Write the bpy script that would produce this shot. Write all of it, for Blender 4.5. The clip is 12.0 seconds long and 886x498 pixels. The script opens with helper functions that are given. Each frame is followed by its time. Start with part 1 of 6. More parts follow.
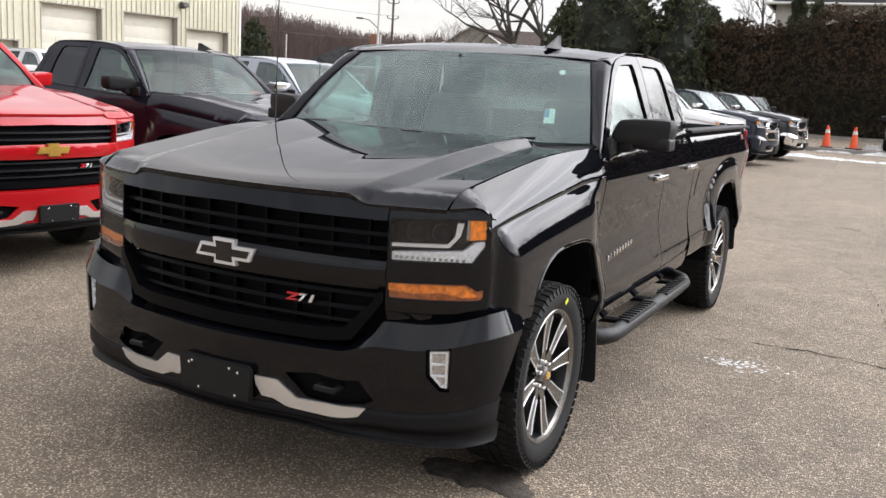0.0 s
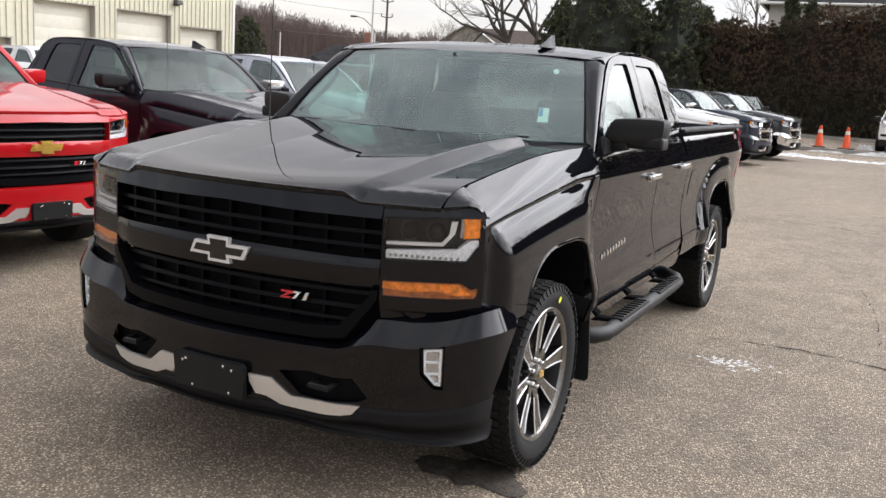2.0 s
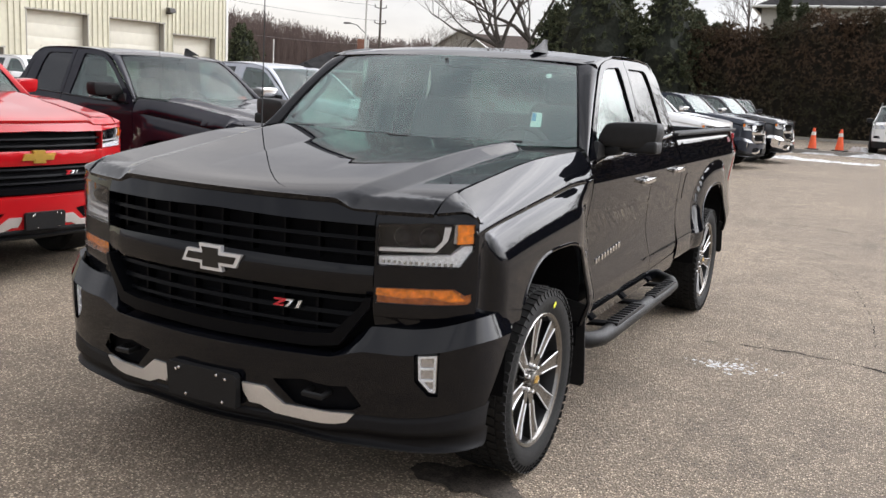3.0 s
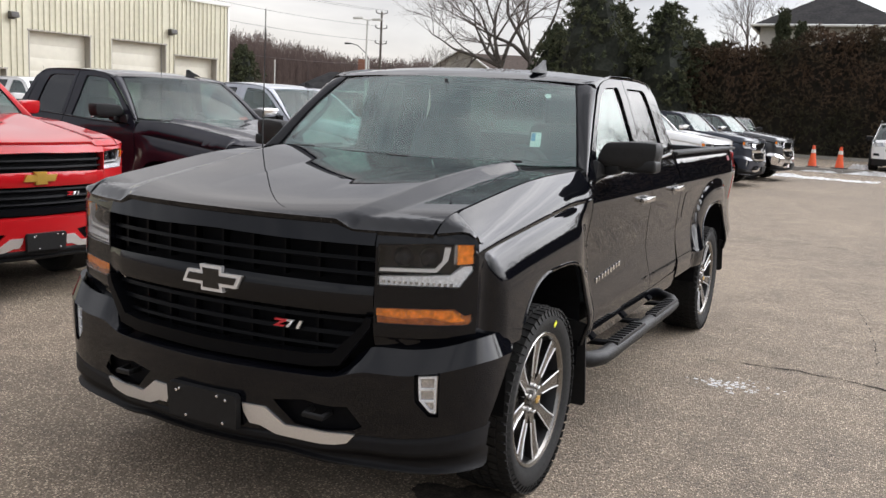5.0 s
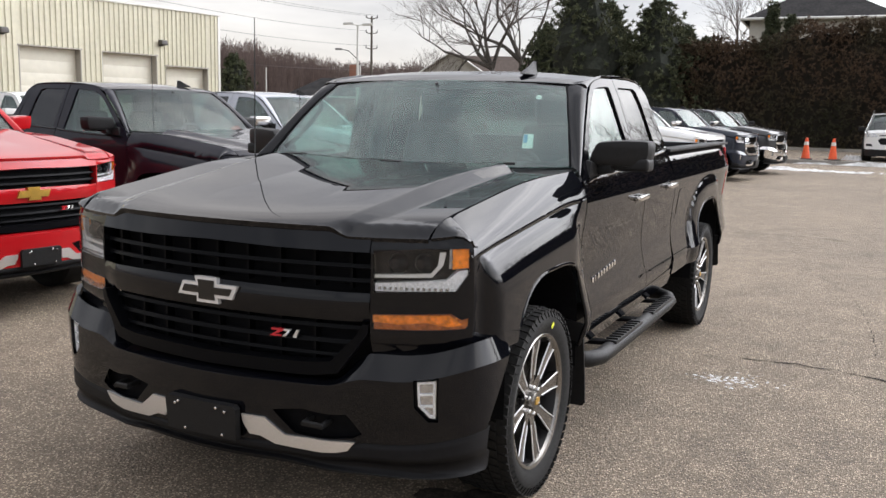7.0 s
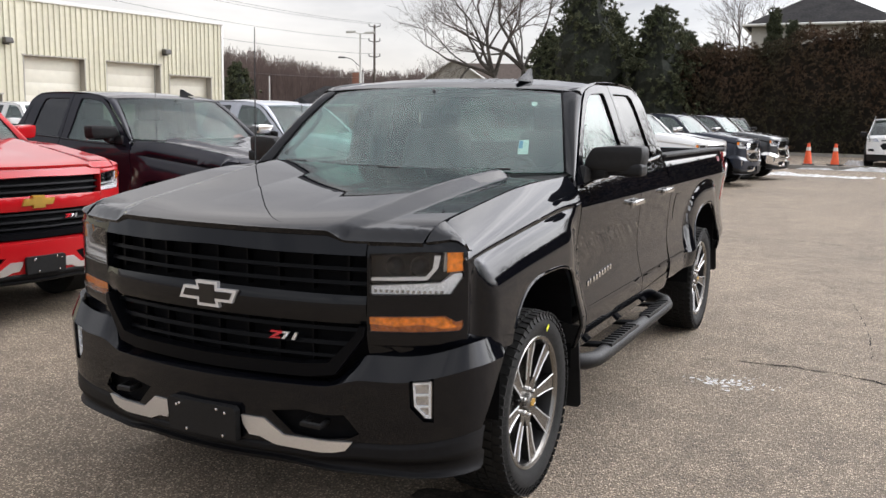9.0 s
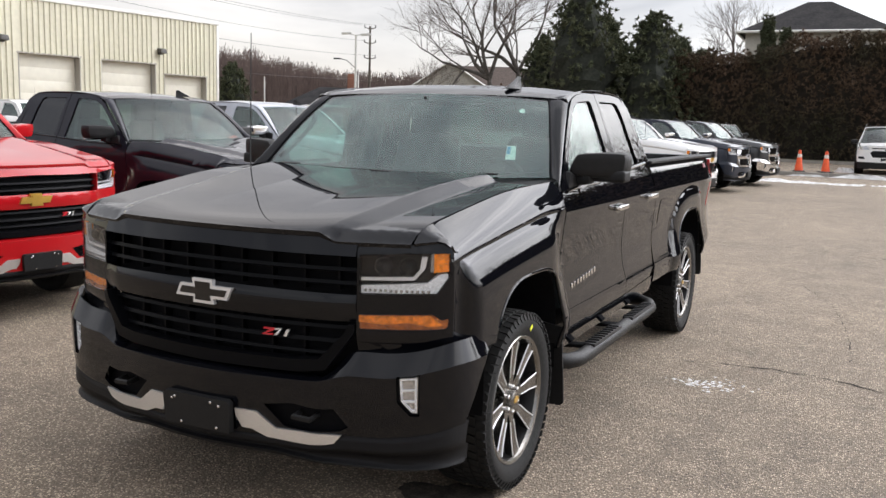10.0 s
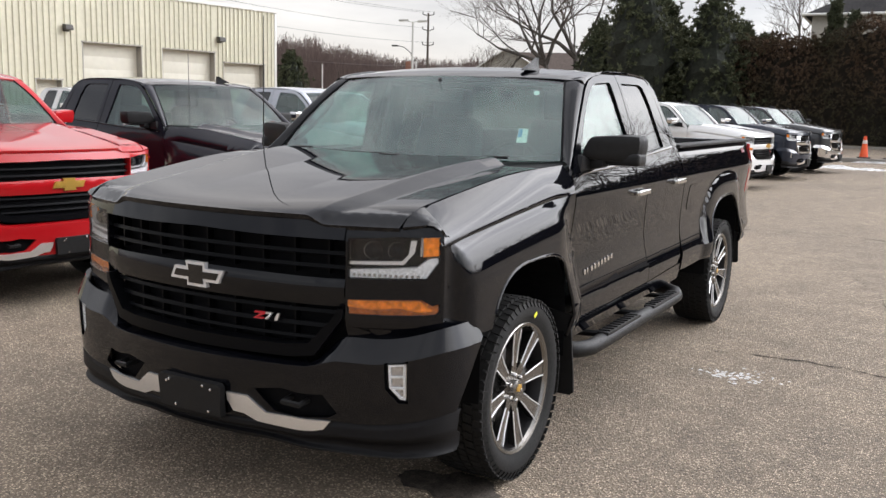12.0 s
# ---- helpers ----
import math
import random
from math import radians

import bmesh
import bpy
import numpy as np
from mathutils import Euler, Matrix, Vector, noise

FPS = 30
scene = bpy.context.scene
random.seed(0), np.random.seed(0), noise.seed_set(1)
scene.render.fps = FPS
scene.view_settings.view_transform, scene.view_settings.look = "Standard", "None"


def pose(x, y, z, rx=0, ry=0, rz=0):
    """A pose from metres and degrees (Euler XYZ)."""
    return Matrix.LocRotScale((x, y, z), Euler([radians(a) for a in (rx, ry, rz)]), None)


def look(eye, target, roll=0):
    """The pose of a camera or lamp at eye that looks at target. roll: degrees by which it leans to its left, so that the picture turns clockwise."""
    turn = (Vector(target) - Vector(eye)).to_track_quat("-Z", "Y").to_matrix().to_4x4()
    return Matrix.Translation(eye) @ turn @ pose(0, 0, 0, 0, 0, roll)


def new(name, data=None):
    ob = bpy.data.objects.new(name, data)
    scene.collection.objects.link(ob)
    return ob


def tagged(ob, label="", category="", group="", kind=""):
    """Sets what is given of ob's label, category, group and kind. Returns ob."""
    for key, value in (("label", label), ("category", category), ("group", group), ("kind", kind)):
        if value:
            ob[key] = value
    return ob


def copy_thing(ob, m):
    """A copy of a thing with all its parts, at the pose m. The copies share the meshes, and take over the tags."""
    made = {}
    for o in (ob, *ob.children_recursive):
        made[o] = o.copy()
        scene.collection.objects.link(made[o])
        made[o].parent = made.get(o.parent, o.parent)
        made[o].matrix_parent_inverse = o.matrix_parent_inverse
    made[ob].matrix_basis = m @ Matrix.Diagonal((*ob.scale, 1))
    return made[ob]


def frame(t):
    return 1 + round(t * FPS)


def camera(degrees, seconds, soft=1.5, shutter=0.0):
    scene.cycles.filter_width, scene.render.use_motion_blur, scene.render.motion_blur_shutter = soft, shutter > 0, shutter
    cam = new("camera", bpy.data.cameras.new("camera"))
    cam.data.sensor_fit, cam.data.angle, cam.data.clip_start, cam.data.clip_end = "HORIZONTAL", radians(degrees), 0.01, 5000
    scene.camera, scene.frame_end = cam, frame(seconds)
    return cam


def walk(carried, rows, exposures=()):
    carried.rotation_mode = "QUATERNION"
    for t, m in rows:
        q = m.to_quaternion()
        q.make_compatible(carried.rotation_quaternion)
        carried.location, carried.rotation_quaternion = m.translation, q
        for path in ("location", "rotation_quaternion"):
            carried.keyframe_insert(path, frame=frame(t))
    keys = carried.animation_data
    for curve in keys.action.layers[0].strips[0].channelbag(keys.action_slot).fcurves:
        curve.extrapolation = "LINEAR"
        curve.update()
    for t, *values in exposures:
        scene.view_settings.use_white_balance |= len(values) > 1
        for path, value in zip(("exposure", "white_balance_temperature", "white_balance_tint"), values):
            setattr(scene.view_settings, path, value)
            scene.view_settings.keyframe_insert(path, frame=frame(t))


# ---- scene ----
cam = camera(52.4, 12.0)
PATH = [
    (0, (2.244, -3.551, 1.623), (1.348, -1.799, 1.263), 3.4),
    (0.5, (2.248, -3.555, 1.626), (1.357, -1.798, 1.276), 4.0),
    (1, (2.249, -3.563, 1.627), (1.362, -1.804, 1.285), 4.0),
    (1.5, (2.251, -3.566, 1.624), (1.366, -1.807, 1.276), 3.9),
    (2, (2.247, -3.559, 1.623), (1.364, -1.801, 1.261), 3.6),
    (2.5, (2.245, -3.549, 1.623), (1.368, -1.79, 1.256), 3.2),
    (3, (2.246, -3.542, 1.622), (1.371, -1.779, 1.273), 3.1),
    (3.5, (2.248, -3.539, 1.624), (1.373, -1.771, 1.295), 3.3),
    (5.5, (2.253, -3.547, 1.628), (1.371, -1.778, 1.323), 2.5),
    (6, (2.254, -3.544, 1.629), (1.375, -1.775, 1.321), 2.0),
    (6.5, (2.257, -3.547, 1.635), (1.375, -1.779, 1.328), 1.4),
    (7, (2.257, -3.54, 1.635), (1.38, -1.768, 1.333), 1.2),
    (8.8, (2.318, -3.577, 1.636), (1.422, -1.815, 1.334), 1.1),
    (9, (2.319, -3.59, 1.632), (1.433, -1.82, 1.346), 0.9),
    (9.5, (2.358, -3.679, 1.642), (1.505, -1.892, 1.359), 1.2),
    (10, (2.402, -3.704, 1.651), (1.529, -1.927, 1.37), 1.6),
    (10.5, (2.476, -3.604, 1.643), (1.532, -1.863, 1.362), 2.1),
    (11, (2.549, -3.528, 1.643), (1.568, -1.811, 1.346), 1.7),
    (11.5, (2.58, -3.507, 1.635), (1.59, -1.798, 1.319), 1.4),
    (12, (2.59, -3.512, 1.633), (1.604, -1.8, 1.321), 1.4),
]
EXPOSURES = [(0.0, 0.25), (2.5, 0.18), (3.5, 0.13), (5.5, 0.03), (6.0, 0.03), (7.0, 0.07), (9.0, 0.10), (11.0, 0.12), (12.0, 0.08)]
walk(cam, [(t, look(eye, target, roll)) for t, eye, target, roll in PATH], exposures=EXPOSURES)

# ---- light and sky ----
SUN_AZ, SUN_EL = -45.0, 29.0
world = bpy.data.worlds.new("world")
scene.world = world
world.use_nodes = True
wn, wl = world.node_tree.nodes, world.node_tree.links
wn.clear()
w_out = wn.new("ShaderNodeOutputWorld")
w_bg = wn.new("ShaderNodeBackground")
w_bg.inputs["Strength"].default_value = 1.0
w_sky = wn.new("ShaderNodeTexSky")
w_sky.sky_type = "NISHITA"
w_sky.sun_disc = False
w_sky.sun_elevation = radians(SUN_EL)
w_sky.sun_rotation = radians(SUN_AZ)
w_dim = wn.new("ShaderNodeVectorMath")
w_dim.operation = "SCALE"
w_dim.inputs["Scale"].default_value = 0.10
w_co = wn.new("ShaderNodeTexCoord")
w_map = wn.new("ShaderNodeMapping")
w_map.inputs["Scale"].default_value = (1.2, 1.2, 5.0)
w_map.inputs["Rotation"].default_value = (0.05, 0.12, 0.4)
w_no = wn.new("ShaderNodeTexNoise")
w_no.inputs["Scale"].default_value = 1.7
w_no.inputs["Detail"].default_value = 6.0
w_no.inputs["Roughness"].default_value = 0.55
w_no.inputs["Distortion"].default_value = 0.6
w_ramp = wn.new("ShaderNodeValToRGB")
w_ramp.color_ramp.elements[0].position, w_ramp.color_ramp.elements[0].color = 0.32, (0.44, 0.45, 0.50, 1)
w_ramp.color_ramp.elements[1].position, w_ramp.color_ramp.elements[1].color = 0.68, (0.90, 0.893, 0.915, 1)
w_mix = wn.new("ShaderNodeMix")
w_mix.data_type = "RGBA"
w_mix.inputs["Factor"].default_value = 0.88
wl.new(w_co.outputs["Generated"], w_map.inputs["Vector"])
wl.new(w_map.outputs["Vector"], w_no.inputs["Vector"])
wl.new(w_no.outputs["Fac"], w_ramp.inputs["Fac"])
wl.new(w_sky.outputs["Color"], w_dim.inputs[0])
wl.new(w_dim.outputs["Vector"], w_mix.inputs["A"])
wl.new(w_ramp.outputs["Color"], w_mix.inputs["B"])
w_sep = wn.new("ShaderNodeSeparateXYZ")
wl.new(w_co.outputs["Generated"], w_sep.inputs["Vector"])
w_grad = wn.new("ShaderNodeMapRange")
w_grad.inputs["From Min"].default_value, w_grad.inputs["From Max"].default_value = 0.0, 1.0
w_grad.inputs["To Min"].default_value, w_grad.inputs["To Max"].default_value = 0.95, 1.75
wl.new(w_sep.outputs["Z"], w_grad.inputs["Value"])
w_lum = wn.new("ShaderNodeVectorMath")
w_lum.operation = "SCALE"
wl.new(w_mix.outputs["Result"], w_lum.inputs[0])
wl.new(w_grad.outputs["Result"], w_lum.inputs["Scale"])
# the cloud thins and brightens softly round the sun
w_dot = wn.new("ShaderNodeVectorMath")
w_dot.operation = "DOT_PRODUCT"
w_dot.inputs[1].default_value = (-math.sin(radians(SUN_AZ)) * math.cos(radians(SUN_EL)), math.cos(radians(SUN_AZ)) * math.cos(radians(SUN_EL)), math.sin(radians(SUN_EL)))
wl.new(w_co.outputs["Generated"], w_dot.inputs[0])
w_near = wn.new("ShaderNodeMapRange")
w_near.inputs["From Min"].default_value, w_near.inputs["From Max"].default_value = 0.0, 1.0
wl.new(w_dot.outputs["Value"], w_near.inputs["Value"])
w_glow = None
for w_exp, w_gain in ((6.0, 6.2), (60.0, 5.0)):
    w_pow = wn.new("ShaderNodeMath")
    w_pow.operation = "POWER"
    w_pow.inputs[1].default_value = w_exp
    wl.new(w_near.outputs["Result"], w_pow.inputs[0])
    w_add = wn.new("ShaderNodeMath")
    w_add.operation = "MULTIPLY_ADD"
    w_add.inputs[1].default_value, w_add.inputs[2].default_value = w_gain, 1.0
    wl.new(w_pow.outputs["Value"], w_add.inputs[0])
    if w_glow:
        wl.new(w_glow.outputs["Value"], w_add.inputs[2])
    w_glow = w_add
w_thin = wn.new("ShaderNodeVectorMath")
w_thin.operation = "SCALE"
wl.new(w_lum.outputs["Vector"], w_thin.inputs[0])
wl.new(w_glow.outputs["Value"], w_thin.inputs["Scale"])
wl.new(w_thin.outputs["Vector"], w_bg.inputs["Color"])
wl.new(w_bg.outputs["Background"], w_out.inputs["Surface"])

sun = new("sun", bpy.data.lights.new("sun", "SUN"))
sun.data.energy, sun.data.angle, sun.data.color = 1.1, radians(90), (1.0, 0.93, 0.84)
sun_from = Vector((-math.sin(radians(SUN_AZ)) * math.cos(radians(SUN_EL)), math.cos(radians(SUN_AZ)) * math.cos(radians(SUN_EL)), math.sin(radians(SUN_EL))))
sun.matrix_world = look(sun_from * 50, (0, 0, 0))


# ---- materials ----
def material(name, colour, rough=0.5, metal=0.0, coat=0.0, grain=0.0, grain_scale=40.0, colour_b=None, mix_scale=3.0, bump=0.0, bump_scale=120.0,
             spec=0.5, transmission=0.0, ior=1.45, per_object=0.0, emission=0.0, coat_rough=0.03, alpha=1.0, coat_ior=1.45):
    """A principled material with variation at a large and a small scale, and a fine bump."""
    m = bpy.data.materials.new(name)
    m.use_nodes = True
    n, l = m.node_tree.nodes, m.node_tree.links
    b = n["Principled BSDF"]
    b.inputs["Roughness"].default_value = rough
    b.inputs["Metallic"].default_value = metal
    b.inputs["Coat Weight"].default_value = coat
    b.inputs["Coat Roughness"].default_value = coat_rough
    b.inputs["Coat IOR"].default_value = coat_ior
    b.inputs["Specular IOR Level"].default_value = spec
    b.inputs["Transmission Weight"].default_value = transmission
    b.inputs["IOR"].default_value = ior
    b.inputs["Alpha"].default_value = alpha
    b.inputs["Base Color"].default_value = (*colour, 1)
    if emission:
        b.inputs["Emission Color"].default_value = (*colour, 1)
        b.inputs["Emission Strength"].default_value = emission
    if not (grain or colour_b or bump or per_object):
        return m
    co = n.new("ShaderNodeTexCoord")
    out = None
    if colour_b:
        big = n.new("ShaderNodeTexNoise")
        big.inputs["Scale"].default_value = mix_scale
        big.inputs["Detail"].default_value = 5.0
        ramp = n.new("ShaderNodeValToRGB")
        ramp.color_ramp.elements[0].position, ramp.color_ramp.elements[0].color = 0.35, (*colour, 1)
        ramp.color_ramp.elements[1].position, ramp.color_ramp.elements[1].color = 0.65, (*colour_b, 1)
        l.new(co.outputs["Object"], big.inputs["Vector"])
        l.new(big.outputs["Fac"], ramp.inputs["Fac"])
        out = ramp.outputs["Color"]
    if grain:
        fine = n.new("ShaderNodeTexNoise")
        fine.inputs["Scale"].default_value = grain_scale
        fine.inputs["Detail"].default_value = 3.0
        rng = n.new("ShaderNodeMapRange")
        rng.inputs["From Min"].default_value, rng.inputs["From Max"].default_value = 0.3, 0.7
        rng.inputs["To Min"].default_value, rng.inputs["To Max"].default_value = 1 - grain, 1 + grain
        l.new(co.outputs["Object"], fine.inputs["Vector"])
        l.new(fine.outputs["Fac"], rng.inputs["Value"])
        sc = n.new("ShaderNodeVectorMath")
        sc.operation = "SCALE"
        sc.inputs[0].default_value = colour
        if out:
            l.new(out, sc.inputs[0])
        l.new(rng.outputs["Result"], sc.inputs["Scale"])
        out = sc.outputs["Vector"]
    if per_object:
        inf = n.new("ShaderNodeObjectInfo")
        rng = n.new("ShaderNodeMapRange")
        rng.inputs["To Min"].default_value, rng.inputs["To Max"].default_value = 1 - per_object, 1 + per_object
        l.new(inf.outputs["Random"], rng.inputs["Value"])
        sc = n.new("ShaderNodeVectorMath")
        sc.operation = "SCALE"
        sc.inputs[0].default_value = colour
        if out:
            l.new(out, sc.inputs[0])
        l.new(rng.outputs["Result"], sc.inputs["Scale"])
        out = sc.outputs["Vector"]
    if out:
        l.new(out, b.inputs["Base Color"])
    if bump:
        bn = n.new("ShaderNodeTexNoise")
        bn.inputs["Scale"].default_value = bump_scale
        bn.inputs["Detail"].default_value = 3.0
        bp = n.new("ShaderNodeBump")
        bp.inputs["Strength"].default_value = bump
        bp.inputs["Distance"].default_value = 0.01
        l.new(co.outputs["Object"], bn.inputs["Vector"])
        l.new(bn.outputs["Fac"], bp.inputs["Height"])
        l.new(bp.outputs["Normal"], b.inputs["Normal"])
    return m


def paint(name, colour, dust=0.05, rough=0.35, spec=0.15, coat_ior=1.45):
    """Car paint: a base under clear coat, with a little road dust that dulls the coat in patches."""
    m = material(name, colour, rough=rough, coat=1.0, coat_rough=0.02, spec=spec, coat_ior=coat_ior)
    n, l = m.node_tree.nodes, m.node_tree.links
    b = n["Principled BSDF"]
    co = n.new("ShaderNodeTexCoord")
    no = n.new("ShaderNodeTexNoise")
    no.inputs["Scale"].default_value = 2.2
    no.inputs["Detail"].default_value = 8.0
    r = n.new("ShaderNodeMapRange")
    r.inputs["From Min"].default_value, r.inputs["From Max"].default_value = 0.35, 0.75
    r.inputs["To Min"].default_value, r.inputs["To Max"].default_value = 0.002, 0.008 + dust * 0.5
    l.new(co.outputs["Object"], no.inputs["Vector"])
    l.new(no.outputs["Fac"], r.inputs["Value"])
    l.new(r.outputs["Result"], b.inputs["Coat Roughness"])
    mx = n.new("ShaderNodeMix")
    mx.data_type = "RGBA"
    mx.inputs["A"].default_value = (*colour, 1)
    mx.inputs["B"].default_value = (0.20, 0.18, 0.16, 1)
    r2 = n.new("ShaderNodeMapRange")
    r2.inputs["From Min"].default_value, r2.inputs["From Max"].default_value = 0.4, 0.8
    r2.inputs["To Min"].default_value, r2.inputs["To Max"].default_value = 0.0, dust
    l.new(no.outputs["Fac"], r2.inputs["Value"])
    l.new(r2.outputs["Result"], mx.inputs["Factor"])
    l.new(mx.outputs["Result"], b.inputs["Base Color"])
    return m


BLACK = paint("black_paint", (0.0024, 0.0027, 0.0042), dust=0.003, spec=0.0, coat_ior=1.41)
RED = paint("red_paint", (0.40, 0.005, 0.009), coat_ior=1.42)
NAVY = paint("dark_navy_paint", (0.006, 0.006, 0.012), coat_ior=1.36, spec=0.05)
SILVER = paint("silver_paint", (0.48, 0.50, 0.55), rough=0.3)
WHITE = paint("white_paint", (0.80, 0.80, 0.79))
BLUE = paint("dark_blue_paint", (0.012, 0.017, 0.030), coat_ior=1.36)
GREY = paint("dark_grey_paint", (0.040, 0.042, 0.046))
PLASTIC = material("black_textured_plastic", (0.010, 0.010, 0.0105), spec=0.35, rough=0.5, grain=0.15, bump=0.15, bump_scale=400)
VALANCE = material("dark_grey_plastic", (0.007, 0.007, 0.008), spec=0.22, rough=0.5, grain=0.12, bump=0.1, bump_scale=500)
SLAT = material("satin_black_plastic", (0.0035, 0.0037, 0.0046), rough=0.30, spec=0.10, grain=0.1)
GLOSS = material("gloss_black_plastic", (0.003, 0.003, 0.0035), rough=0.18, coat=0.5)
RECESS = material("grille_recess_black", (0.006, 0.006, 0.007), spec=0.1, rough=0.7, grain=0.2)
CHROME = material("chrome", (0.78, 0.77, 0.76), rough=0.08, metal=1.0, grain=0.05, grain_scale=8)
SATIN = material("satin_silver_metal", (0.88, 0.88, 0.89), rough=0.42, metal=1.0, grain=0.08, grain_scale=300)
BRIGHT = material("bright_silver_trim", (0.86, 0.86, 0.87), rough=0.22, metal=0.5, grain=0.04, grain_scale=60)
GOLD = material("gold_badge", (0.75, 0.46, 0.10), rough=0.28, metal=0.7, grain=0.05)
DECAL_RED = material("decal_red", (0.16, 0.02, 0.025), rough=0.5)
BADGE_RED = material("badge_red", (0.55, 0.02, 0.03), rough=0.3, coat=0.5)
AMBER = material("amber_lens", (0.88, 0.24, 0.012), rough=0.2, coat=0.8, grain=0.35, grain_scale=60)
AMBER_DARK = material("amber_lens_lower", (0.38, 0.095, 0.012), rough=0.2, coat=0.8, grain=0.4, grain_scale=50)
LAMP_CLEAR = material("lamp_reflector", (0.50, 0.51, 0.53), rough=0.16, metal=0.85, grain=0.3, grain_scale=90)
LAMP_WHITE = material("lamp_white", (0.78, 0.79, 0.80), rough=0.2, metal=0.15, grain=0.25, grain_scale=120)
LAMP_DARK = material("lamp_bezel", (0.008, 0.008, 0.010), rough=0.35, spec=0.2)
TAIL_RED = material("tail_lens", (0.45, 0.015, 0.02), rough=0.15, coat=1.0, grain=0.2)
TYRE = material("tyre_rubber", (0.010, 0.0098, 0.0096), rough=0.75, spec=0.3, grain=0.3, grain_scale=60, colour_b=(0.016, 0.0155, 0.015), bump=0.2, bump_scale=200)
RIM = material("machined_alloy", (0.26, 0.25, 0.235), rough=0.26, metal=1.0, grain=0.06, grain_scale=120)
RIM_DARK = material("dark_alloy", (0.012, 0.012, 0.013), rough=0.4, metal=0.3)
STEEL = material("brake_steel", (0.30, 0.29, 0.28), rough=0.4, metal=1.0, grain=0.2)
SEAT = material("grey_cloth", (0.085, 0.088, 0.09), rough=0.9, grain=0.12, grain_scale=40)
DASH = material("dash_plastic", (0.03, 0.03, 0.032), rough=0.6, grain=0.1)
PAPER = material("white_paper", (0.80, 0.80, 0.78), rough=0.7)
PAPER_BLUE = material("blue_print", (0.10, 0.30, 0.55), rough=0.7)
ORANGE = material("orange_plastic", (0.85, 0.12, 0.03), rough=0.5, grain=0.12, colour_b=(0.75, 0.09, 0.03))
YELLOW = material("yellow_paint_mark", (0.75, 0.75, 0.05), rough=0.6)


def glass(name, tint, gloss=0.08):
    """Thin tinted glass: straight-through tint with a true surface reflection on top."""
    m = bpy.data.materials.new(name)
    m.use_nodes = True
    n, l = m.node_tree.nodes, m.node_tree.links
    n.remove(n["Principled BSDF"])
    tr = n.new("ShaderNodeBsdfTransparent")
    tr.inputs["Color"].default_value = (*tint, 1)
    gl = n.new("ShaderNodeBsdfGlossy")
    gl.inputs["Roughness"].default_value = 0.02
    fc = n.new("ShaderNodeLayerWeight")
    fc.inputs["Blend"].default_value = 0.5
    pw = n.new("ShaderNodeMath")
    pw.operation = "POWER"
    pw.inputs[1].default_value = 5.0
    fr = n.new("ShaderNodeMapRange")
    fr.inputs["To Min"].default_value, fr.inputs["To Max"].default_value = gloss, 1.0
    l.new(fc.outputs["Facing"], pw.inputs[0])
    l.new(pw.outputs["Value"], fr.inputs["Value"])
    mx = n.new("ShaderNodeMixShader")
    l.new(fr.outputs["Result"], mx.inputs["Fac"])
    l.new(tr.outputs["BSDF"], mx.inputs[1])
    l.new(gl.outputs["BSDF"], mx.inputs[2])
    l.new(mx.outputs["Shader"], n["Material Output"].inputs["Surface"])
    return m


SCREEN = glass("windscreen_glass", (0.72, 0.89, 0.84), 0.135)
DOOR_GLASS = glass("door_glass", (0.70, 0.82, 0.78), 0.10)
GREY_SCREEN = glass("shaded_windscreen_glass", (0.50, 0.60, 0.57), 0.05)
SIDE_GLASS = glass("side_glass", (0.40, 0.46, 0.44), 0.08)
DARK_GLASS = glass("privacy_glass", (0.10, 0.11, 0.11), 0.10)
LENS = glass("lamp_lens", (0.95, 0.955, 0.96), 0.03)


# ---- mesh helpers ----
def link(name, me, mat, parent, label=""):
    ob = new(name, me)
    if mat:
        me.materials.append(mat)
    if parent:
        ob.parent = parent
    if label:
        tagged(ob, label)
    return ob


def part(name, bm, mat, parent, label="", smooth=True):
    me = bpy.data.meshes.new(name)
    if smooth:
        for f in bm.faces:
            f.smooth = True
    bm.to_mesh(me)
    bm.free()
    if smooth:
        me.set_sharp_from_angle(angle=radians(38))
    return link(name, me, mat, parent, label)


def raw(name, verts, faces, mat, parent, label="", smooth=True):
    me = bpy.data.meshes.new(name)
    me.from_pydata([tuple(v) for v in verts], [], faces)
    if smooth:
        me.shade_smooth()
        me.set_sharp_from_angle(angle=radians(38))
    return link(name, me, mat, parent, label)


def thing(name, label, category, group="", kind="", m=None):
    ob = new(name)
    ob.empty_display_size = 0.1
    tagged(ob, label, category, group, kind)
    if m:
        ob.matrix_world = m
    return ob


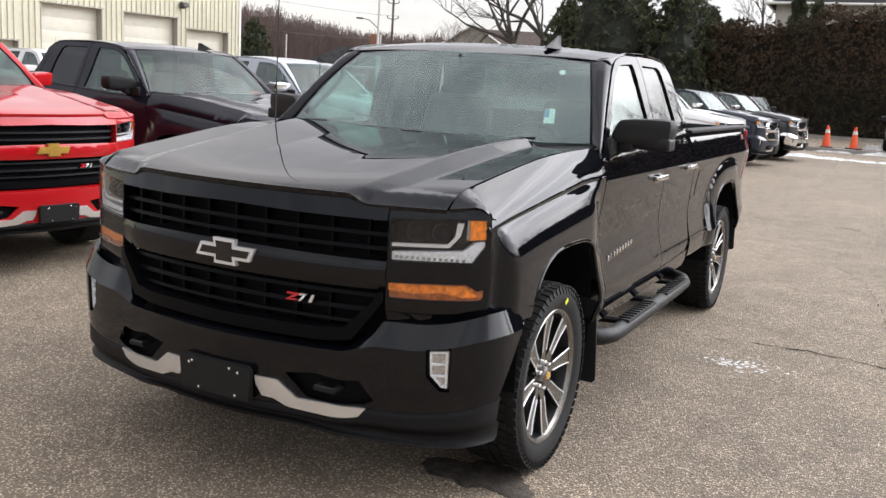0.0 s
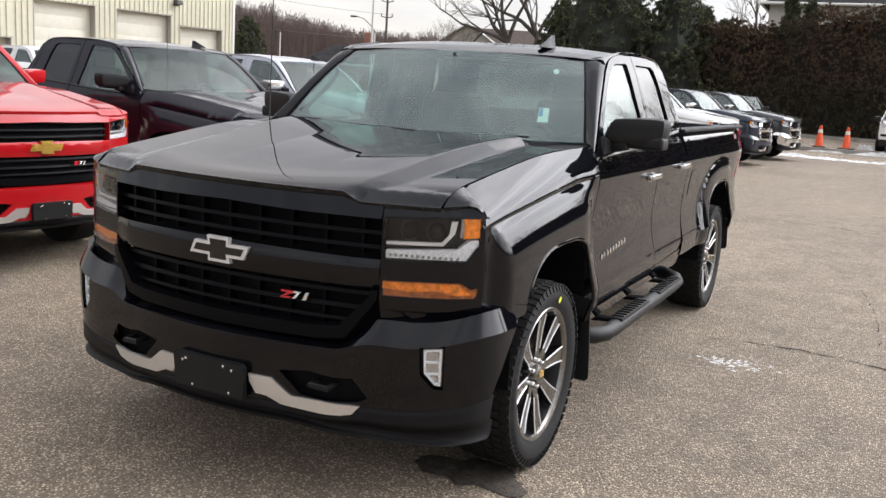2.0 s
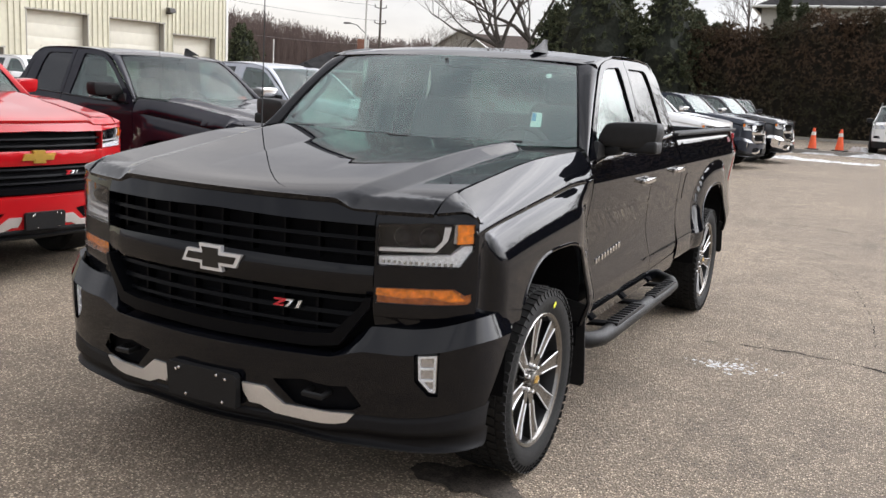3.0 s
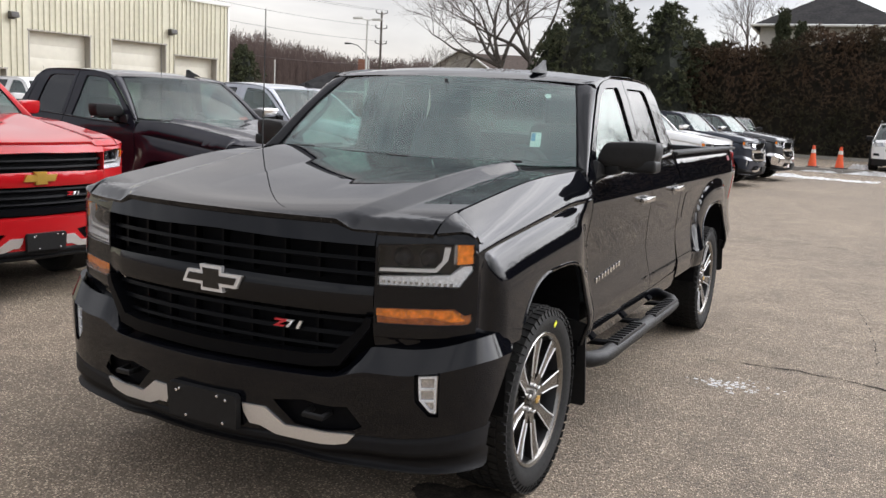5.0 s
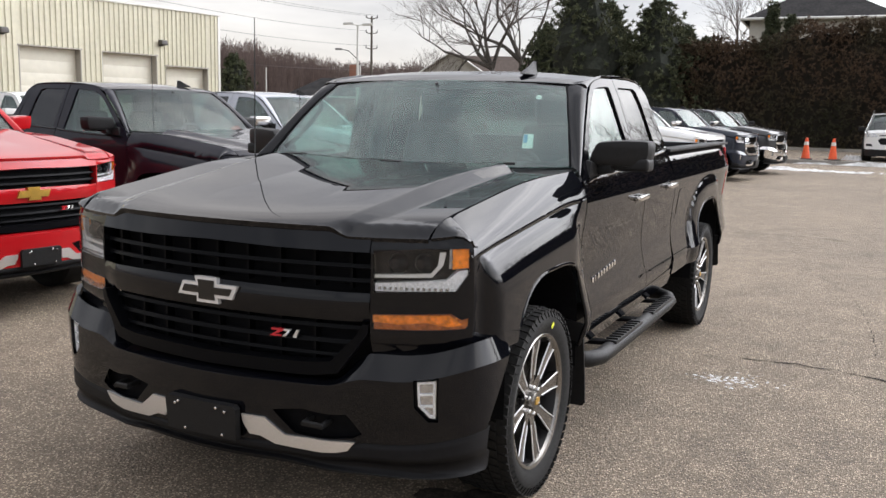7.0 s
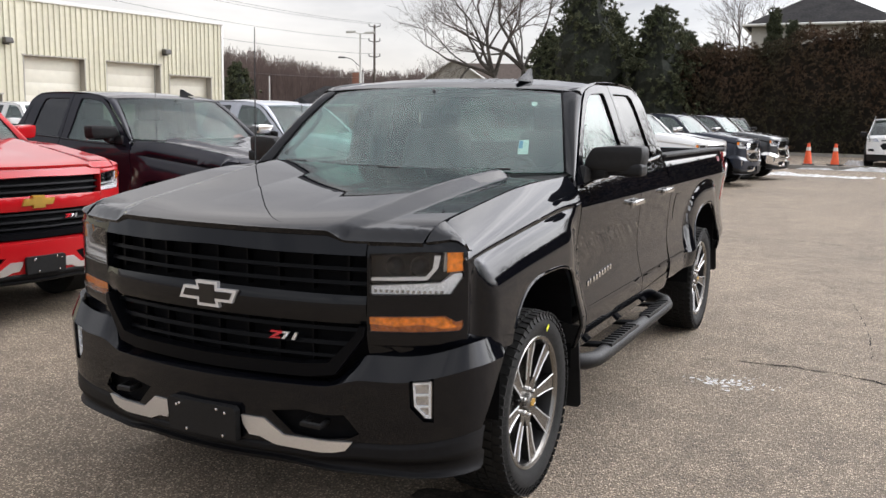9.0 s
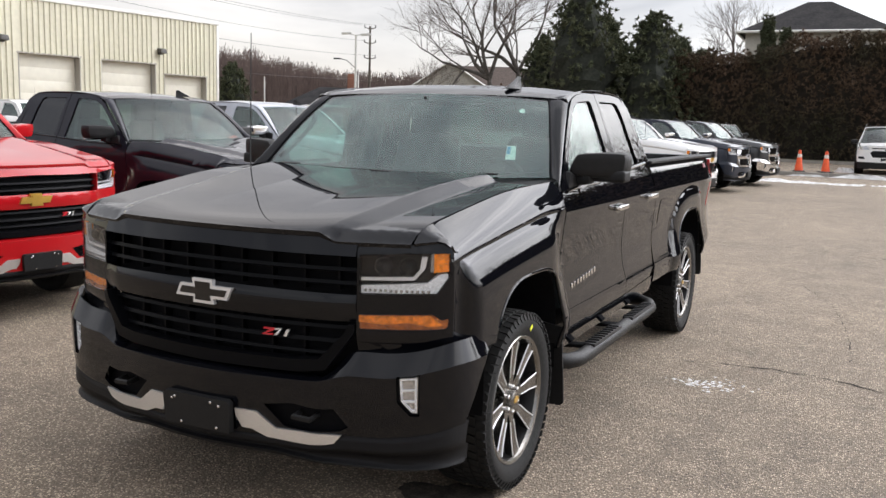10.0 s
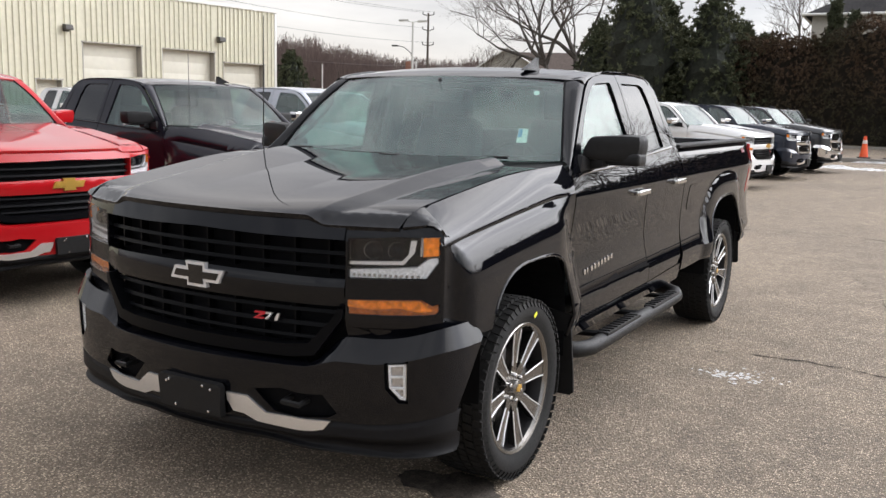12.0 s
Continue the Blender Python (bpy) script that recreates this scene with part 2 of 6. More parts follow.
def panel(name, outer, fn, mat, parent, out, step=(0.06, 0.06), thick=0.012, holes=(), label="", cuts=()):
    """A sheet with thickness: an outline (with holes) in two parameters, laid on the surface fn, with that surface's own normals."""
    bm = bmesh.new()
    for loop in (outer, *holes):
        vs = [bm.verts.new((u, v, 0)) for u, v in loop]
        for a, b in zip(vs, vs[1:] + vs[:1]):
            bm.edges.new((a, b))
    bmesh.ops.triangle_fill(bm, use_beauty=True, edges=bm.edges[:])
    for axis in (0, 1):
        lo, hi = min(p[axis] for p in outer), max(p[axis] for p in outer)
        count = max(1, int(round((hi - lo) / step[axis])))
        for pos in [lo + (hi - lo) * k / count for k in range(1, count)] + [c for c in (cuts if axis else ()) if lo < c < hi]:
            at = [0, 0, 0]
            at[axis] = pos
            no = [0, 0, 0]
            no[axis] = 1
            bmesh.ops.bisect_plane(bm, geom=bm.verts[:] + bm.edges[:] + bm.faces[:], plane_co=at, plane_no=no, dist=1e-6)
    for f in bm.faces:
        f.normal_update()
        if f.normal.z < 0:
            f.normal_flip()
    bm.verts.index_update()
    e = 0.004
    pts, nos = [], []
    for v in bm.verts:
        u, w = v.co.x, v.co.y
        pu = Vector(fn(u + e, w)) - Vector(fn(u - e, w))
        pv = Vector(fn(u, w + e)) - Vector(fn(u, w - e))
        pts.append(Vector(fn(u, w)))
        nos.append(pu.cross(pv).normalized())
    way = sum((n.dot(Vector(out)) for n in nos)) > 0
    if not way:
        nos = [-n for n in nos]
    n = len(pts)
    verts = pts + [p - q * thick for p, q in zip(pts, nos)]
    faces, normals = [], []
    for f in bm.faces:
        ids = [v.index for v in f.verts]
        ids = ids if way else ids[::-1]
        faces.append(ids)
        normals += [nos[i] for i in ids]
        back = [i + n for i in ids[::-1]]
        faces.append(back)
        normals += [-nos[i - n] for i in back]
    for ed in bm.edges:
        if len(ed.link_faces) == 1:
            l = [x for x in ed.link_faces[0].loops if x.edge == ed][0]
            a, b = l.vert.index, l.link_loop_next.vert.index
            if not way:
                a, b = b, a
            quad = [b, a, a + n, b + n]
            faces.append(quad)
            q = (verts[a] - verts[b]).cross(verts[b + n] - verts[b])
            q = q.normalized() if q.length > 1e-12 else nos[a]
            normals += [q] * 4
    bm.free()
    me = bpy.data.meshes.new(name)
    me.from_pydata([tuple(v) for v in verts], [], faces)
    me.shade_smooth()
    me.normals_split_custom_set([tuple(q) for q in normals])
    return link(name, me, mat, parent, label)


def tube(name, path, r, mat, parent, label="", sides=12, caps=True):
    """A round bar along a path; r is one radius or one for each point."""
    pts = [Vector(p) for p in path]
    rs = r if isinstance(r, (list, tuple)) else [r] * len(pts)
    verts, faces = [], []
    side = None
    for i, p in enumerate(pts):
        d = (pts[min(i + 1, len(pts) - 1)] - pts[max(i - 1, 0)]).normalized()
        ref = side if side is not None else (Vector((0, 0, 1)) if abs(d.z) < 0.9 else Vector((1, 0, 0)))
        a = (ref - d * ref.dot(d)).normalized()
        side = a
        b = d.cross(a)
        for k in range(sides):
            t = 2 * math.pi * k / sides
            verts.append(p + (a * math.cos(t) + b * math.sin(t)) * rs[i])
    for i in range(len(pts) - 1):
        for k in range(sides):
            k2 = (k + 1) % sides
            faces.append([i * sides + k, i * sides + k2, (i + 1) * sides + k2, (i + 1) * sides + k])
    if caps:
        faces.append(list(range(sides))[::-1])
        faces.append([len(verts) - sides + k for k in range(sides)])
    return raw(name, verts, faces, mat, parent, label)


def block(name, size, at, mat, parent, bevel=0.01, label="", segs=2, taper=None, turn=None):
    """A box with rounded edges; taper scales its top in x and y."""
    bm = bmesh.new()
    bmesh.ops.create_cube(bm, size=1)
    for v in bm.verts:
        if taper and v.co.z > 0:
            v.co.x *= taper[0]
            v.co.y *= taper[1]
        v.co = Vector((v.co.x * size[0], v.co.y * size[1], v.co.z * size[2]))
    if bevel:
        bmesh.ops.bevel(bm, geom=bm.edges[:], offset=bevel, segments=segs, affect="EDGES", profile=0.6)
    m = Matrix.Translation(at) @ (pose(0, 0, 0, *turn) if turn else Matrix.Identity(4))
    bmesh.ops.transform(bm, matrix=m, verts=bm.verts[:])
    return part(name, bm, mat, parent, label)


def lathe(name, profile, mat, parent, m=None, sides=32, label="", close=False):
    """Turns a profile of (radius, along) about the x axis."""
    verts, faces = [], []
    n = len(profile)
    for k in range(sides):
        t = 2 * math.pi * k / sides
        for r, x in profile:
            verts.append(Vector((x, r * math.cos(t), r * math.sin(t))))
    for k in range(sides):
        k2 = (k + 1) % sides
        for i in range(n if close else n - 1):
            i2 = (i + 1) % n
            faces.append([k * n + i, k * n + i2, k2 * n + i2, k2 * n + i])
    if m:
        verts = [m @ v for v in verts]
    return raw(name, verts, faces, mat, parent, label)


# ---- pickup truck: its surfaces, in its own metres (x to its left, y to its tail, z up, 0 under the front axle) ----
def lerp(a, b, t):
    return a + (b - a) * t


def smooth(t):
    t = min(1.0, max(0.0, t))
    return t * t * (3 - 2 * t)


def interp(v, xs, ys):
    return float(np.interp(v, xs, ys))


def front_y(x):
    """The nose in plan: nearly flat, with a rounded corner at each side."""
    ax = abs(x)
    return -0.945 + 0.19 * ax ** 2 + 0.06 * ax ** 4 + 4.0 * max(0.0, ax - 0.88) ** 2


BUMP_U = [0.0, 0.3, 0.6, 0.8, 0.92, 1.03, 1.13, 1.27]
BUMP_X = [0.0, 0.3, 0.6, 0.8, 0.915, 0.995, 1.032, 1.047]
BUMP_Y = [-1.003, -0.975, -0.908, -0.855, -0.808, -0.740, -0.650, -0.50]


def curve(u, us, vs):
    """A smooth curve through the given values."""
    last = len(us) - 1
    k = 0
    while k < last - 1 and us[k + 1] < u:
        k += 1
    h = us[k + 1] - us[k]
    t = (u - us[k]) / h
    a, b = max(k - 1, 0), min(k + 2, last)
    m0 = (vs[k + 1] - vs[a]) / (us[k + 1] - us[a]) * h
    m1 = (vs[b] - vs[k]) / (us[b] - us[k]) * h
    if k == 0 and vs[0] < -1:
        m0 = 0.0
    t2, t3 = t * t, t * t * t
    return (2 * t3 - 3 * t2 + 1) * vs[k] + (t3 - 2 * t2 + t) * m0 + (3 * t2 - 2 * t3) * vs[k + 1] + (t3 - t2) * m1


def bump_plan(u):
    a = abs(u)
    return math.copysign(curve(a, BUMP_U, BUMP_X), u), curve(a, BUMP_U, BUMP_Y)


F_ARCH = (0.03, 0.56, 0.435, 0.44)
R_ARCH = (3.63, 0.57, 0.47, 0.45)


def arch_r(y, z, a, n=3.0):
    return (abs((y - a[0]) / a[2]) ** n + abs((z - a[1]) / a[3]) ** n) ** (1 / n)


def arch_line(a, z_end, n=3.0, count=26, grow=1.0):
    """The wheel opening's edge, from its rear foot over the top to its front foot."""
    pts = []
    for k in range(count + 1):
        t = math.pi * k / count
        c, s = math.cos(t), math.sin(t)
        pts.append((a[0] + grow * a[2] * math.copysign(abs(c) ** (2 / n), c), a[1] + grow * a[3] * s ** (2 / n)))
    return [(pts[0][0], z_end)] + pts[1:-1] + [(pts[-1][0], z_end)]


CREASES = (0.675, 0.70, 0.715, 0.73, 1.15, 1.19, 1.21, 1.225, 1.24, 1.26, 1.34, 1.365, 1.39)
SIDE_Z = [0.40, 0.52, 0.60, 0.675, 0.70, 0.715, 0.80, 0.90, 1.02, 1.12, 1.19, 1.225, 1.26, 1.32, 1.36, 1.42]
SIDE_X = [0.93, 0.968, 0.993, 1.001, 1.001, 0.996, 0.977, 0.966, 0.973, 0.985, 0.993, 0.993, 0.984, 0.966, 0.952, 0.930]


SIDE_TAB = [curve(0.40 + 0.0025 * k, SIDE_Z, SIDE_X) for k in range(409)]


def side_base(z):
    q = min(407.999, max(0.0, (z - 0.40) / 0.0025))
    k = int(q)
    return lerp(SIDE_TAB[k], SIDE_TAB[k + 1], q - k)


def side_x(y, z):
    x = side_base(z)
    for a in (F_ARCH, R_ARCH):
        r = arch_r(y, max(z, a[1]), a)
        t = min(1.0, max(0.0, (1.40 - r) / 0.40))
        x += 0.040 * (1 - (1 - t) ** 2.0) * smooth(t / 0.2) * smooth((z - 0.45) / 0.2)
    if y < -0.3:
        x -= 0.014 * ((-0.3 - y) / 0.40) ** 2.0
    if y > 4.2:
        x -= 0.03 * ((y - 4.2) / 0.5) ** 2
    return x


GAP_Y = [-0.95, -0.772, -0.71, -0.64, -0.40, -0.144, 0.045, 0.21, 0.52]
GAP_X = [0.828, 0.837, 0.842, 0.848, 0.858, 0.868, 0.880, 0.895, 0.925]
GAP_Z = [1.10, 1.198, 1.240, 1.262, 1.296, 1.331, 1.353, 1.363, 1.374]


CREASE_Y, CREASE_Z = [-0.70, -0.50, -0.25, 0.0, 0.25, 0.55], [1.120, 1.152, 1.180, 1.205, 1.228, 1.252]


def fender_x(y, z):
    """Fender: a shoulder that falls from the hood gap to a crease, a narrow undercut, then the bulge over the wheel."""
    zg, xg = curve(y, GAP_Y, GAP_Z), curve(y, GAP_Y, GAP_X)
    zc = curve(max(-0.70, min(0.55, y)), CREASE_Y, CREASE_Z)
    near = smooth((0.50 - y) / 0.25)
    nose = 0.014 * ((-0.3 - y) / 0.40) ** 2.0 if y < -0.3 else 0.0
    q1, q2 = (zc - 0.005 - z) / 0.21, (y + 0.625) / 0.11
    h = max(0.0, 0.30 - abs(q1 - q2)) / 0.30
    t = min(1.0, max(0.0, min(q1, q2) - 0.075 * h * h))
    wall = 0.966 - nose + 0.10 * min(0.035, max(0.0, zc - z))
    bulge = wall + 0.060 * (1 - (1 - t) ** 2.4) * smooth(t / 0.07)
    low = lerp(side_x(y, min(z, 1.19)), bulge, near)
    xc = lerp(0.990, 0.978, near) - 0.8 * nose
    s = min(1.1, max(0.0, (z - zc) / max(0.03, zg - zc)))
    high = xc - (xc - xg) * (0.45 * s + 0.55 * s * s)
    return lerp(low, high, smooth((z - (zc - 0.008)) / 0.008))


def cab_x(y, z):
    if z <= 1.34:
        return side_x(y, z)
    s = smooth((z - 1.34) / 0.05)
    top = 0.958 - 0.33 * (z - 1.34) - 0.25 * max(0.0, z - 1.72) ** 1.5
    return lerp(side_x(y, z), top, s)


def bed_x(y, z):
    x = side_x(y, min(z, 1.38))
    return x - 0.035 * smooth((z - 1.36) / 0.06)


HOOD_Y = [-0.95, -0.86, -0.70, -0.50, -0.25, 0.0, 0.27, 0.45]
MID_Z = [1.236, 1.248, 1.271, 1.297, 1.327, 1.353, 1.377, 1.392]
RIDGE_X = [0.505, 0.515, 0.536, 0.548, 0.568, 0.600, 0.640, 0.665]
RIDGE_Z = [1.228, 1.246, 1.274, 1.303, 1.342, 1.376, 1.402, 1.410]
DALE_X = [0.535, 0.562, 0.628, 0.652, 0.675, 0.692, 0.715, 0.730]
DALE_Z = [1.216, 1.228, 1.250, 1.276, 1.308, 1.336, 1.361, 1.370]


def hood_s(x, y):
    """A flat dome between two ridges, a falling flank outside each, and a level outer field up to the fender gap."""
    ax = abs(x)
    yy = min(0.45, max(-0.95, y))
    zc, xa, za = curve(yy, HOOD_Y, MID_Z), curve(yy, HOOD_Y, RIDGE_X), curve(yy, HOOD_Y, RIDGE_Z)
    xb, zb = curve(yy, HOOD_Y, DALE_X), curve(yy, HOOD_Y, DALE_Z)
    xg, zg = curve(yy, GAP_Y, GAP_X), max(1.236, curve(yy, GAP_Y, GAP_Z))

    def section(q):
        if q < xa:
            return lerp(zc, za, max(0.0, q - 0.24) / (xa - 0.24))
        if q < xb:
            return lerp(za, zb, (q - xa) / (xb - xa))
        return lerp(zb, zg, min(1.2, (q - xb) / (xg - xb)))

    return (section(ax - 0.008) + section(ax) * 2 + section(ax + 0.008)) / 4


def hood_z(x, y):
    """The hood, with a soft roll at the front of the dome and a creased lip beside it."""
    ax = abs(x)
    edge = front_y(x) + 0.004
    out = smooth((ax - 0.487) / 0.08)
    target = lerp(1.226, 1.193, out)
    d = max(0.0, y - edge)
    q = 1 - d / 0.052
    lip = 0.5 * (q + math.sqrt(q * q + 0.006)) - 0.0015
    return hood_s(x, y) - (hood_s(x, edge) - target) * lerp(math.exp(-d / 0.05), lip, out)


def screen_at(u, s):
    w = lerp(0.875, 0.70, s)
    return (u * w, lerp(0.43 + 0.17 * u * u, 0.935 + 0.075 * u * u, s), lerp(1.365 + 0.02 * u * u, 1.805 - 0.022 * u * u, s) + 0.028 * math.sin(math.pi * s))


ROOF_Y = [0.88, 1.0, 1.095, 1.34, 1.73, 2.04, 2.15, 2.22]
ROOF_Z = [1.752, 1.785, 1.808, 1.838, 1.850, 1.842, 1.815, 1.770]
ROOF_W = [0.72, 0.745, 0.76, 0.765, 0.765, 0.762, 0.762, 0.77]


def roof_at(u, y):
    au = min(1.0, abs(u))
    return (u * interp(y, ROOF_Y, ROOF_W), y, interp(y, ROOF_Y, ROOF_Z) + 0.034 * (1 - au ** 2.6))


def mirror_pts(pts):
    return [(-u, v) for u, v in pts]


def both(make):
    for sx in (1, -1):
        make(sx)


def tread_tyre(parent, R, rim_r, fine, sx):
    """A tyre about the x axis with a ring of cut tread blocks; its outer wall faces +x times sx."""
    w = 0.142
    prof = [(rim_r, -w + 0.02), (rim_r + 0.025, -w + 0.006), (lerp(rim_r, R, 0.55), -w - 0.006), (R - 0.028, -w + 0.004), (R - 0.010, -w + 0.022), (R - 0.010, w - 0.022),
            (R - 0.028, w - 0.004), (lerp(rim_r, R, 0.55), w + 0.006), (rim_r + 0.025, w - 0.006), (rim_r, w - 0.02)]
    tyre = lathe("tyre", prof, TYRE, parent, sides=72 if fine else 28, label="black rubber tyre")
    if fine:
        verts, faces = [], []
        n = 62
        rows = [(-0.124, 0.040, 0.0), (-0.078, 0.038, 0.5), (-0.032, 0.036, 0.1), (0.014, 0.036, 0.6), (0.060, 0.038, 0.2), (0.104, 0.040, 0.7)]
        for k in range(n):
            for x0, wx, sh in rows:
                edge = abs(x0 + wx / 2) > 0.09
                a0 = 2 * math.pi * (k + sh) / n
                da = 2 * math.pi / n * (0.70 if edge else 0.78)
                skew = 0.018
                top = R - (0.006 if edge else 0.0)
                base = len(verts)
                for r in (R - 0.014, top):
                    for a, xx in ((a0, x0), (a0 + da, x0), (a0 + da + skew, x0 + wx), (a0 + skew, x0 + wx)):
                        verts.append(Vector((xx, r * math.cos(a), r * math.sin(a))))
                b = base
                faces += [[b + 4, b + 5, b + 6, b + 7], [b, b + 1, b + 5, b + 4], [b + 1, b + 2, b + 6, b + 5], [b + 2, b + 3, b + 7, b + 6], [b + 3, b, b + 4, b + 7]]
            for sgn in (-1, 1):
                a0 = 2 * math.pi * (k + (0.0 if sgn < 0 else 0.7)) / n
                da = 2 * math.pi / n * 0.62
                base = len(verts)
                for r, xx in ((R - 0.040, w + 0.001), (R - 0.040, w + 0.007), (R - 0.010, w - 0.020), (R - 0.010, w - 0.008)):
                    for a in (a0, a0 + da):
                        verts.append(Vector((sgn * xx, r * math.cos(a), r * math.sin(a))))
                b = base
                faces += [[b + 2, b + 3, b + 7, b + 6], [b, b + 2, b + 6, b + 4], [b + 1, b + 3, b + 7, b + 5], [b, b + 1, b + 3, b + 2], [b + 4, b + 5, b + 7, b + 6]]
        raw("tread", verts, faces, TYRE, tyre, "siped all-terrain tread", smooth=False)
    return tyre


def wheel(truck, at, sx, fine, spokes=8, R=0.408, rim_r=0.288, face=None, yellow=False, spin=0.0):
    """A wheel: tyre, rim barrel, spokes, cap, nuts and brake. Outer face at x = at.x + sx * 0.125."""
    hub = new("wheel")
    hub.parent = truck
    hub.matrix_local = Matrix.Translation(at) @ (Matrix.Identity(4) if sx > 0 else pose(0, 0, 0, 0, 0, 180)) @ pose(0, 0, 0, spin)
    hub.empty_display_size = 0.1
    face = face or RIM
    tread_tyre(hub, R, rim_r, fine, sx)
    seg = 64 if fine else 24
    lathe("rim", [(rim_r - 0.004, 0.112), (rim_r + 0.008, 0.126), (rim_r + 0.004, 0.130), (rim_r - 0.010, 0.125), (rim_r - 0.016, 0.112)], face, hub, sides=seg)
    lathe("barrel", [(0.0, -0.06), (rim_r - 0.03, -0.06), (rim_r - 0.030, 0.06), (rim_r - 0.015, 0.111)], RIM_DARK, hub, sides=seg)

    def dish(u, v):
        r = math.hypot(u, v)
        return (0.096 + 0.022 * (r / rim_r) ** 2 - 0.012 * math.exp(-(r / 0.07) ** 2), u, v)

    def spoke_fn(turn):
        c, s = math.cos(turn), math.sin(turn)
        return lambda u, v: dish(u * c - v * s, u * s + v * c)

    first = None
    for k in range(spokes):
        if first is None:
            ro = rim_r - 0.010
            out_half, in_half = (0.040, 0.022) if spokes == 8 else (0.045, 0.035)
            shape = [(0.060, -0.030), (0.11, -in_half), (0.20, -0.028), (ro - 0.020, -out_half * 0.86), (ro, -out_half * 0.98), (ro + 0.002, 0.0), (ro, out_half * 0.98), (ro - 0.020, out_half * 0.86), (0.20, 0.028), (0.11, in_half), (0.060, 0.030)]
            first = panel("spoke", shape, spoke_fn(0.0), face, hub, (1, 0, 0), step=(0.05, 0.05), thick=0.034, label="polished alloy spoke")
            if fine:
                for v0, v1 in ((0.029, 0.038), (-0.029, -0.038)):
                    tube("edge", [(dish(0.11, 0)[0] + 0.001, 0.11, math.copysign(in_half - 0.002, v0)), (dish(0.2, 0)[0] + 0.001, 0.20, v0 * 0.93), (dish(ro, 0)[0] + 0.001, ro - 0.014, v1 * 0.93)], 0.0034, BRIGHT, first, sides=6)
        else:
            c = first.copy()
            scene.collection.objects.link(c)
            c.matrix_local = pose(0, 0, 0, 360 * k / spokes)
            for ch in first.children:
                d = ch.copy()
                scene.collection.objects.link(d)
                d.parent = c
    lathe("hub_cap", [(0.0, 0.120), (0.026, 0.119), (0.036, 0.115), (0.039, 0.108), (0.040, 0.085)], RIM, hub, sides=24, label="silver centre cap")
    panel("cap_badge", [(-0.024, -0.009), (-0.006, -0.009), (-0.006, -0.016), (0.007, -0.016), (0.007, -0.009), (0.026, -0.009), (0.022, 0.009), (0.006, 0.009), (0.006, 0.016), (-0.007, 0.016), (-0.007, 0.009), (-0.020, 0.009)],
          lambda u, v: (0.1225, u, v), GOLD, hub, (1, 0, 0), step=(0.1, 0.1), thick=0.004)
    lathe("hub_plate", [(0.0, 0.088), (0.078, 0.088), (0.082, 0.080), (0.082, 0.02)], face, hub, sides=24)
    for k in range(6):
        t = 2 * math.pi * (k + 0.5) / 6
        lathe("lug_nut", [(0.0, 0.112), (0.007, 0.111), (0.010, 0.106), (0.0105, 0.082)], CHROME, hub, m=Matrix.Translation((0, 0.060 * math.cos(t), 0.060 * math.sin(t))), sides=8)
    if fine:
        lathe("brake_disc", [(0.06, 0.035), (0.165, 0.035), (0.165, 0.012), (0.06, 0.012)], STEEL, hub, sides=40, close=True)
        block("caliper", (0.06, 0.11, 0.20), (0.03, 0.15, 0.0), STEEL, hub, 0.012)
    if yellow:
        block("chalk_mark", (0.003, 0.030, 0.016), (0.1475, 0.119, 0.309), YELLOW, hub, 0.001, "yellow paint mark on the tyre wall", turn=(25, 0, 0))
    return hub


BOW_OUT = [(-0.129, -0.026), (-0.044, -0.026), (-0.044, -0.048), (0.052, -0.048), (0.046, -0.026), (0.108, -0.026), (0.129, 0.024), (0.044, 0.024), (0.044, 0.048), (-0.052, 0.048), (-0.046, 0.024), (-0.108, 0.024)]
BOW_IN = [(-0.110, -0.014), (-0.034, -0.014), (-0.034, -0.036), (0.038, -0.036), (0.033, -0.014), (0.098, -0.014), (0.110, 0.013), (0.034, 0.013), (0.034, 0.037), (-0.038, 0.037), (-0.033, 0.013), (-0.098, 0.013)]


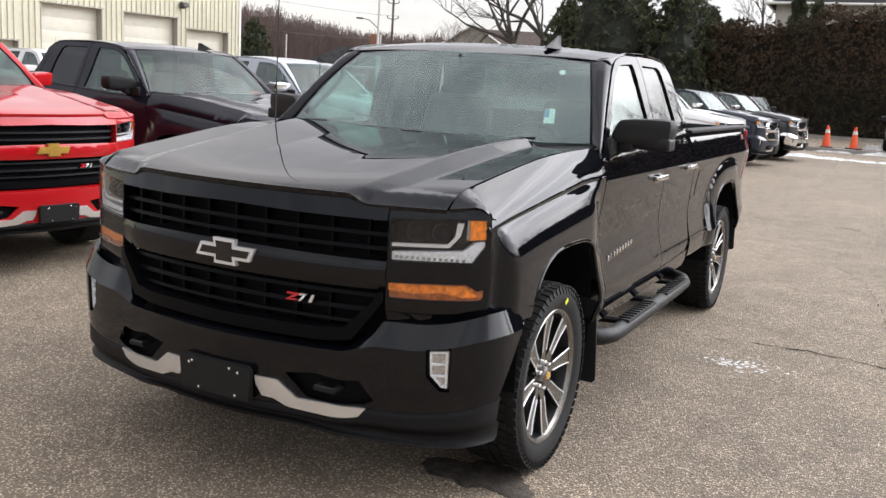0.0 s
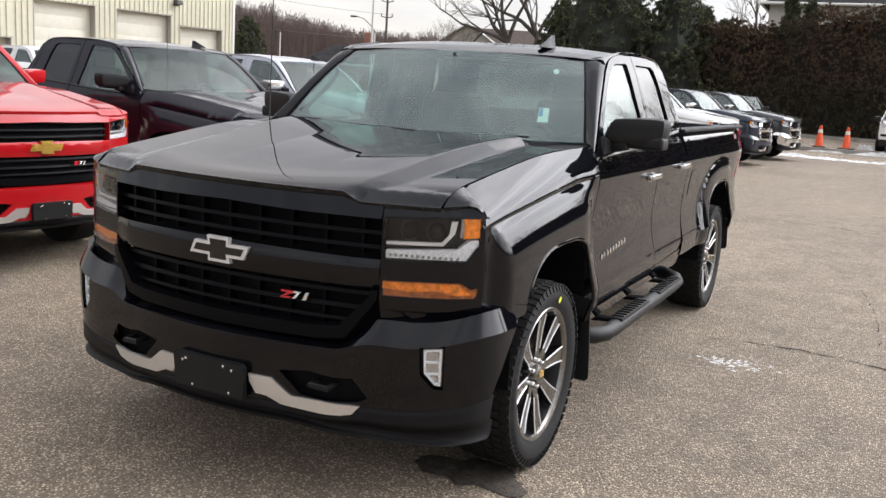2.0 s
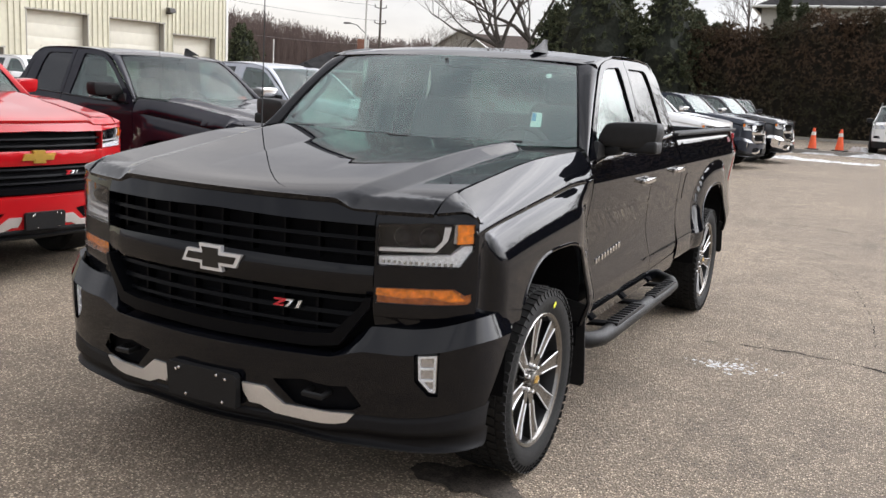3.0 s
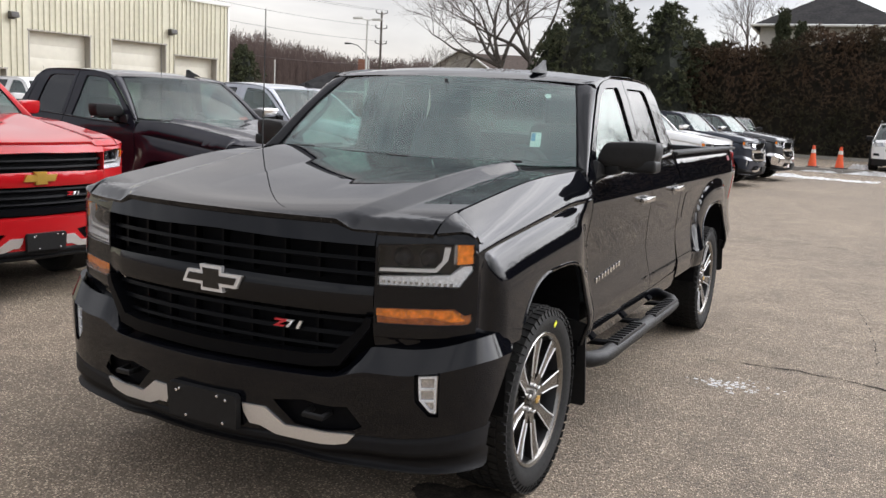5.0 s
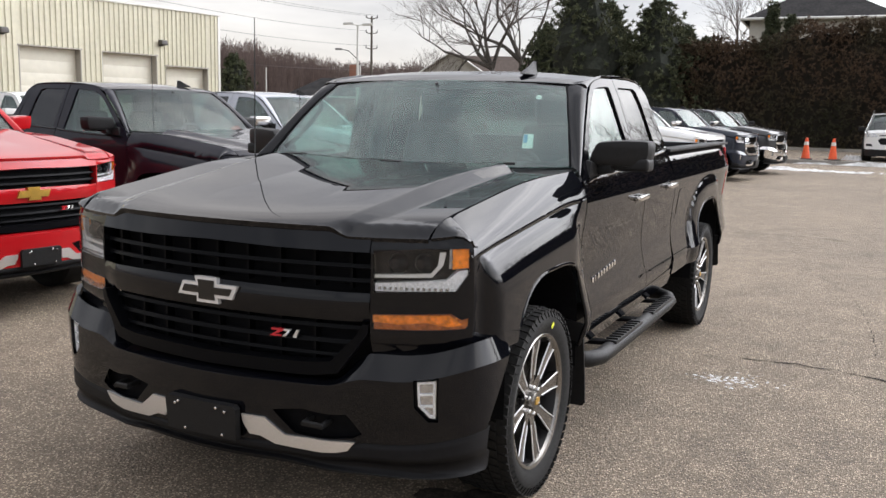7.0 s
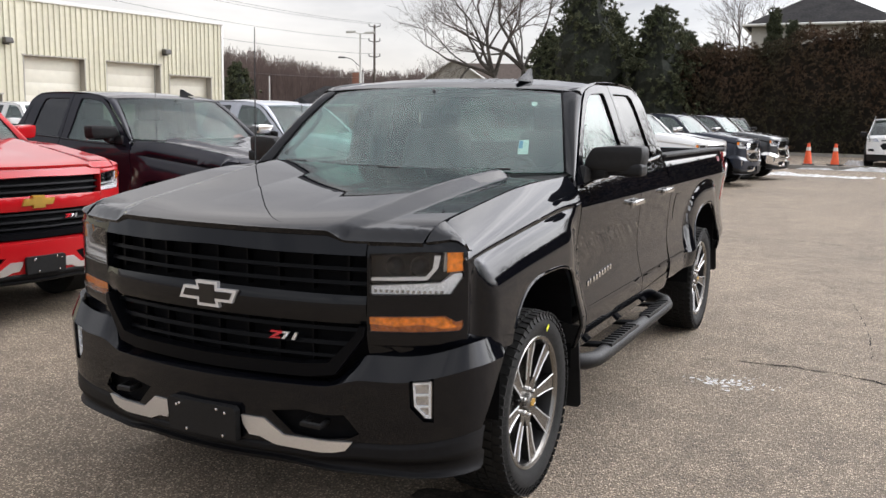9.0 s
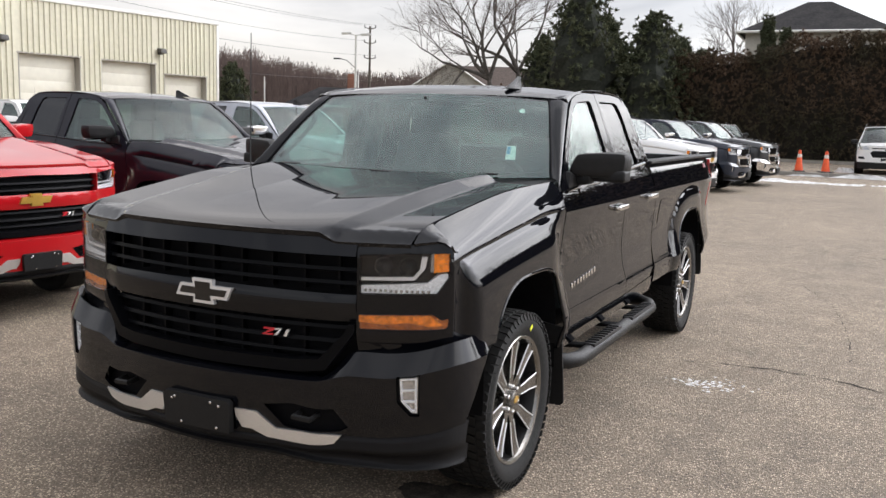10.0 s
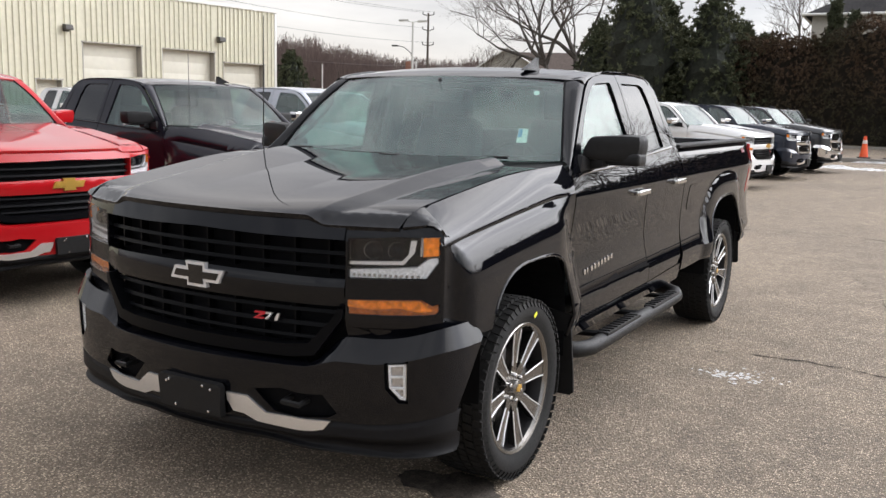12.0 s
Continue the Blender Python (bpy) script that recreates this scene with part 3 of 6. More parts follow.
def pickup(name, label, group, m, p, fine=False, chrome=False, bow=None, bow_in=None, bars=None, cap=None, mirror_cap=None, bumper_mat=None, handles=None, wheels=True, board=True, seats=True, face=None, grid=0.13):
    """A double-cab pickup truck, all its panels, lamps, glass, wheels and trim."""
    truck = thing(name, label, "pickup truck", group, m=m)
    st = 0.04 if fine else grid
    S2 = (st, st)
    bars = bars or p
    mirror_cap = mirror_cap or PLASTIC
    bumper_mat = bumper_mat or p
    handles = handles or (CHROME if fine else p)
    F = lambda off, lean=0.0, z0=1.0: (lambda u, v: (u, front_y(u) + off + lean * (v - z0), v))

    # hood
    fr = [(x, front_y(x) + 0.004) for x in np.linspace(-0.832, 0.832, 31)]
    gap_r = [(interp(y, GAP_Y, GAP_X) - 0.0035, y) for y in np.linspace(-0.74, 0.26, 12)]
    rear = [(0.898, 0.275), (0.80, 0.30), (0.66, 0.32), (0.40, 0.38), (0.0, 0.40), (-0.40, 0.38), (-0.66, 0.32), (-0.80, 0.30), (-0.898, 0.275)]
    hood = panel("hood", fr + gap_r + rear + [(-x, y) for x, y in gap_r[::-1]], lambda u, v: (u, v, hood_z(u, v)), p, truck, (0, 0, 1), step=(st * 0.4, st * 0.5) if fine else (st * 0.6, st * 0.7), thick=0.02)
    cowl = [(x, 0.30 + 0.02 * (1 - abs(x))) for x in np.linspace(-0.90, 0.90, 9)] + [(x, 0.47 + 0.17 * (x / 0.9) ** 2) for x in np.linspace(0.90, -0.90, 9)]
    panel("cowl", cowl, lambda u, v: (u, v, 1.335 + 0.02 * (u / 0.9) ** 2 + 0.1 * (v - 0.4)), PLASTIC, truck, (0, 0, 1), step=(0.15, 0.1))
    for sx in (1, -1):
        known = {}

        def back_z(x):
            if x not in known:
                lo, hi = 1.145, 1.262
                for _ in range(14):
                    mid = (lo + hi) / 2
                    lo, hi = (mid, hi) if fender_x(-0.642, mid) > x else (lo, mid)
                known[x] = lo
            return known[x]

        def cap_fn(u, v):
            x = abs(u)
            w = min(1.0, max(0.0, v))
            zb, yb, yf = back_z(x), -0.640, front_y(x) + 0.004
            ze = interp(x, [0.84, 0.92, 0.945, 0.96], [1.196, 1.207, 1.200, 1.178])
            m0 = 0.10 * (yf - yb)
            m1 = 1.15 * (yf - yb)
            return (u, lerp(yb, yf, v), (2 * w ** 3 - 3 * w * w + 1) * zb + (w ** 3 - 2 * w * w + w) * m0 + (3 * w * w - 2 * w ** 3) * ze + (w ** 3 - w * w) * m1)

        panel("fender_cap", [(sx * x, 0) for x in np.linspace(0.850, 0.956, 8)] + [(sx * x, 1) for x in np.linspace(0.956, 0.842, 8)], cap_fn, p, truck, (0, 0, 1), step=(0.02, 0.15), thick=0.012)

    # fascia: header over the grille, lamp surrounds, bar, lower frame
    half = [(0.250, 1.223), (0.485, 1.218), (0.567, 1.190), (0.642, 1.187)]
    head = mirror_pts(half)[::-1] + [(0, 1.225)] + half + [(0.642, 1.140), (0.3, 1.141), (0, 1.148), (-0.3, 1.141), (-0.642, 1.140)]
    panel("grille_header", head, lambda u, v: (u, front_y(u) + 0.30 * (v - 1.14) - 0.004, v), p, truck, (0, -1, 0), step=S2, thick=0.03)
    panel("grille_backing", [(-0.64, 0.70), (0.64, 0.70), (0.64, 1.17), (-0.64, 1.17)], F(0.085), RECESS, truck, (0, -1, 0), step=S2, thick=0.01)
    slat_mat = CHROME if chrome else SLAT
    for z0, z1, x1 in ((1.078, 1.092, 0.635), (1.026, 1.040, 0.635)) if not chrome else ((1.09, 1.115, 0.635), (1.035, 1.06, 0.635)):
        panel("slat", [(-x1, z0), (x1, z0), (x1, z1), (-x1, z1)], F(0.030, 0.25, z0), slat_mat, truck, (0, -1, 0), step=S2, thick=0.035)
    for z0, z1, x1 in ((0.852, 0.866, 0.600), (0.796, 0.812, 0.555), (0.748, 0.760, 0.510)):
        panel("slat", [(-x1, z0), (x1, z0), (x1 + 0.01, z1), (-x1 - 0.01, z1)], F(0.032, 0.25, z0), slat_mat, truck, (0, -1, 0), step=S2, thick=0.035)
    if fine:
        for k in range(9):
            x = -0.556 + 0.139 * k
            panel("rib", [(x - 0.005, 1.0), (x + 0.005, 1.0), (x + 0.005, 1.14), (x - 0.005, 1.14)], F(0.042), SLAT, truck, (0, -1, 0), step=(0.1, 0.1), thick=0.035)
            if abs(x) < 0.46:
                panel("rib", [(x - 0.005, 0.725), (x + 0.005, 0.725), (x + 0.005, 0.89), (x - 0.005, 0.89)], F(0.044), SLAT, truck, (0, -1, 0), step=(0.1, 0.1), thick=0.035)

    def bar_fn(u, v):
        s = (v - 0.885) / 0.105
        return (u, front_y(u) - 0.012 + 0.030 * abs(s - 0.62) ** 1.5 + 0.012 * smooth((abs(u) - 0.54) / 0.1), v)

    panel("grille_bar", [(-0.642, 0.888), (0, 0.888), (0.642, 0.888), (0.642, 0.992), (0.3, 0.997), (0, 1.000), (-0.3, 0.997), (-0.642, 0.992)], bar_fn, CHROME if chrome else bars, truck, (0, -1, 0), step=(st, 0.012 if fine else 0.05), thick=0.03)
    ring_out = [(-0.645, 0.880), (-0.642, 0.845), (-0.535, 0.695), (-0.43, 0.680), (0, 0.673), (0.43, 0.680), (0.535, 0.695), (0.642, 0.845), (0.645, 0.880)]
    ring_in = [(0.622, 0.880), (0.608, 0.848), (0.508, 0.738), (0.41, 0.728), (0, 0.723), (-0.41, 0.728), (-0.508, 0.738), (-0.608, 0.848), (-0.622, 0.880)]
    panel("grille_frame", ring_out + ring_in, F(-0.012), CHROME if chrome else (bars if bars is not p else SLAT), truck, (0, -1, 0), step=S2, thick=0.06)

    lamp = [(0.653, 0.998), (0.75, 0.999), (0.920, 1.004), (0.957, 1.072), (0.955, 1.160), (0.82, 1.160), (0.653, 1.141)]
    marker = [(0.652, 0.864), (0.80, 0.866), (0.948, 0.872), (0.958, 0.885), (0.957, 0.911), (0.938, 0.905), (0.908, 0.929), (0.652, 0.919)]

    def side_lamps(sx):
        mp = (lambda q: q) if sx > 0 else mirror_pts
        sur = [(0.644, 0.735), (0.80, 0.740), (0.966, 0.750), (0.968, 0.90), (0.968, 1.00), (0.967, 1.10), (0.965, 1.160), (0.956, 1.176), (0.930, 1.196), (0.838, 1.189), (0.644, 1.187)]
        panel("lamp_surround", mp(sur), lambda u, v: (u, front_y(u) + 0.004 + 0.05 * smooth((v - 1.15) / 0.05) * 0.3 + 0.02 * smooth((0.83 - v) / 0.05), v), p if not chrome else p, truck, (0, -1, 0), step=S2, thick=0.05, holes=[mp(lamp), mp(marker)])
        hl = new("headlight")
        hl.parent = truck
        hl.empty_display_size = 0.1
        tagged(hl, "clear headlight with a white light strip")
        grow = lambda q, k: [(lerp(sum(a for a, _ in q) / len(q), a, k), lerp(sum(b for _, b in q) / len(q), b, k)) for a, b in q]
        panel("bezel", mp(grow(lamp, 1.02)), F(0.060), LAMP_DARK if not chrome else LAMP_CLEAR, hl, (0, -1, 0), step=S2, thick=0.01)
        panel("light_strip", mp([(0.653, 1.000), (0.914, 1.007), (0.956, 1.070), (0.955, 1.083), (0.924, 1.080), (0.887, 1.046), (0.653, 1.029)]), F(0.018), LAMP_WHITE, hl, (0, -1, 0), step=S2, thick=0.03, label="white light strip")
        if fine:
            for k in range(13):
                x = 0.664 + 0.0185 * k
                panel("diode", mp([(x, 1.007), (x + 0.010, 1.007), (x + 0.010, 1.018), (x, 1.018)]), F(0.016), LAMP_CLEAR, hl, (0, -1, 0), step=(0.1, 0.1), thick=0.003)
        panel("bracket", mp([(0.653, 1.049), (0.843, 1.056), (0.878, 1.101), (0.886, 1.146), (0.866, 1.146), (0.860, 1.097), (0.837, 1.068), (0.653, 1.060)]), F(0.016), BRIGHT, hl, (0, -1, 0), step=S2, thick=0.02, label="chrome bracket")
        panel("reflector", mp([(0.888, 1.085), (0.903, 1.09), (0.903, 1.155), (0.890, 1.154)]), F(0.035), LAMP_CLEAR, hl, (0, -1, 0), step=S2, thick=0.01)
        panel("turn_signal", mp([(0.907, 1.087), (0.954, 1.091), (0.953, 1.161), (0.907, 1.158)]), F(0.014), AMBER, hl, (0, -1, 0), step=S2, thick=0.04, label="amber turn signal")
        for cx in (0.715, 0.800):
            lathe("projector", [(0.0, -0.012), (0.018, -0.010), (0.028, 0.0), (0.034, 0.012), (0.036, 0.03)], LAMP_CLEAR if chrome else LAMP_DARK, hl, m=Matrix.Translation((sx * cx, front_y(cx) + 0.035, 1.100)) @ pose(0, 0, 0, 0, 0, 90), sides=20)
        panel("lens", mp(lamp), F(0.002), LENS, hl, (0, -1, 0), step=S2, thick=0.004).visible_shadow = False
        mk = panel("marker_lamp", mp(marker), F(0.014), AMBER_DARK if not chrome else p, truck, (0, -1, 0), step=S2, thick=0.04, label="amber marker lamp")
        if not chrome:
            panel("reflector", mp([(0.648, 0.890), (0.74, 0.884), (0.83, 0.893), (0.90, 0.880), (0.940, 0.884), (0.902, 0.922), (0.648, 0.914)]), F(0.010), AMBER, mk, (0, -1, 0), step=S2, thick=0.006)
        if fine:
            for k in range(15):
                x = 0.655 + 0.019 * k
                panel("rib", mp([(x, 0.893), (x + 0.004, 0.893), (x + 0.004, 0.914), (x, 0.914)]), F(0.008), AMBER, mk, (0, -1, 0), step=(0.1, 0.1), thick=0.004)
            panel("lens", mp(marker), F(0.001), LENS, mk, (0, -1, 0), step=S2, thick=0.004).visible_shadow = False
        if chrome:
            panel("lamp_trim", mp([(0.647, 0.77), (0.966, 0.80), (0.966, 0.985), (0.647, 0.980)]), F(-0.006), p, truck, (0, -1, 0), step=S2, thick=0.02)

    both(side_lamps)

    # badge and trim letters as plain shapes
    b = panel("badge", [(x * 1.09, z * 1.02 + 0.957) for x, z in BOW_OUT], F(-0.024), bow or BRIGHT, truck, (0, -1, 0), step=S2, thick=0.02, label="cross-shaped badge")
    panel("badge_inlay", [(x * 1.09, z * 1.02 + 0.957) for x, z in BOW_IN], F(-0.027), bow_in or GLOSS, b, (0, -1, 0), step=S2, thick=0.006)
    if not chrome:
        for x0, mt in ((0.255, BADGE_RED), (0.308, SATIN), (0.350, SATIN)):
            w = 0.046 if mt is BADGE_RED else 0.034
            shape = [(x0, 0.807), (x0 + w, 0.807), (x0 + w + 0.003, 0.813), (x0 + 0.022, 0.813), (x0 + w + 0.014, 0.830), (x0 + w + 0.014, 0.836), (x0 + 0.008, 0.836), (x0 + 0.006, 0.829), (x0 + w - 0.012, 0.829)]
            if mt is SATIN and x0 > 0.33:
                shape = [(x0, 0.807), (x0 + 0.014, 0.807), (x0 + 0.026, 0.836), (x0 + 0.014, 0.836)]
            elif mt is SATIN:
                shape = [(x0, 0.807), (x0 + 0.012, 0.807), (x0 + 0.036, 0.836), (x0 + 0.036, 0.836), (x0 + 0.004, 0.836), (x0 + 0.003, 0.829), (x0 + 0.020, 0.829)]
            panel("grille_plate", shape, F(0.010), mt, truck, (0, -1, 0), step=(0.1, 0.1), thick=0.01, label="small red and silver trim plate")

    # bumper: v runs along its section from the valance seam up and back
    seam_z = lambda ax: 0.415 + 0.035 * smooth((ax - 0.45) / 0.2) + 0.055 * smooth((ax - 0.70) / 0.45)

    def crest_z(ax):
        return lerp(0.655, lerp(0.690, 0.745, smooth((ax - 0.75) / 0.35)), smooth((ax - 0.50) / 0.15))

    def on_bumper(pts):
        return [(u, (z - seam_z(abs(u))) / (crest_z(abs(u)) - seam_z(abs(u)))) for u, z in pts]

    def bump_fn(u, v):
        x, y = bump_plan(u)
        ax = abs(u)
        side = smooth((ax - 0.50) / 0.15)
        z = lerp(seam_z(ax), crest_z(ax), min(v, 1.0))
        y += 0.016 * max(0.0, 1 - min(v, 1.0)) ** 2
        if v > 1.0:
            q = v - 1.0
            z += q * lerp(0.012, 0.084, side)
            fold = 1 - 0.75 * smooth((ax - 0.80) / 0.45)
            y += q * lerp(0.070, 0.052, side) * fold
            x -= math.copysign(q * 0.040 * (1 - fold), u)
        return (x, y, z)

    fog = on_bumper([(0.818, 0.706), (0.822, 0.600), (0.868, 0.548), (0.903, 0.548), (0.905, 0.714)])
    hook = on_bumper([(0.300, 0.545), (0.385, 0.462), (0.600, 0.462), (0.635, 0.482), (0.580, 0.552), (0.420, 0.560)])
    bump = panel("front_bumper", [(-1.10, 0.0), (1.10, 0.0), (1.18, 0.5), (1.25, 0.95), (1.27, 1.2), (1.26, 1.5), (1.20, 2.0), (0, 2.0), (-1.20, 2.0), (-1.26, 1.5), (-1.27, 1.2), (-1.25, 0.95), (-1.18, 0.5)], bump_fn, bumper_mat, truck, (0, -1, 0), step=(st, 0.12 if fine else 0.34), thick=0.02, cuts=(0.975, 0.995, 1.005, 1.04),
                 holes=[fog, mirror_pts(fog), hook, mirror_pts(hook)])
    dim = lambda q, d: (lambda u, v: (bump_fn(u, v)[0], bump_fn(u, v)[1] + d, bump_fn(u, v)[2]))
    for sx in (1, -1):
        mp = (lambda q: q) if sx > 0 else mirror_pts
        panel("hook_recess", mp([(0.17, 0.0), (0.71, 0.0), (0.71, 0.80), (0.17, 0.80)]), dim(0, 0.045), RECESS, bump, (0, -1, 0), step=S2, thick=0.01)
        tube("tow_hook", [(sx * 0.43, -0.90, 0.515), (sx * 0.43, -0.955, 0.51), (sx * 0.50, -0.945, 0.505), (sx * 0.50, -0.89, 0.51)], 0.012, PLASTIC, bump, sides=8)
        panel("fog_recess", mp([(0.80, 0.2), (0.92, 0.2), (0.92, 0.985), (0.80, 0.985)]), dim(0, 0.035), PLASTIC, bump, (0, -1, 0), step=S2, thick=0.01)
        fl = panel("fog_lamp", mp(on_bumper([(0.832, 0.604), (0.868, 0.561), (0.888, 0.559), (0.890, 0.697), (0.827, 0.690)])), dim(0, 0.020), LAMP_CLEAR, bump, (0, -1, 0), step=S2, thick=0.02, label="clear fog lamp")
        if fine:
            for bar in (((0.827, 0.683), (0.890, 0.689), (0.890, 0.697), (0.827, 0.690)), ((0.833, 0.641), (0.889, 0.645), (0.889, 0.651), (0.833, 0.647)), ((0.838, 0.598), (0.888, 0.601), (0.888, 0.607), (0.836, 0.604)),
                        ((0.827, 0.690), (0.831, 0.604), (0.838, 0.604), (0.835, 0.690)), ((0.882, 0.697), (0.881, 0.559), (0.888, 0.559), (0.890, 0.697)), ((0.831, 0.604), (0.868, 0.561), (0.888, 0.559), (0.886, 0.568), (0.871, 0.569), (0.838, 0.606))):
                panel("frame_bar", mp(on_bumper(bar)), dim(0, 0.012), LAMP_WHITE, fl, (0, -1, 0), step=(0.1, 0.2), thick=0.01)
        skid = on_bumper([(0.176, 0.512), (0.272, 0.511), (0.350, 0.452), (0.460, 0.450), (0.610, 0.448), (0.580, 0.412), (0.540, 0.402), (0.450, 0.400), (0.310, 0.411), (0.250, 0.436), (0.205, 0.438), (0.181, 0.480)])
        panel("skid_trim", mp(skid), dim(0, -0.008), SATIN if not chrome else CHROME, bump, (0, -1, 0), step=(0.03, 0.1), thick=0.03, label="bright silver bumper insert")
    panel("plate_bracket", [(-0.158, 0.412), (0.168, 0.412), (0.172, 0.530), (0.160, 0.544), (-0.152, 0.544), (-0.165, 0.530)], lambda u, v: (u, -1.022 + 0.05 * u * u - 0.06 * (v - 0.47), v), PLASTIC, bump, (0, -1, 0), step=(0.1, 0.1), thick=0.03, label="black licence plate bracket without a plate")
    if fine or p is RED:
        for x, z in ((-0.095, 0.528), (-0.110, 0.520), (0.088, 0.530), (0.128, 0.521), (-0.066, 0.427), (0.112, 0.428)):
            lathe("screw", [(0, -0.008), (0.006, -0.006), (0.007, 0.002)], CHROME, bump, m=Matrix.Translation((x, -1.024 - 0.06 * (z - 0.47), z)) @ pose(0, 0, 0, 0, 0, 90), sides=8)

    def val_fn(u, v):
        ax = abs(u)
        x, y = bump_plan(u)
        z0 = lerp(0.352, 0.328, smooth((ax - 0.30) / 0.25)) + 0.012 * smooth((ax - 0.8) / 0.3)
        back = interp(v, [0.0, 0.10, 0.40, 0.47, 0.90, 1.0], [0.014, 0.032, 0.030, 0.004, 0.004, 0.012]) + 0.012
        return (x - math.copysign(0.012 * smooth((ax - 0.9) / 0.25), u), y + back, lerp(z0, seam_z(ax) - 0.002, v))

    panel("valance", [(-1.11, 0), (1.11, 0), (1.135, 1), (-1.135, 1)], val_fn, VALANCE, truck, (0, -1, 0), step=(st, 0.2), thick=0.02, cuts=(0.04, 0.10, 0.40, 0.47, 0.90), label="dark grey plastic lower valance")

    # sides
    f_out = [(-0.690, 0.765), (-0.690, 1.0), (-0.692, 1.165), (-0.665, 1.195), (-0.645, 1.222), (-0.642, 1.255)] + [(y, interp(y, GAP_Y, GAP_Z) - 0.002) for y in (-0.60, -0.50, -0.40, -0.30, -0.21, -0.1, 0.0, 0.14, 0.28, 0.40, 0.50)] + \
            [(0.522, 1.30), (0.518, 1.15), (0.522, 0.95), (0.545, 0.78), (0.585, 0.64), (0.605, 0.545)]
    f_out += [q for q in arch_line(F_ARCH, 0.545) if q[1] > 0.54][:-1]
    tail_i = [k for k, q in enumerate(f_out) if k > 20 and q[0] < -0.2 and q[1] < 0.765]
    if tail_i:
        f_out = f_out[:tail_i[0]] + [(F_ARCH[0] - F_ARCH[2] + 0.012, 0.765)]
    d1 = [(0.615, 0.605), (1.742, 0.622), (1.735, 0.72), (1.702, 0.90), (1.668, 1.08), (1.645, 1.20), (1.600, 1.40), (1.552, 1.835), (1.34, 1.832), (1.20, 1.815), (1.10, 1.790), (1.00, 1.735), (0.80, 1.565), (0.62, 1.405), (0.535, 1.325), (0.526, 1.15), (0.530, 0.95), (0.553, 0.78), (0.592, 0.645)]
    w1 = [(0.665, 1.372), (0.80, 1.505), (0.92, 1.620), (1.03, 1.708), (1.12, 1.758), (1.20, 1.778), (1.415, 1.790), (1.430, 1.775), (1.468, 1.55), (1.505, 1.385), (1.495, 1.372), (1.10, 1.352), (0.70, 1.340)]
    d2 = [(1.750, 0.622), (2.36, 0.645), (2.44, 0.72), (2.472, 0.86), (2.468, 1.02), (2.440, 1.18), (2.39, 1.30), (2.285, 1.42), (2.215, 1.63), (2.150, 1.785), (2.10, 1.828), (1.90, 1.840), (1.560, 1.838), (1.608, 1.40), (1.653, 1.20), (1.676, 1.08), (1.710, 0.90), (1.743, 0.72)]
    w2 = [(1.665, 1.392), (1.640, 1.56), (1.606, 1.775), (1.618, 1.791), (1.95, 1.793), (2.00, 1.775), (2.05, 1.67), (2.115, 1.425), (2.10, 1.415)]
    bed = [(2.484, 0.585), (2.60, 0.58)] + [q for q in reversed(arch_line(R_ARCH, 0.59))] + [(4.20, 0.60), (4.70, 0.70), (4.735, 0.90), (4.72, 1.20), (4.70, 1.395), (4.66, 1.412), (2.42, 1.402), (2.42, 1.25), (2.455, 1.15), (2.482, 1.0)]
    quarter = [(2.30, 1.415), (2.345, 1.372), (2.41, 1.30), (2.40, 1.44), (2.30, 1.60), (2.22, 1.77), (2.16, 1.815), (2.14, 1.80), (2.225, 1.63)]

    def sides(sx):
        O = (sx, 0, 0)
        fn = lambda f: (lambda u, v: (sx * f(u, v), u, v))
        crease = lambda y: curve(max(-0.70, min(0.55, y)), CREASE_Y, CREASE_Z)
        panel("fender", [(y, z - crease(y)) for y, z in f_out], lambda u, v: (sx * fender_x(u, v + crease(u)), u, v + crease(u)), p, truck, O, step=(0.022, 0.014) if fine else S2, thick=0.014,
              cuts=(-0.060, -0.052, -0.046, -0.040, -0.035, -0.030, -0.008, -0.005, -0.002, 0.0))
        door = panel("door", d1, fn(cab_x), p, truck, O, cuts=CREASES, step=S2, thick=0.02, holes=[w1])
        panel("window", w1, lambda u, v: (sx * (cab_x(u, v) - 0.012), u, v), DOOR_GLASS, door, O, step=(0.1, 0.1), thick=0.004).visible_shadow = False
        rdoor = panel("door", d2, fn(cab_x), p, truck, O, cuts=CREASES, step=S2, thick=0.02, holes=[w2])
        panel("window", w2, lambda u, v: (sx * (cab_x(u, v) - 0.012), u, v), DARK_GLASS, rdoor, O, step=(0.1, 0.1), thick=0.004).visible_shadow = False
        panel("cab_corner", quarter, fn(cab_x), p, truck, O, step=S2, thick=0.02)
        for dr, pts in ((door, [(0.60, 1.318), (0.70, 1.330), (1.10, 1.341), (1.592, 1.372)]), (rdoor, [(1.618, 1.376), (2.10, 1.402), (2.27, 1.412)])):
            tube("belt_trim", [(sx * (cab_x(y, z) + 0.003), y, z) for y, z in pts], 0.009, GLOSS, dr, sides=8)
        for dr, y0, z0 in ((door, 1.50, 1.175), (rdoor, 2.25, 1.196)):
            x = side_x(y0, z0)
            block("handle", (0.022, 0.185, 0.030), (sx * (x + 0.030), y0, z0 + 0.004), handles, dr, 0.010, "chrome door handle" if handles is CHROME else "", segs=3)
            for dy in (-0.085, 0.085):
                block("handle_post", (0.035, 0.03, 0.026), (sx * (x + 0.012), y0 + dy, z0 + 0.002), handles, dr, 0.006)
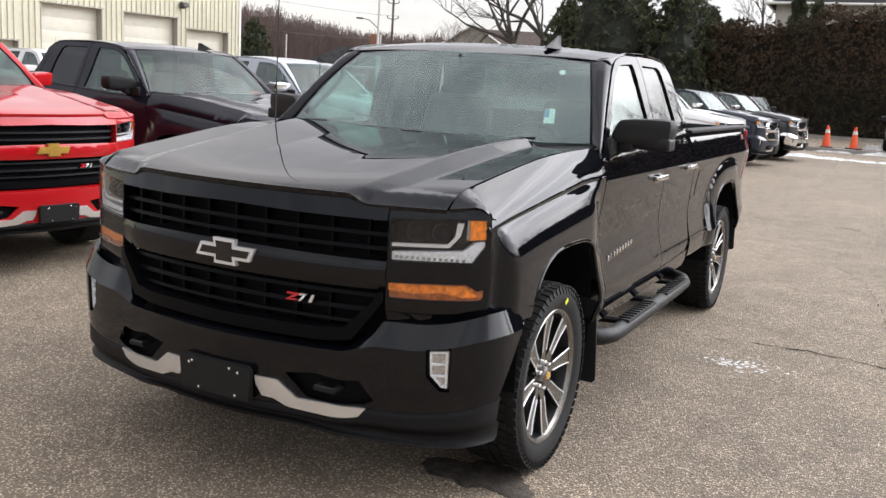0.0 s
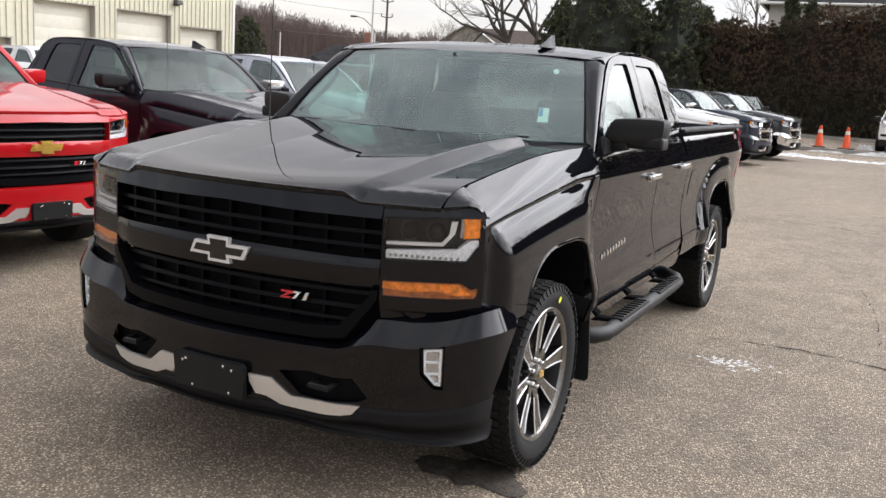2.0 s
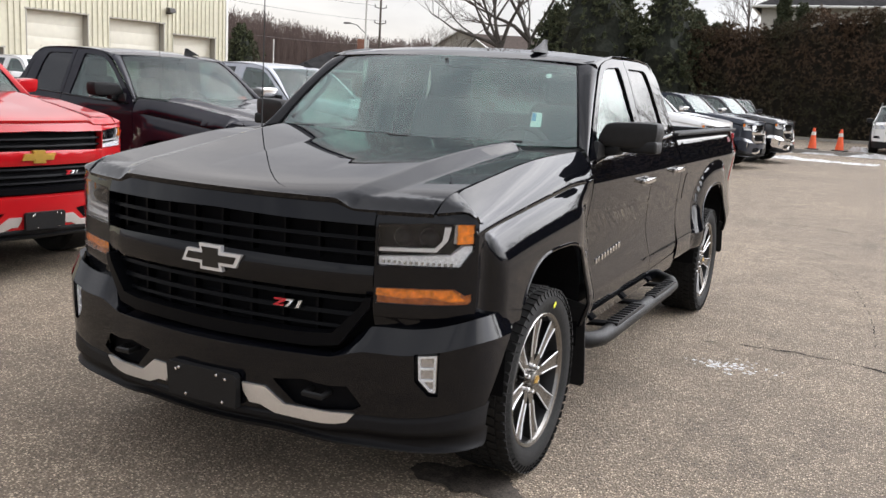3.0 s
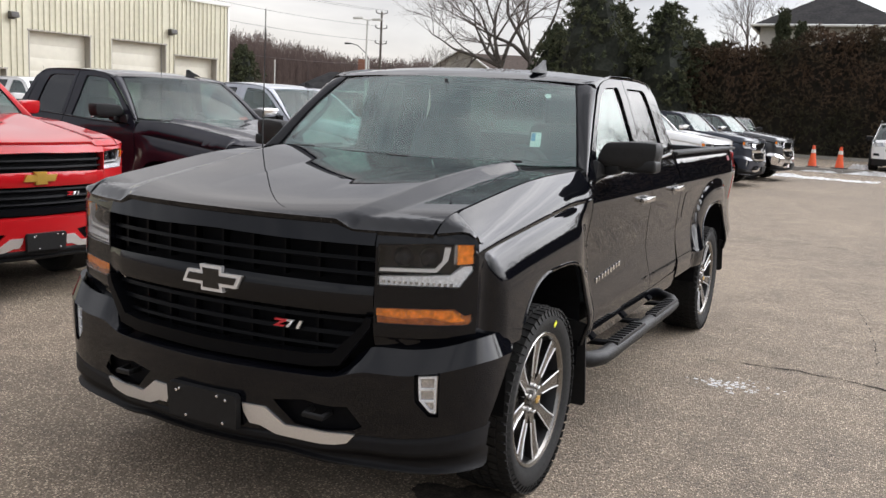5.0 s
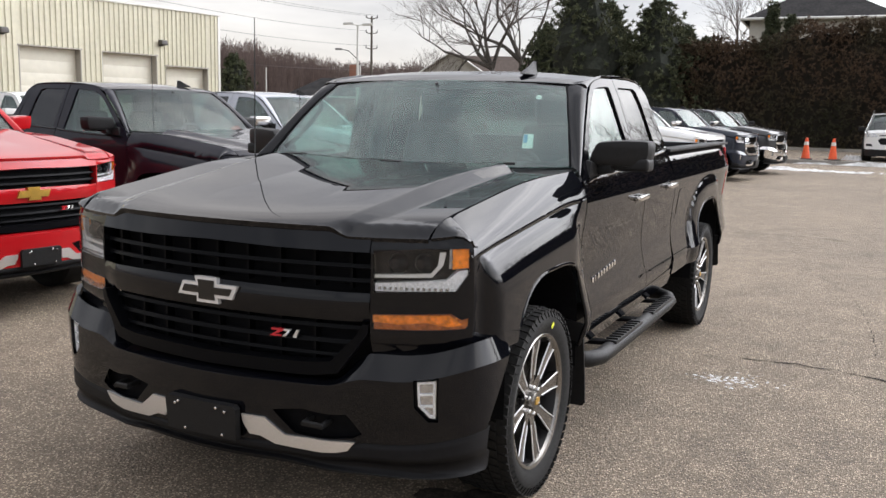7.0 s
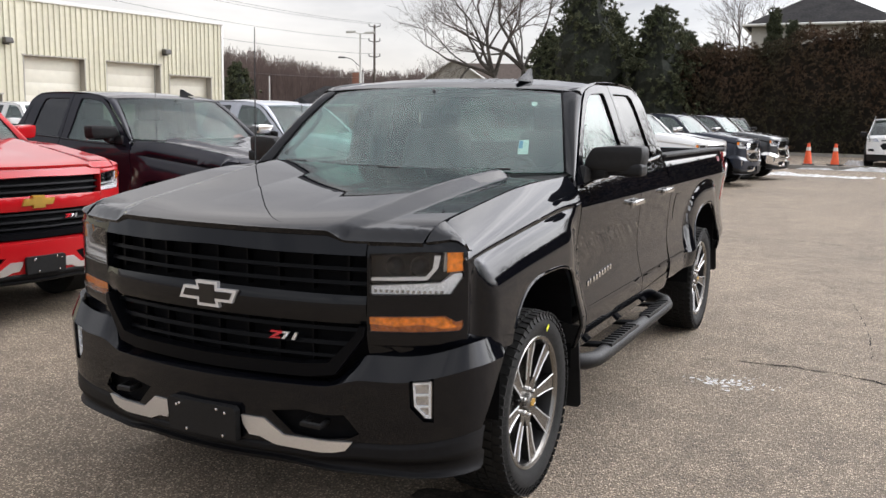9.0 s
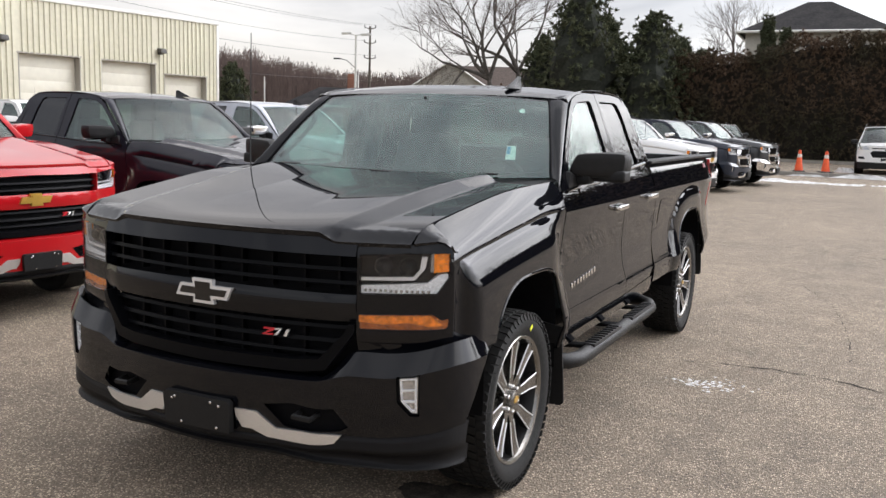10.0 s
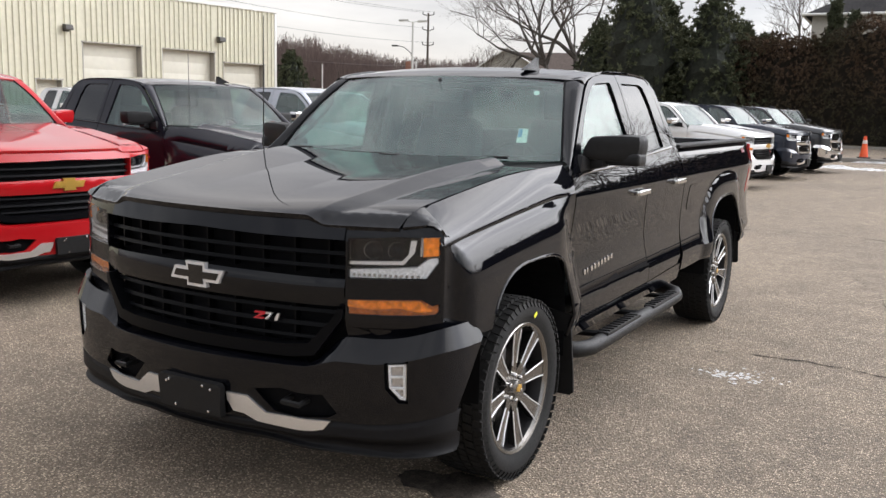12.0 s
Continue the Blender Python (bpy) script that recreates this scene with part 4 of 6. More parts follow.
            panel("handle_cup", [(y0 + 0.085 * math.cos(k * 0.5236), z0 + 0.034 * math.sin(k * 0.5236)) for k in range(12)], lambda u, v: (sx * (side_x(u, v) + 0.0015), u, v), GLOSS, dr, O, step=(0.1, 0.1), thick=0.003)
        panel("rocker", [(0.50, 0.50), (2.50, 0.52), (2.478, 0.635), (2.40, 0.632), (2.36, 0.632), (1.745, 0.612), (0.62, 0.595), (0.61, 0.54)], lambda u, v: (sx * (side_x(u, v) - 0.006), u, v), p, truck, O, step=S2, thick=0.03)
        panel("bed_side", bed, fn(bed_x), p, truck, O, cuts=CREASES, step=S2, thick=0.02)
        for a, y0, y1 in ((F_ARCH, 0.42, 1.0), (R_ARCH, 0.5, 1.0)):
            line = arch_line(a, 0.45, grow=1.01)
            verts, faces = [], []
            for y, z in line:
                verts += [(sx * 0.985, y, z), (sx * 0.62, y, z)]
            for k in range(len(line) - 1):
                faces.append([2 * k, 2 * k + 1, 2 * k + 3, 2 * k + 2])
            base = len(verts)
            verts += [(sx * 0.62, y, z) for y, z in line]
            faces.append([base + k for k in range(len(line))])
            raw("wheel_liner", verts, faces, RECESS, truck, smooth=False)
        if fine:
            tube("arch_lip", [(sx * (fender_x(y, max(z, 0.56)) - 0.004), y, z) for y, z in arch_line(F_ARCH, 0.56, grow=0.992)][:-4], 0.009, p, truck, sides=8)
            tube("arch_lip", [(sx * (bed_x(y, max(z, 0.56)) - 0.004), y, z) for y, z in arch_line(R_ARCH, 0.60, grow=0.992)], 0.009, p, truck, sides=8)
            # plain bars stand for the lettering on the door
            for k, w in enumerate((0.034, 0.014, 0.034, 0.034, 0.034, 0.036, 0.036, 0.036, 0.038)):
                y0 = 0.715 + 0.050 * k
                z0 = 0.805 + 0.004 * k
                xx = side_x(y0, z0 + 0.02) + 0.003
                block("letter_bar", (0.006, w * 0.66, 0.028), (sx * xx, y0 + w / 2, z0 + 0.018), CHROME, door, 0.003, "raised chrome trim bar", turn=(0, 0, 0))
        if fine:
            panel("mud_flap", [(0.80, 0.26), (0.815, 0.245), (1.012, 0.245), (1.028, 0.26), (1.022, 0.66), (0.80, 0.70)], lambda u, v: (sx * u, 0.455 + 0.06 * smooth((0.72 - v) / 0.5), v), PLASTIC, truck, (0, -1, 0), step=(0.1, 0.1), thick=0.012, label="black plastic mud flap")
            panel("mud_flap", [(0.80, 0.42), (0.815, 0.405), (1.005, 0.405), (1.02, 0.42), (1.015, 0.66), (0.80, 0.70)], lambda u, v: (sx * u, 4.115 + 0.06 * smooth((0.72 - v) / 0.5), v), PLASTIC, truck, (0, -1, 0), step=(0.1, 0.1), thick=0.012, label="black plastic mud flap")
        # mirror
        ms = new("door_mirror")
        ms.parent = truck
        ms.empty_display_size = 0.1
        mbm = bmesh.new()
        bmesh.ops.create_cube(mbm, size=1)
        bmesh.ops.subdivide_edges(mbm, edges=mbm.edges[:], cuts=5, use_grid_fill=True)
        for v in mbm.verts:
            q = v.co * 2
            l = (abs(q.x) ** 9 + abs(q.y) ** 5 + abs(q.z) ** 9) ** (1 / 8)
            q = q / max(l, 1e-6)
            taper = 1 - 0.10 * (q.z > 0) * q.z
            inner = 1 - 0.12 * smooth((-q.x + 0.2) / 1.2)
            v.co = Vector((1.072 + 0.138 * q.x * taper + 0.015 * q.z, 0.845 + (0.075 if q.y < 0 else 0.055) * q.y - 0.02 * (1 - q.x) * 0.5 + 0.03 * q.x, 1.450 + 0.066 * q.z * inner))
            v.co.x *= sx
        if sx < 0:
            bmesh.ops.reverse_faces(mbm, faces=mbm.faces[:])
        part("shell", mbm, mirror_cap, ms, "" if mirror_cap is PLASTIC else "painted mirror cap")
        if fine:
            block("lower_band", (0.280, 0.120, 0.062), (sx * 1.068, 0.845, 1.396), PLASTIC, ms, 0.018, "matt black lower band", segs=3)
        block("arm", (0.17, 0.075, 0.070), (sx * 0.955, 0.80, 1.372), PLASTIC, ms, 0.02, turn=(0, -12 * sx, -8 * sx))
        block("mount", (0.05, 0.17, 0.10), (sx * 0.940, 0.735, 1.352), PLASTIC, ms, 0.02, turn=(-14, 0, 0))
        panel("mirror_glass", [(0.96, 1.37), (1.18, 1.37), (1.185, 1.50), (0.97, 1.50)], lambda u, v: (sx * u, 0.895 + 0.06 * (u - 1.07), v), CHROME, ms, (0, 1, 0), step=(0.1, 0.1), thick=0.004)
        # step bar
        if board:
            sb = new("step_bar")
            sb.parent = truck
            sb.empty_display_size = 0.1
            tagged(sb, "black oval tube step bar")
            path = [(0.86, 0.50, 0.475), (0.95, 0.52, 0.470), (1.02, 0.575, 0.463), (1.050, 0.66, 0.460), (1.055, 0.80, 0.460), (1.055, 2.05, 0.462), (1.050, 2.20, 0.463), (1.02, 2.285, 0.466), (0.95, 2.34, 0.472), (0.86, 2.36, 0.478)]
            tube("bar", [(sx * x, y, z) for x, y, z in path], 0.041, PLASTIC, sb, sides=16 if fine else 8)
            for y0, y1 in ((0.82, 1.36), (1.60, 2.14)):
                block("step_pad", (0.066, y1 - y0, 0.020), (sx * 1.056, (y0 + y1) / 2, 0.498), PLASTIC, sb, 0.008)
                if fine:
                    for k in range(int((y1 - y0) / 0.055)):
                        block("ridge", (0.060, 0.016, 0.012), (sx * 1.056, y0 + 0.03 + 0.055 * k, 0.510), VALANCE, sb, 0.003, turn=(0, 0, 14 * sx))
            for y0 in (0.95, 1.55, 2.15):
                block("bracket", (0.30, 0.07, 0.02), (sx * 0.89, y0, 0.455), RECESS, sb, 0.005, turn=(0, -4 * sx, 0))

    both(sides)

    # cab: windscreen, pillars, roof, rear wall
    sc = [(-1, 0), (-0.5, 0), (0, 0), (0.5, 0), (1, 0), (1, 1), (0.5, 1), (0, 1), (-0.5, 1), (-1, 1)]
    ws = panel("windscreen", sc, screen_at, SCREEN if fine else GREY_SCREEN, truck, (0, -1, 0.5), step=(0.1, 0.12), thick=0.005, label="green-tinted windscreen reflecting clouds")
    ws.visible_shadow = False
    if fine:
        panel("screen_band", [(-0.995, 0.0), (0.995, 0.0), (0.985, 0.11), (0.93, 0.065), (-0.93, 0.065), (-0.985, 0.11)], lambda u, s: tuple(Vector(screen_at(u, s)) + Vector((0, 0.006, -0.006))), RECESS, ws, (0, -1, 0.5), step=(0.1, 0.1), thick=0.001)
        panel("screen_band", [(-0.995, 0.93), (0.995, 0.93), (0.995, 1.0), (-0.995, 1.0)], lambda u, s: tuple(Vector(screen_at(u, s)) + Vector((0, 0.006, -0.006))), RECESS, ws, (0, -1, 0.5), step=(0.1, 0.1), thick=0.001)
    PIL = [(0.0, 0.52, 1.345), (0.12, 0.60, 1.410), (0.45, 0.795, 1.585), (0.78, 0.985, 1.745), (0.92, 1.08, 1.795), (1.0, 1.14, 1.812)]

    def pillar(sx):
        def fn(u, s):
            a = Vector(screen_at(1.0, s))
            y, z = interp(s, [q[0] for q in PIL], [q[1] for q in PIL]), interp(s, [q[0] for q in PIL], [q[2] for q in PIL])
            b2 = Vector((cab_x(y, z), y, z))
            q = a.lerp(b2, u)
            q += Vector((0.35, -0.3, 0.25)).normalized() * 0.020 * math.sin(math.pi * min(1, max(0, u)))
            return (sx * q.x, q.y, q.z)
        panel("a_pillar", [(0.03, 0), (0.96, 0), (0.96, 1.0), (0.03, 1.0)], fn, p, truck, (sx * 0.6, -0.7, 0.3), step=(0.2, 0.06), thick=0.015)
        tube("pillar_seal", [fn(0.03, s) for s in np.linspace(0, 1, 12)], 0.006, RECESS, truck, sides=6)

    both(pillar)
    front_edge = [(u, 0.938 + 0.078 * u * u) for u in np.linspace(-1, 1, 13)]
    panel("roof", front_edge + [(1, 1.2), (1, 1.6), (1, 2.0), (1, 2.2), (0, 2.2), (-1, 2.2), (-1, 2.0), (-1, 1.6), (-1, 1.2)], roof_at, p, truck, (0, 0, 1), step=(0.09, 0.06), thick=0.025)

    def rail(sx):
        edge = [(1.02, 1.770), (1.10, 1.797), (1.20, 1.818), (1.34, 1.834), (1.55, 1.842), (1.90, 1.845), (2.10, 1.832), (2.17, 1.80)]
        def fn(u, v):
            z = interp(v, [q[0] for q in edge], [q[1] for q in edge])
            a = Vector((cab_x(v, z), v, z))
            r = Vector(roof_at(1.0, v))
            q = a.lerp(r, u) + Vector((0.012, 0, 0.012)) * math.sin(math.pi * min(1, max(0, u)))
            return (sx * q.x, q.y, q.z)
        panel("roof_rail", [(0, 1.02), (1.0, 1.02), (1.0, 2.17), (0, 2.17)], fn, p, truck, (sx, 0, 1), step=(0.34, 0.08), thick=0.012)

    both(rail)

    def back_fn(u, v):
        s = (v - 0.62) / 1.19
        return (u * lerp(0.93, 0.755, smooth((v - 1.3) / 0.5)), interp(v, [0.6, 1.30, 1.41, 1.63, 1.78, 1.83], [2.40, 2.38, 2.345, 2.27, 2.21, 2.17]), v)
    rw = [(-0.80, 1.46), (0.80, 1.46), (0.80, 1.76), (-0.80, 1.76)]
    bw = panel("cab_back", [(-1, 0.62), (1, 0.62), (1, 1.80), (-1, 1.80)], back_fn, p, truck, (0, 1, 0), step=(0.2, 0.08), thick=0.02, holes=[rw])
    panel("rear_window", rw, lambda u, v: (back_fn(u, v)[0], back_fn(u, v)[1] - 0.008, v), SIDE_GLASS, bw, (0, 1, 0), step=(0.3, 0.2), thick=0.004).visible_shadow = False

    # bed, tailgate, rear bumper, tail lamps, chassis
    block("bed_floor", (1.70, 2.20, 0.05), (0, 3.58, 0.93), PLASTIC, truck, 0.005)
    block("bed_front", (1.86, 0.05, 0.78), (0, 2.455, 1.00), p, truck, 0.01)
    for sx in (1, -1):
        block("bed_wall", (0.05, 2.20, 0.46), (sx * 0.83, 3.58, 1.16), p, truck, 0.005)
        block("bed_rail", (0.115, 2.26, 0.022), (sx * 0.893, 3.56, 1.412), p if not fine else PLASTIC, truck, 0.008)
        panel("tail_lamp", [(4.50, 0.98), (4.70, 0.98), (4.69, 1.36), (4.56, 1.36), (4.53, 1.15)], lambda u, v, k=sx: (k * (bed_x(u, v) + 0.003), u, v), TAIL_RED, truck, (sx, 0, 0), step=(0.1, 0.1), thick=0.02, label="red tail lamp")
        block("tail_lamp", (0.11, 0.03, 0.42), (sx * 0.875, 4.735, 1.17), TAIL_RED, truck, 0.012, "red tail lamp")
    block("tailgate", (1.62, 0.06, 0.52), (0, 4.70, 1.15), p, truck, 0.02)
    panel("rear_bumper", [(-1, 0.56), (1, 0.56), (1, 0.80), (-1, 0.80)], lambda u, v: (0.955 * math.sin(u * 1.5708) / 1.0, 4.50 + 0.33 * max(0.0, math.cos(u * 1.5708)) ** 0.35, v), bumper_mat if not fine else VALANCE, truck, (0, 1, 0), step=(0.05, 0.08), thick=0.03)
    block("chassis", (1.25, 5.0, 0.22), (0, 1.9, 0.52), RECESS, truck, 0.02)
    block("engine_bay", (1.22, 1.15, 0.55), (0, -0.10, 0.86), RECESS, truck, 0.02)
    block("cab_floor", (1.84, 1.85, 0.10), (0, 1.45, 0.66), DASH, truck, 0.02)
    for y0 in (0.0, 3.645):
        tube("axle", [(-0.8, y0, 0.40), (0.8, y0, 0.40)], 0.05, RECESS, truck, sides=10)
    tube("antenna", [(-0.80, 0.34, 1.33), (-0.80, 0.345, 1.37), (-0.80, 0.352, 2.10)], [0.010, 0.004, 0.0025], GLOSS, truck, sides=6, label="thin black whip antenna")
    ring = lambda y, z, h, l: [(0.430 + h * math.cos(k * 0.7854), y + l * math.sin(k * 0.7854), z) for k in range(8)]
    fv = ring(1.17, 1.845, 0.034, 0.115) + ring(1.185, 1.862, 0.022, 0.098) + ring(1.225, 1.893, 0.010, 0.055) + ring(1.252, 1.920, 0.006, 0.026)
    raw("roof_fin", fv, [[8 * r + k, 8 * r + (k + 1) % 8, 8 * r + 8 + (k + 1) % 8, 8 * r + 8 + k] for r in range(3) for k in range(8)] + [[24 + k for k in range(8)]], PLASTIC, truck, "black shark-fin antenna")

    if fine:
        for k, (mt, y0) in enumerate(((DECAL_RED, 4.24), (DECAL_RED, 4.30), (GREY, 4.36))):
            panel("bed_decal", [(y0, 1.318), (y0 + 0.045, 1.318), (y0 + 0.053, 1.356), (y0 + 0.008, 1.356)], lambda u, v: (bed_x(u, v) + 0.002, u, v), mt, truck, (1, 0, 0), step=(0.1, 0.1), thick=0.002, label="red and grey trim decal")
        panel("fuel_door", [(2.62, 0.98), (2.78, 0.98), (2.80, 1.0), (2.80, 1.13), (2.78, 1.15), (2.62, 1.15), (2.60, 1.13), (2.60, 1.0)], lambda u, v: (bed_x(u, v) + 0.0025, u, v), p, truck, (1, 0, 0), step=(0.05, 0.05), thick=0.004)
        sq = lambda u0, u1, s0, s1: [(u0, s0), (u1, s0), (u1, s1), (u0, s1)]
        lay = lambda d: (lambda u, s: tuple(Vector(screen_at(u, s)) + Vector((0, d, -d))))
        panel("price_sticker", sq(0.735, 0.795, 0.20, 0.345), lay(0.012), PAPER, ws, (0, -1, 0.5), step=(0.1, 0.1), thick=0.001, label="white paper sticker with blue print")
        panel("sticker_print", sq(0.738, 0.762, 0.255, 0.335), lay(0.0105), PAPER_BLUE, ws, (0, -1, 0.5), step=(0.1, 0.1), thick=0.001)
        panel("round_sticker", [(0.805 + 0.022 * math.cos(k * 0.5236), 0.815 + 0.035 * math.sin(k * 0.5236)) for k in range(12)], lay(0.012), PAPER, ws, (0, -1, 0.5), step=(0.1, 0.1), thick=0.001, label="small round white sticker")
        for x0, x1 in ((-0.62, -0.02), (0.02, 0.62)):
            pts = [Vector(screen_at(lerp(x0, x1, q) / 0.86, 0.012 + 0.012 * q)) + Vector((0, -0.016, 0.006)) for q in np.linspace(0, 1, 7)]
            tube("wiper", pts, 0.006, PLASTIC, truck, sides=6, label="black wiper blade")
            block("wiper_arm", (0.12, 0.05, 0.025), tuple(pts[0 if x0 < 0 else 0] + Vector((0, -0.03, 0.0))), PLASTIC, truck, 0.008)
    # inside the cab
    if seats:
        panel("dashboard", [(-0.86, 0.0), (0.86, 0.0), (0.86, 1.0), (-0.86, 1.0)], lambda u, v: (u, lerp(0.50 + 0.16 * (u / 0.9) ** 2, 0.98, min(1, v * 1.6)) + 0.05 * max(0, v - 0.6), lerp(1.345, 1.33, v) + 0.015 * math.sin(2.2 * v) - 0.5 * max(0, v - 0.6)), DASH, truck, (0, 0, 1), step=(0.15, 0.12), thick=0.03)
        for cx in (0.40, -0.40):
            block("seat_cushion", (0.52, 0.52, 0.18), (cx, 1.38, 0.95), SEAT, truck, 0.06, segs=3)
            block("seat_back", (0.52, 0.17, 0.62), (cx, 1.70, 1.26), SEAT, truck, 0.06, segs=3, taper=(0.82, 0.8), turn=(-12, 0, 0))
            block("headrest", (0.27, 0.10, 0.19), (cx, 1.775, 1.655), SEAT, truck, 0.04, segs=3)
        block("rear_seat", (1.5, 0.16, 0.55), (0, 2.20, 1.22), SEAT, truck, 0.06)
        ring = [(0.40 + 0.185 * math.cos(t), 1.02 + 0.06 * math.sin(t), 1.265 + 0.175 * math.sin(t)) for t in np.linspace(0, 2 * math.pi, 33)]
        tube("steering_wheel", ring, 0.016, DASH, truck, sides=8, caps=False)
        block("steering_hub", (0.34, 0.04, 0.06), (0.40, 1.00, 1.26), DASH, truck, 0.015)
        block("headliner", (1.36, 1.00, 0.02), (0.0, 1.62, 1.80), SEAT, truck, 0.008)
        for sx in (1, -1):
            block("b_pillar_trim", (0.05, 0.15, 0.92), (sx * 0.80, 1.60, 1.32), SEAT, truck, 0.02, turn=(0, -11 * sx, 0))
        if fine:
            tube("grab_handle", [(-0.800, 0.62, 1.42), (-0.775, 0.66, 1.455), (-0.735, 0.80, 1.575), (-0.725, 0.86, 1.635), (-0.745, 0.89, 1.665)], 0.014, SEAT, truck, sides=8, label="grey grab handle on the windscreen pillar")
        block("rear_view_mirror", (0.25, 0.03, 0.075), (0.0, 0.97, 1.70), DASH, truck, 0.012)
        tube("mirror_stalk", [(0.0, 0.90, 1.79), (0.0, 0.93, 1.72)], 0.010, DASH, truck, sides=6)

    if wheels:
        for sx in (1, -1):
            for y0, sp in ((0.0, 6.0), (3.645, -14.0)):
                wheel(truck, (sx * 0.852, y0 + 0.004, 0.408), sx, fine, yellow=fine and sx > 0 and y0 == 0, spin=sp, face=face)
    return truck


# ---- ground ----
def asphalt():
    """Worn asphalt: pale stones in a dark binder, patches, damp stains and fine cracks."""
    m = bpy.data.materials.new("asphalt")
    m.use_nodes = True
    n, l = m.node_tree.nodes, m.node_tree.links
    b = n["Principled BSDF"]
    b.inputs["Roughness"].default_value = 0.82
    b.inputs["Specular IOR Level"].default_value = 0.35
    co = n.new("ShaderNodeTexCoord")

    def noise_tex(scale, detail=4.0, rough=0.55):
        t = n.new("ShaderNodeTexNoise")
        t.inputs["Scale"].default_value, t.inputs["Detail"].default_value, t.inputs["Roughness"].default_value = scale, detail, rough
        l.new(co.outputs["Object"], t.inputs["Vector"])
        return t

    def mixed(fac, a, b2, kind="MIX"):
        x = n.new("ShaderNodeMix")
        x.data_type, x.blend_type = "RGBA", kind
        for sock, v in (("Factor", fac), ("A", a), ("B", b2)):
            if hasattr(v, "links"):
                l.new(v, x.inputs[sock])
            else:
                x.inputs[sock].default_value = v
        return x.outputs["Result"]

    def ranged(v, a, c, lo=0.0, hi=1.0):
        r = n.new("ShaderNodeMapRange")
        for k, q in zip(("From Min", "From Max", "To Min", "To Max"), (a, c, lo, hi)):
            r.inputs[k].default_value = q
        l.new(v, r.inputs["Value"])
        return r.outputs["Result"]

    vo = n.new("ShaderNodeTexVoronoi")
    vo.inputs["Scale"].default_value = 98.0
    vo.inputs["Randomness"].default_value = 1.0
    l.new(co.outputs["Object"], vo.inputs["Vector"])
    stone = n.new("ShaderNodeValToRGB")
    stone.color_ramp.elements[0].color = (0.056, 0.046, 0.037, 1)
    stone.color_ramp.elements[1].color = (0.72, 0.615, 0.485, 1)
    e = stone.color_ramp.elements.new(0.5)
    e.color = (0.262, 0.219, 0.172, 1)
    sp = n.new("ShaderNodeSeparateColor")
    l.new(vo.outputs["Color"], sp.inputs["Color"])
    l.new(sp.outputs["Red"], stone.inputs["Fac"])
    binder = mixed(ranged(vo.outputs["Distance"], 0.25, 0.62), stone.outputs["Color"], (0.185, 0.155, 0.123, 1))
    big = noise_tex(0.22, 5.0)
    patch = mixed(ranged(big.outputs["Fac"], 0.38, 0.66), (0.90, 0.89, 0.88, 1), (1.16, 1.13, 1.09, 1))
    c = mixed(1.0, binder, patch, "MULTIPLY")
    mid = noise_tex(2.6, 6.0, 0.65)
    c = mixed(1.0, c, mixed(ranged(mid.outputs["Fac"], 0.36, 0.64), (0.86, 0.84, 0.815, 1), (1.14, 1.11, 1.06, 1)), "MULTIPLY")
    l.new(c, b.inputs["Base Color"])
    bump = n.new("ShaderNodeBump")
    bump.inputs["Strength"].default_value, bump.inputs["Distance"].default_value = 1.0, 0.008
    fine = noise_tex(60.0, 5.0, 0.7)
    ad = n.new("ShaderNodeMath")
    ad.operation = "SUBTRACT"
    l.new(fine.outputs["Fac"], ad.inputs[0])
    l.new(vo.outputs["Distance"], ad.inputs[1])
    l.new(ad.outputs["Value"], bump.inputs["Height"])
    l.new(bump.outputs["Normal"], b.inputs["Normal"])
    return m


ASPHALT = asphalt()
ORANGE_PAPER = material("orange_paper", (0.90, 0.10, 0.03), rough=0.7)
CRACK = material("crack_tar", (0.020, 0.017, 0.015), rough=0.9, spec=0.2, grain=0.3)
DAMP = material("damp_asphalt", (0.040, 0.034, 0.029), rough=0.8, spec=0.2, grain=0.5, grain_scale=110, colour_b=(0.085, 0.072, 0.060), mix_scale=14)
SNOW = material("old_snow", (0.84, 0.84, 0.84), rough=0.8, grain=0.12, grain_scale=30, colour_b=(0.50, 0.49, 0.47), mix_scale=4, bump=0.4, bump_scale=30)
CONCRETE = material("kerb_concrete", (0.34, 0.32, 0.29), rough=0.85, grain=0.2, grain_scale=30, colour_b=(0.25, 0.235, 0.21), mix_scale=1.5)
SOIL = material("dead_grass_soil", (0.075, 0.06, 0.04), rough=0.95, grain=0.4, grain_scale=12, colour_b=(0.13, 0.11, 0.06), mix_scale=0.6)

tagged(raw("ground", [(-900, -900, 0), (900, -900, 0), (900, 900, 0), (-900, 900, 0)], [[0, 1, 2, 3]], ASPHALT, None), "worn grey-brown asphalt lot with exposed aggregate", "ground", kind="structure")


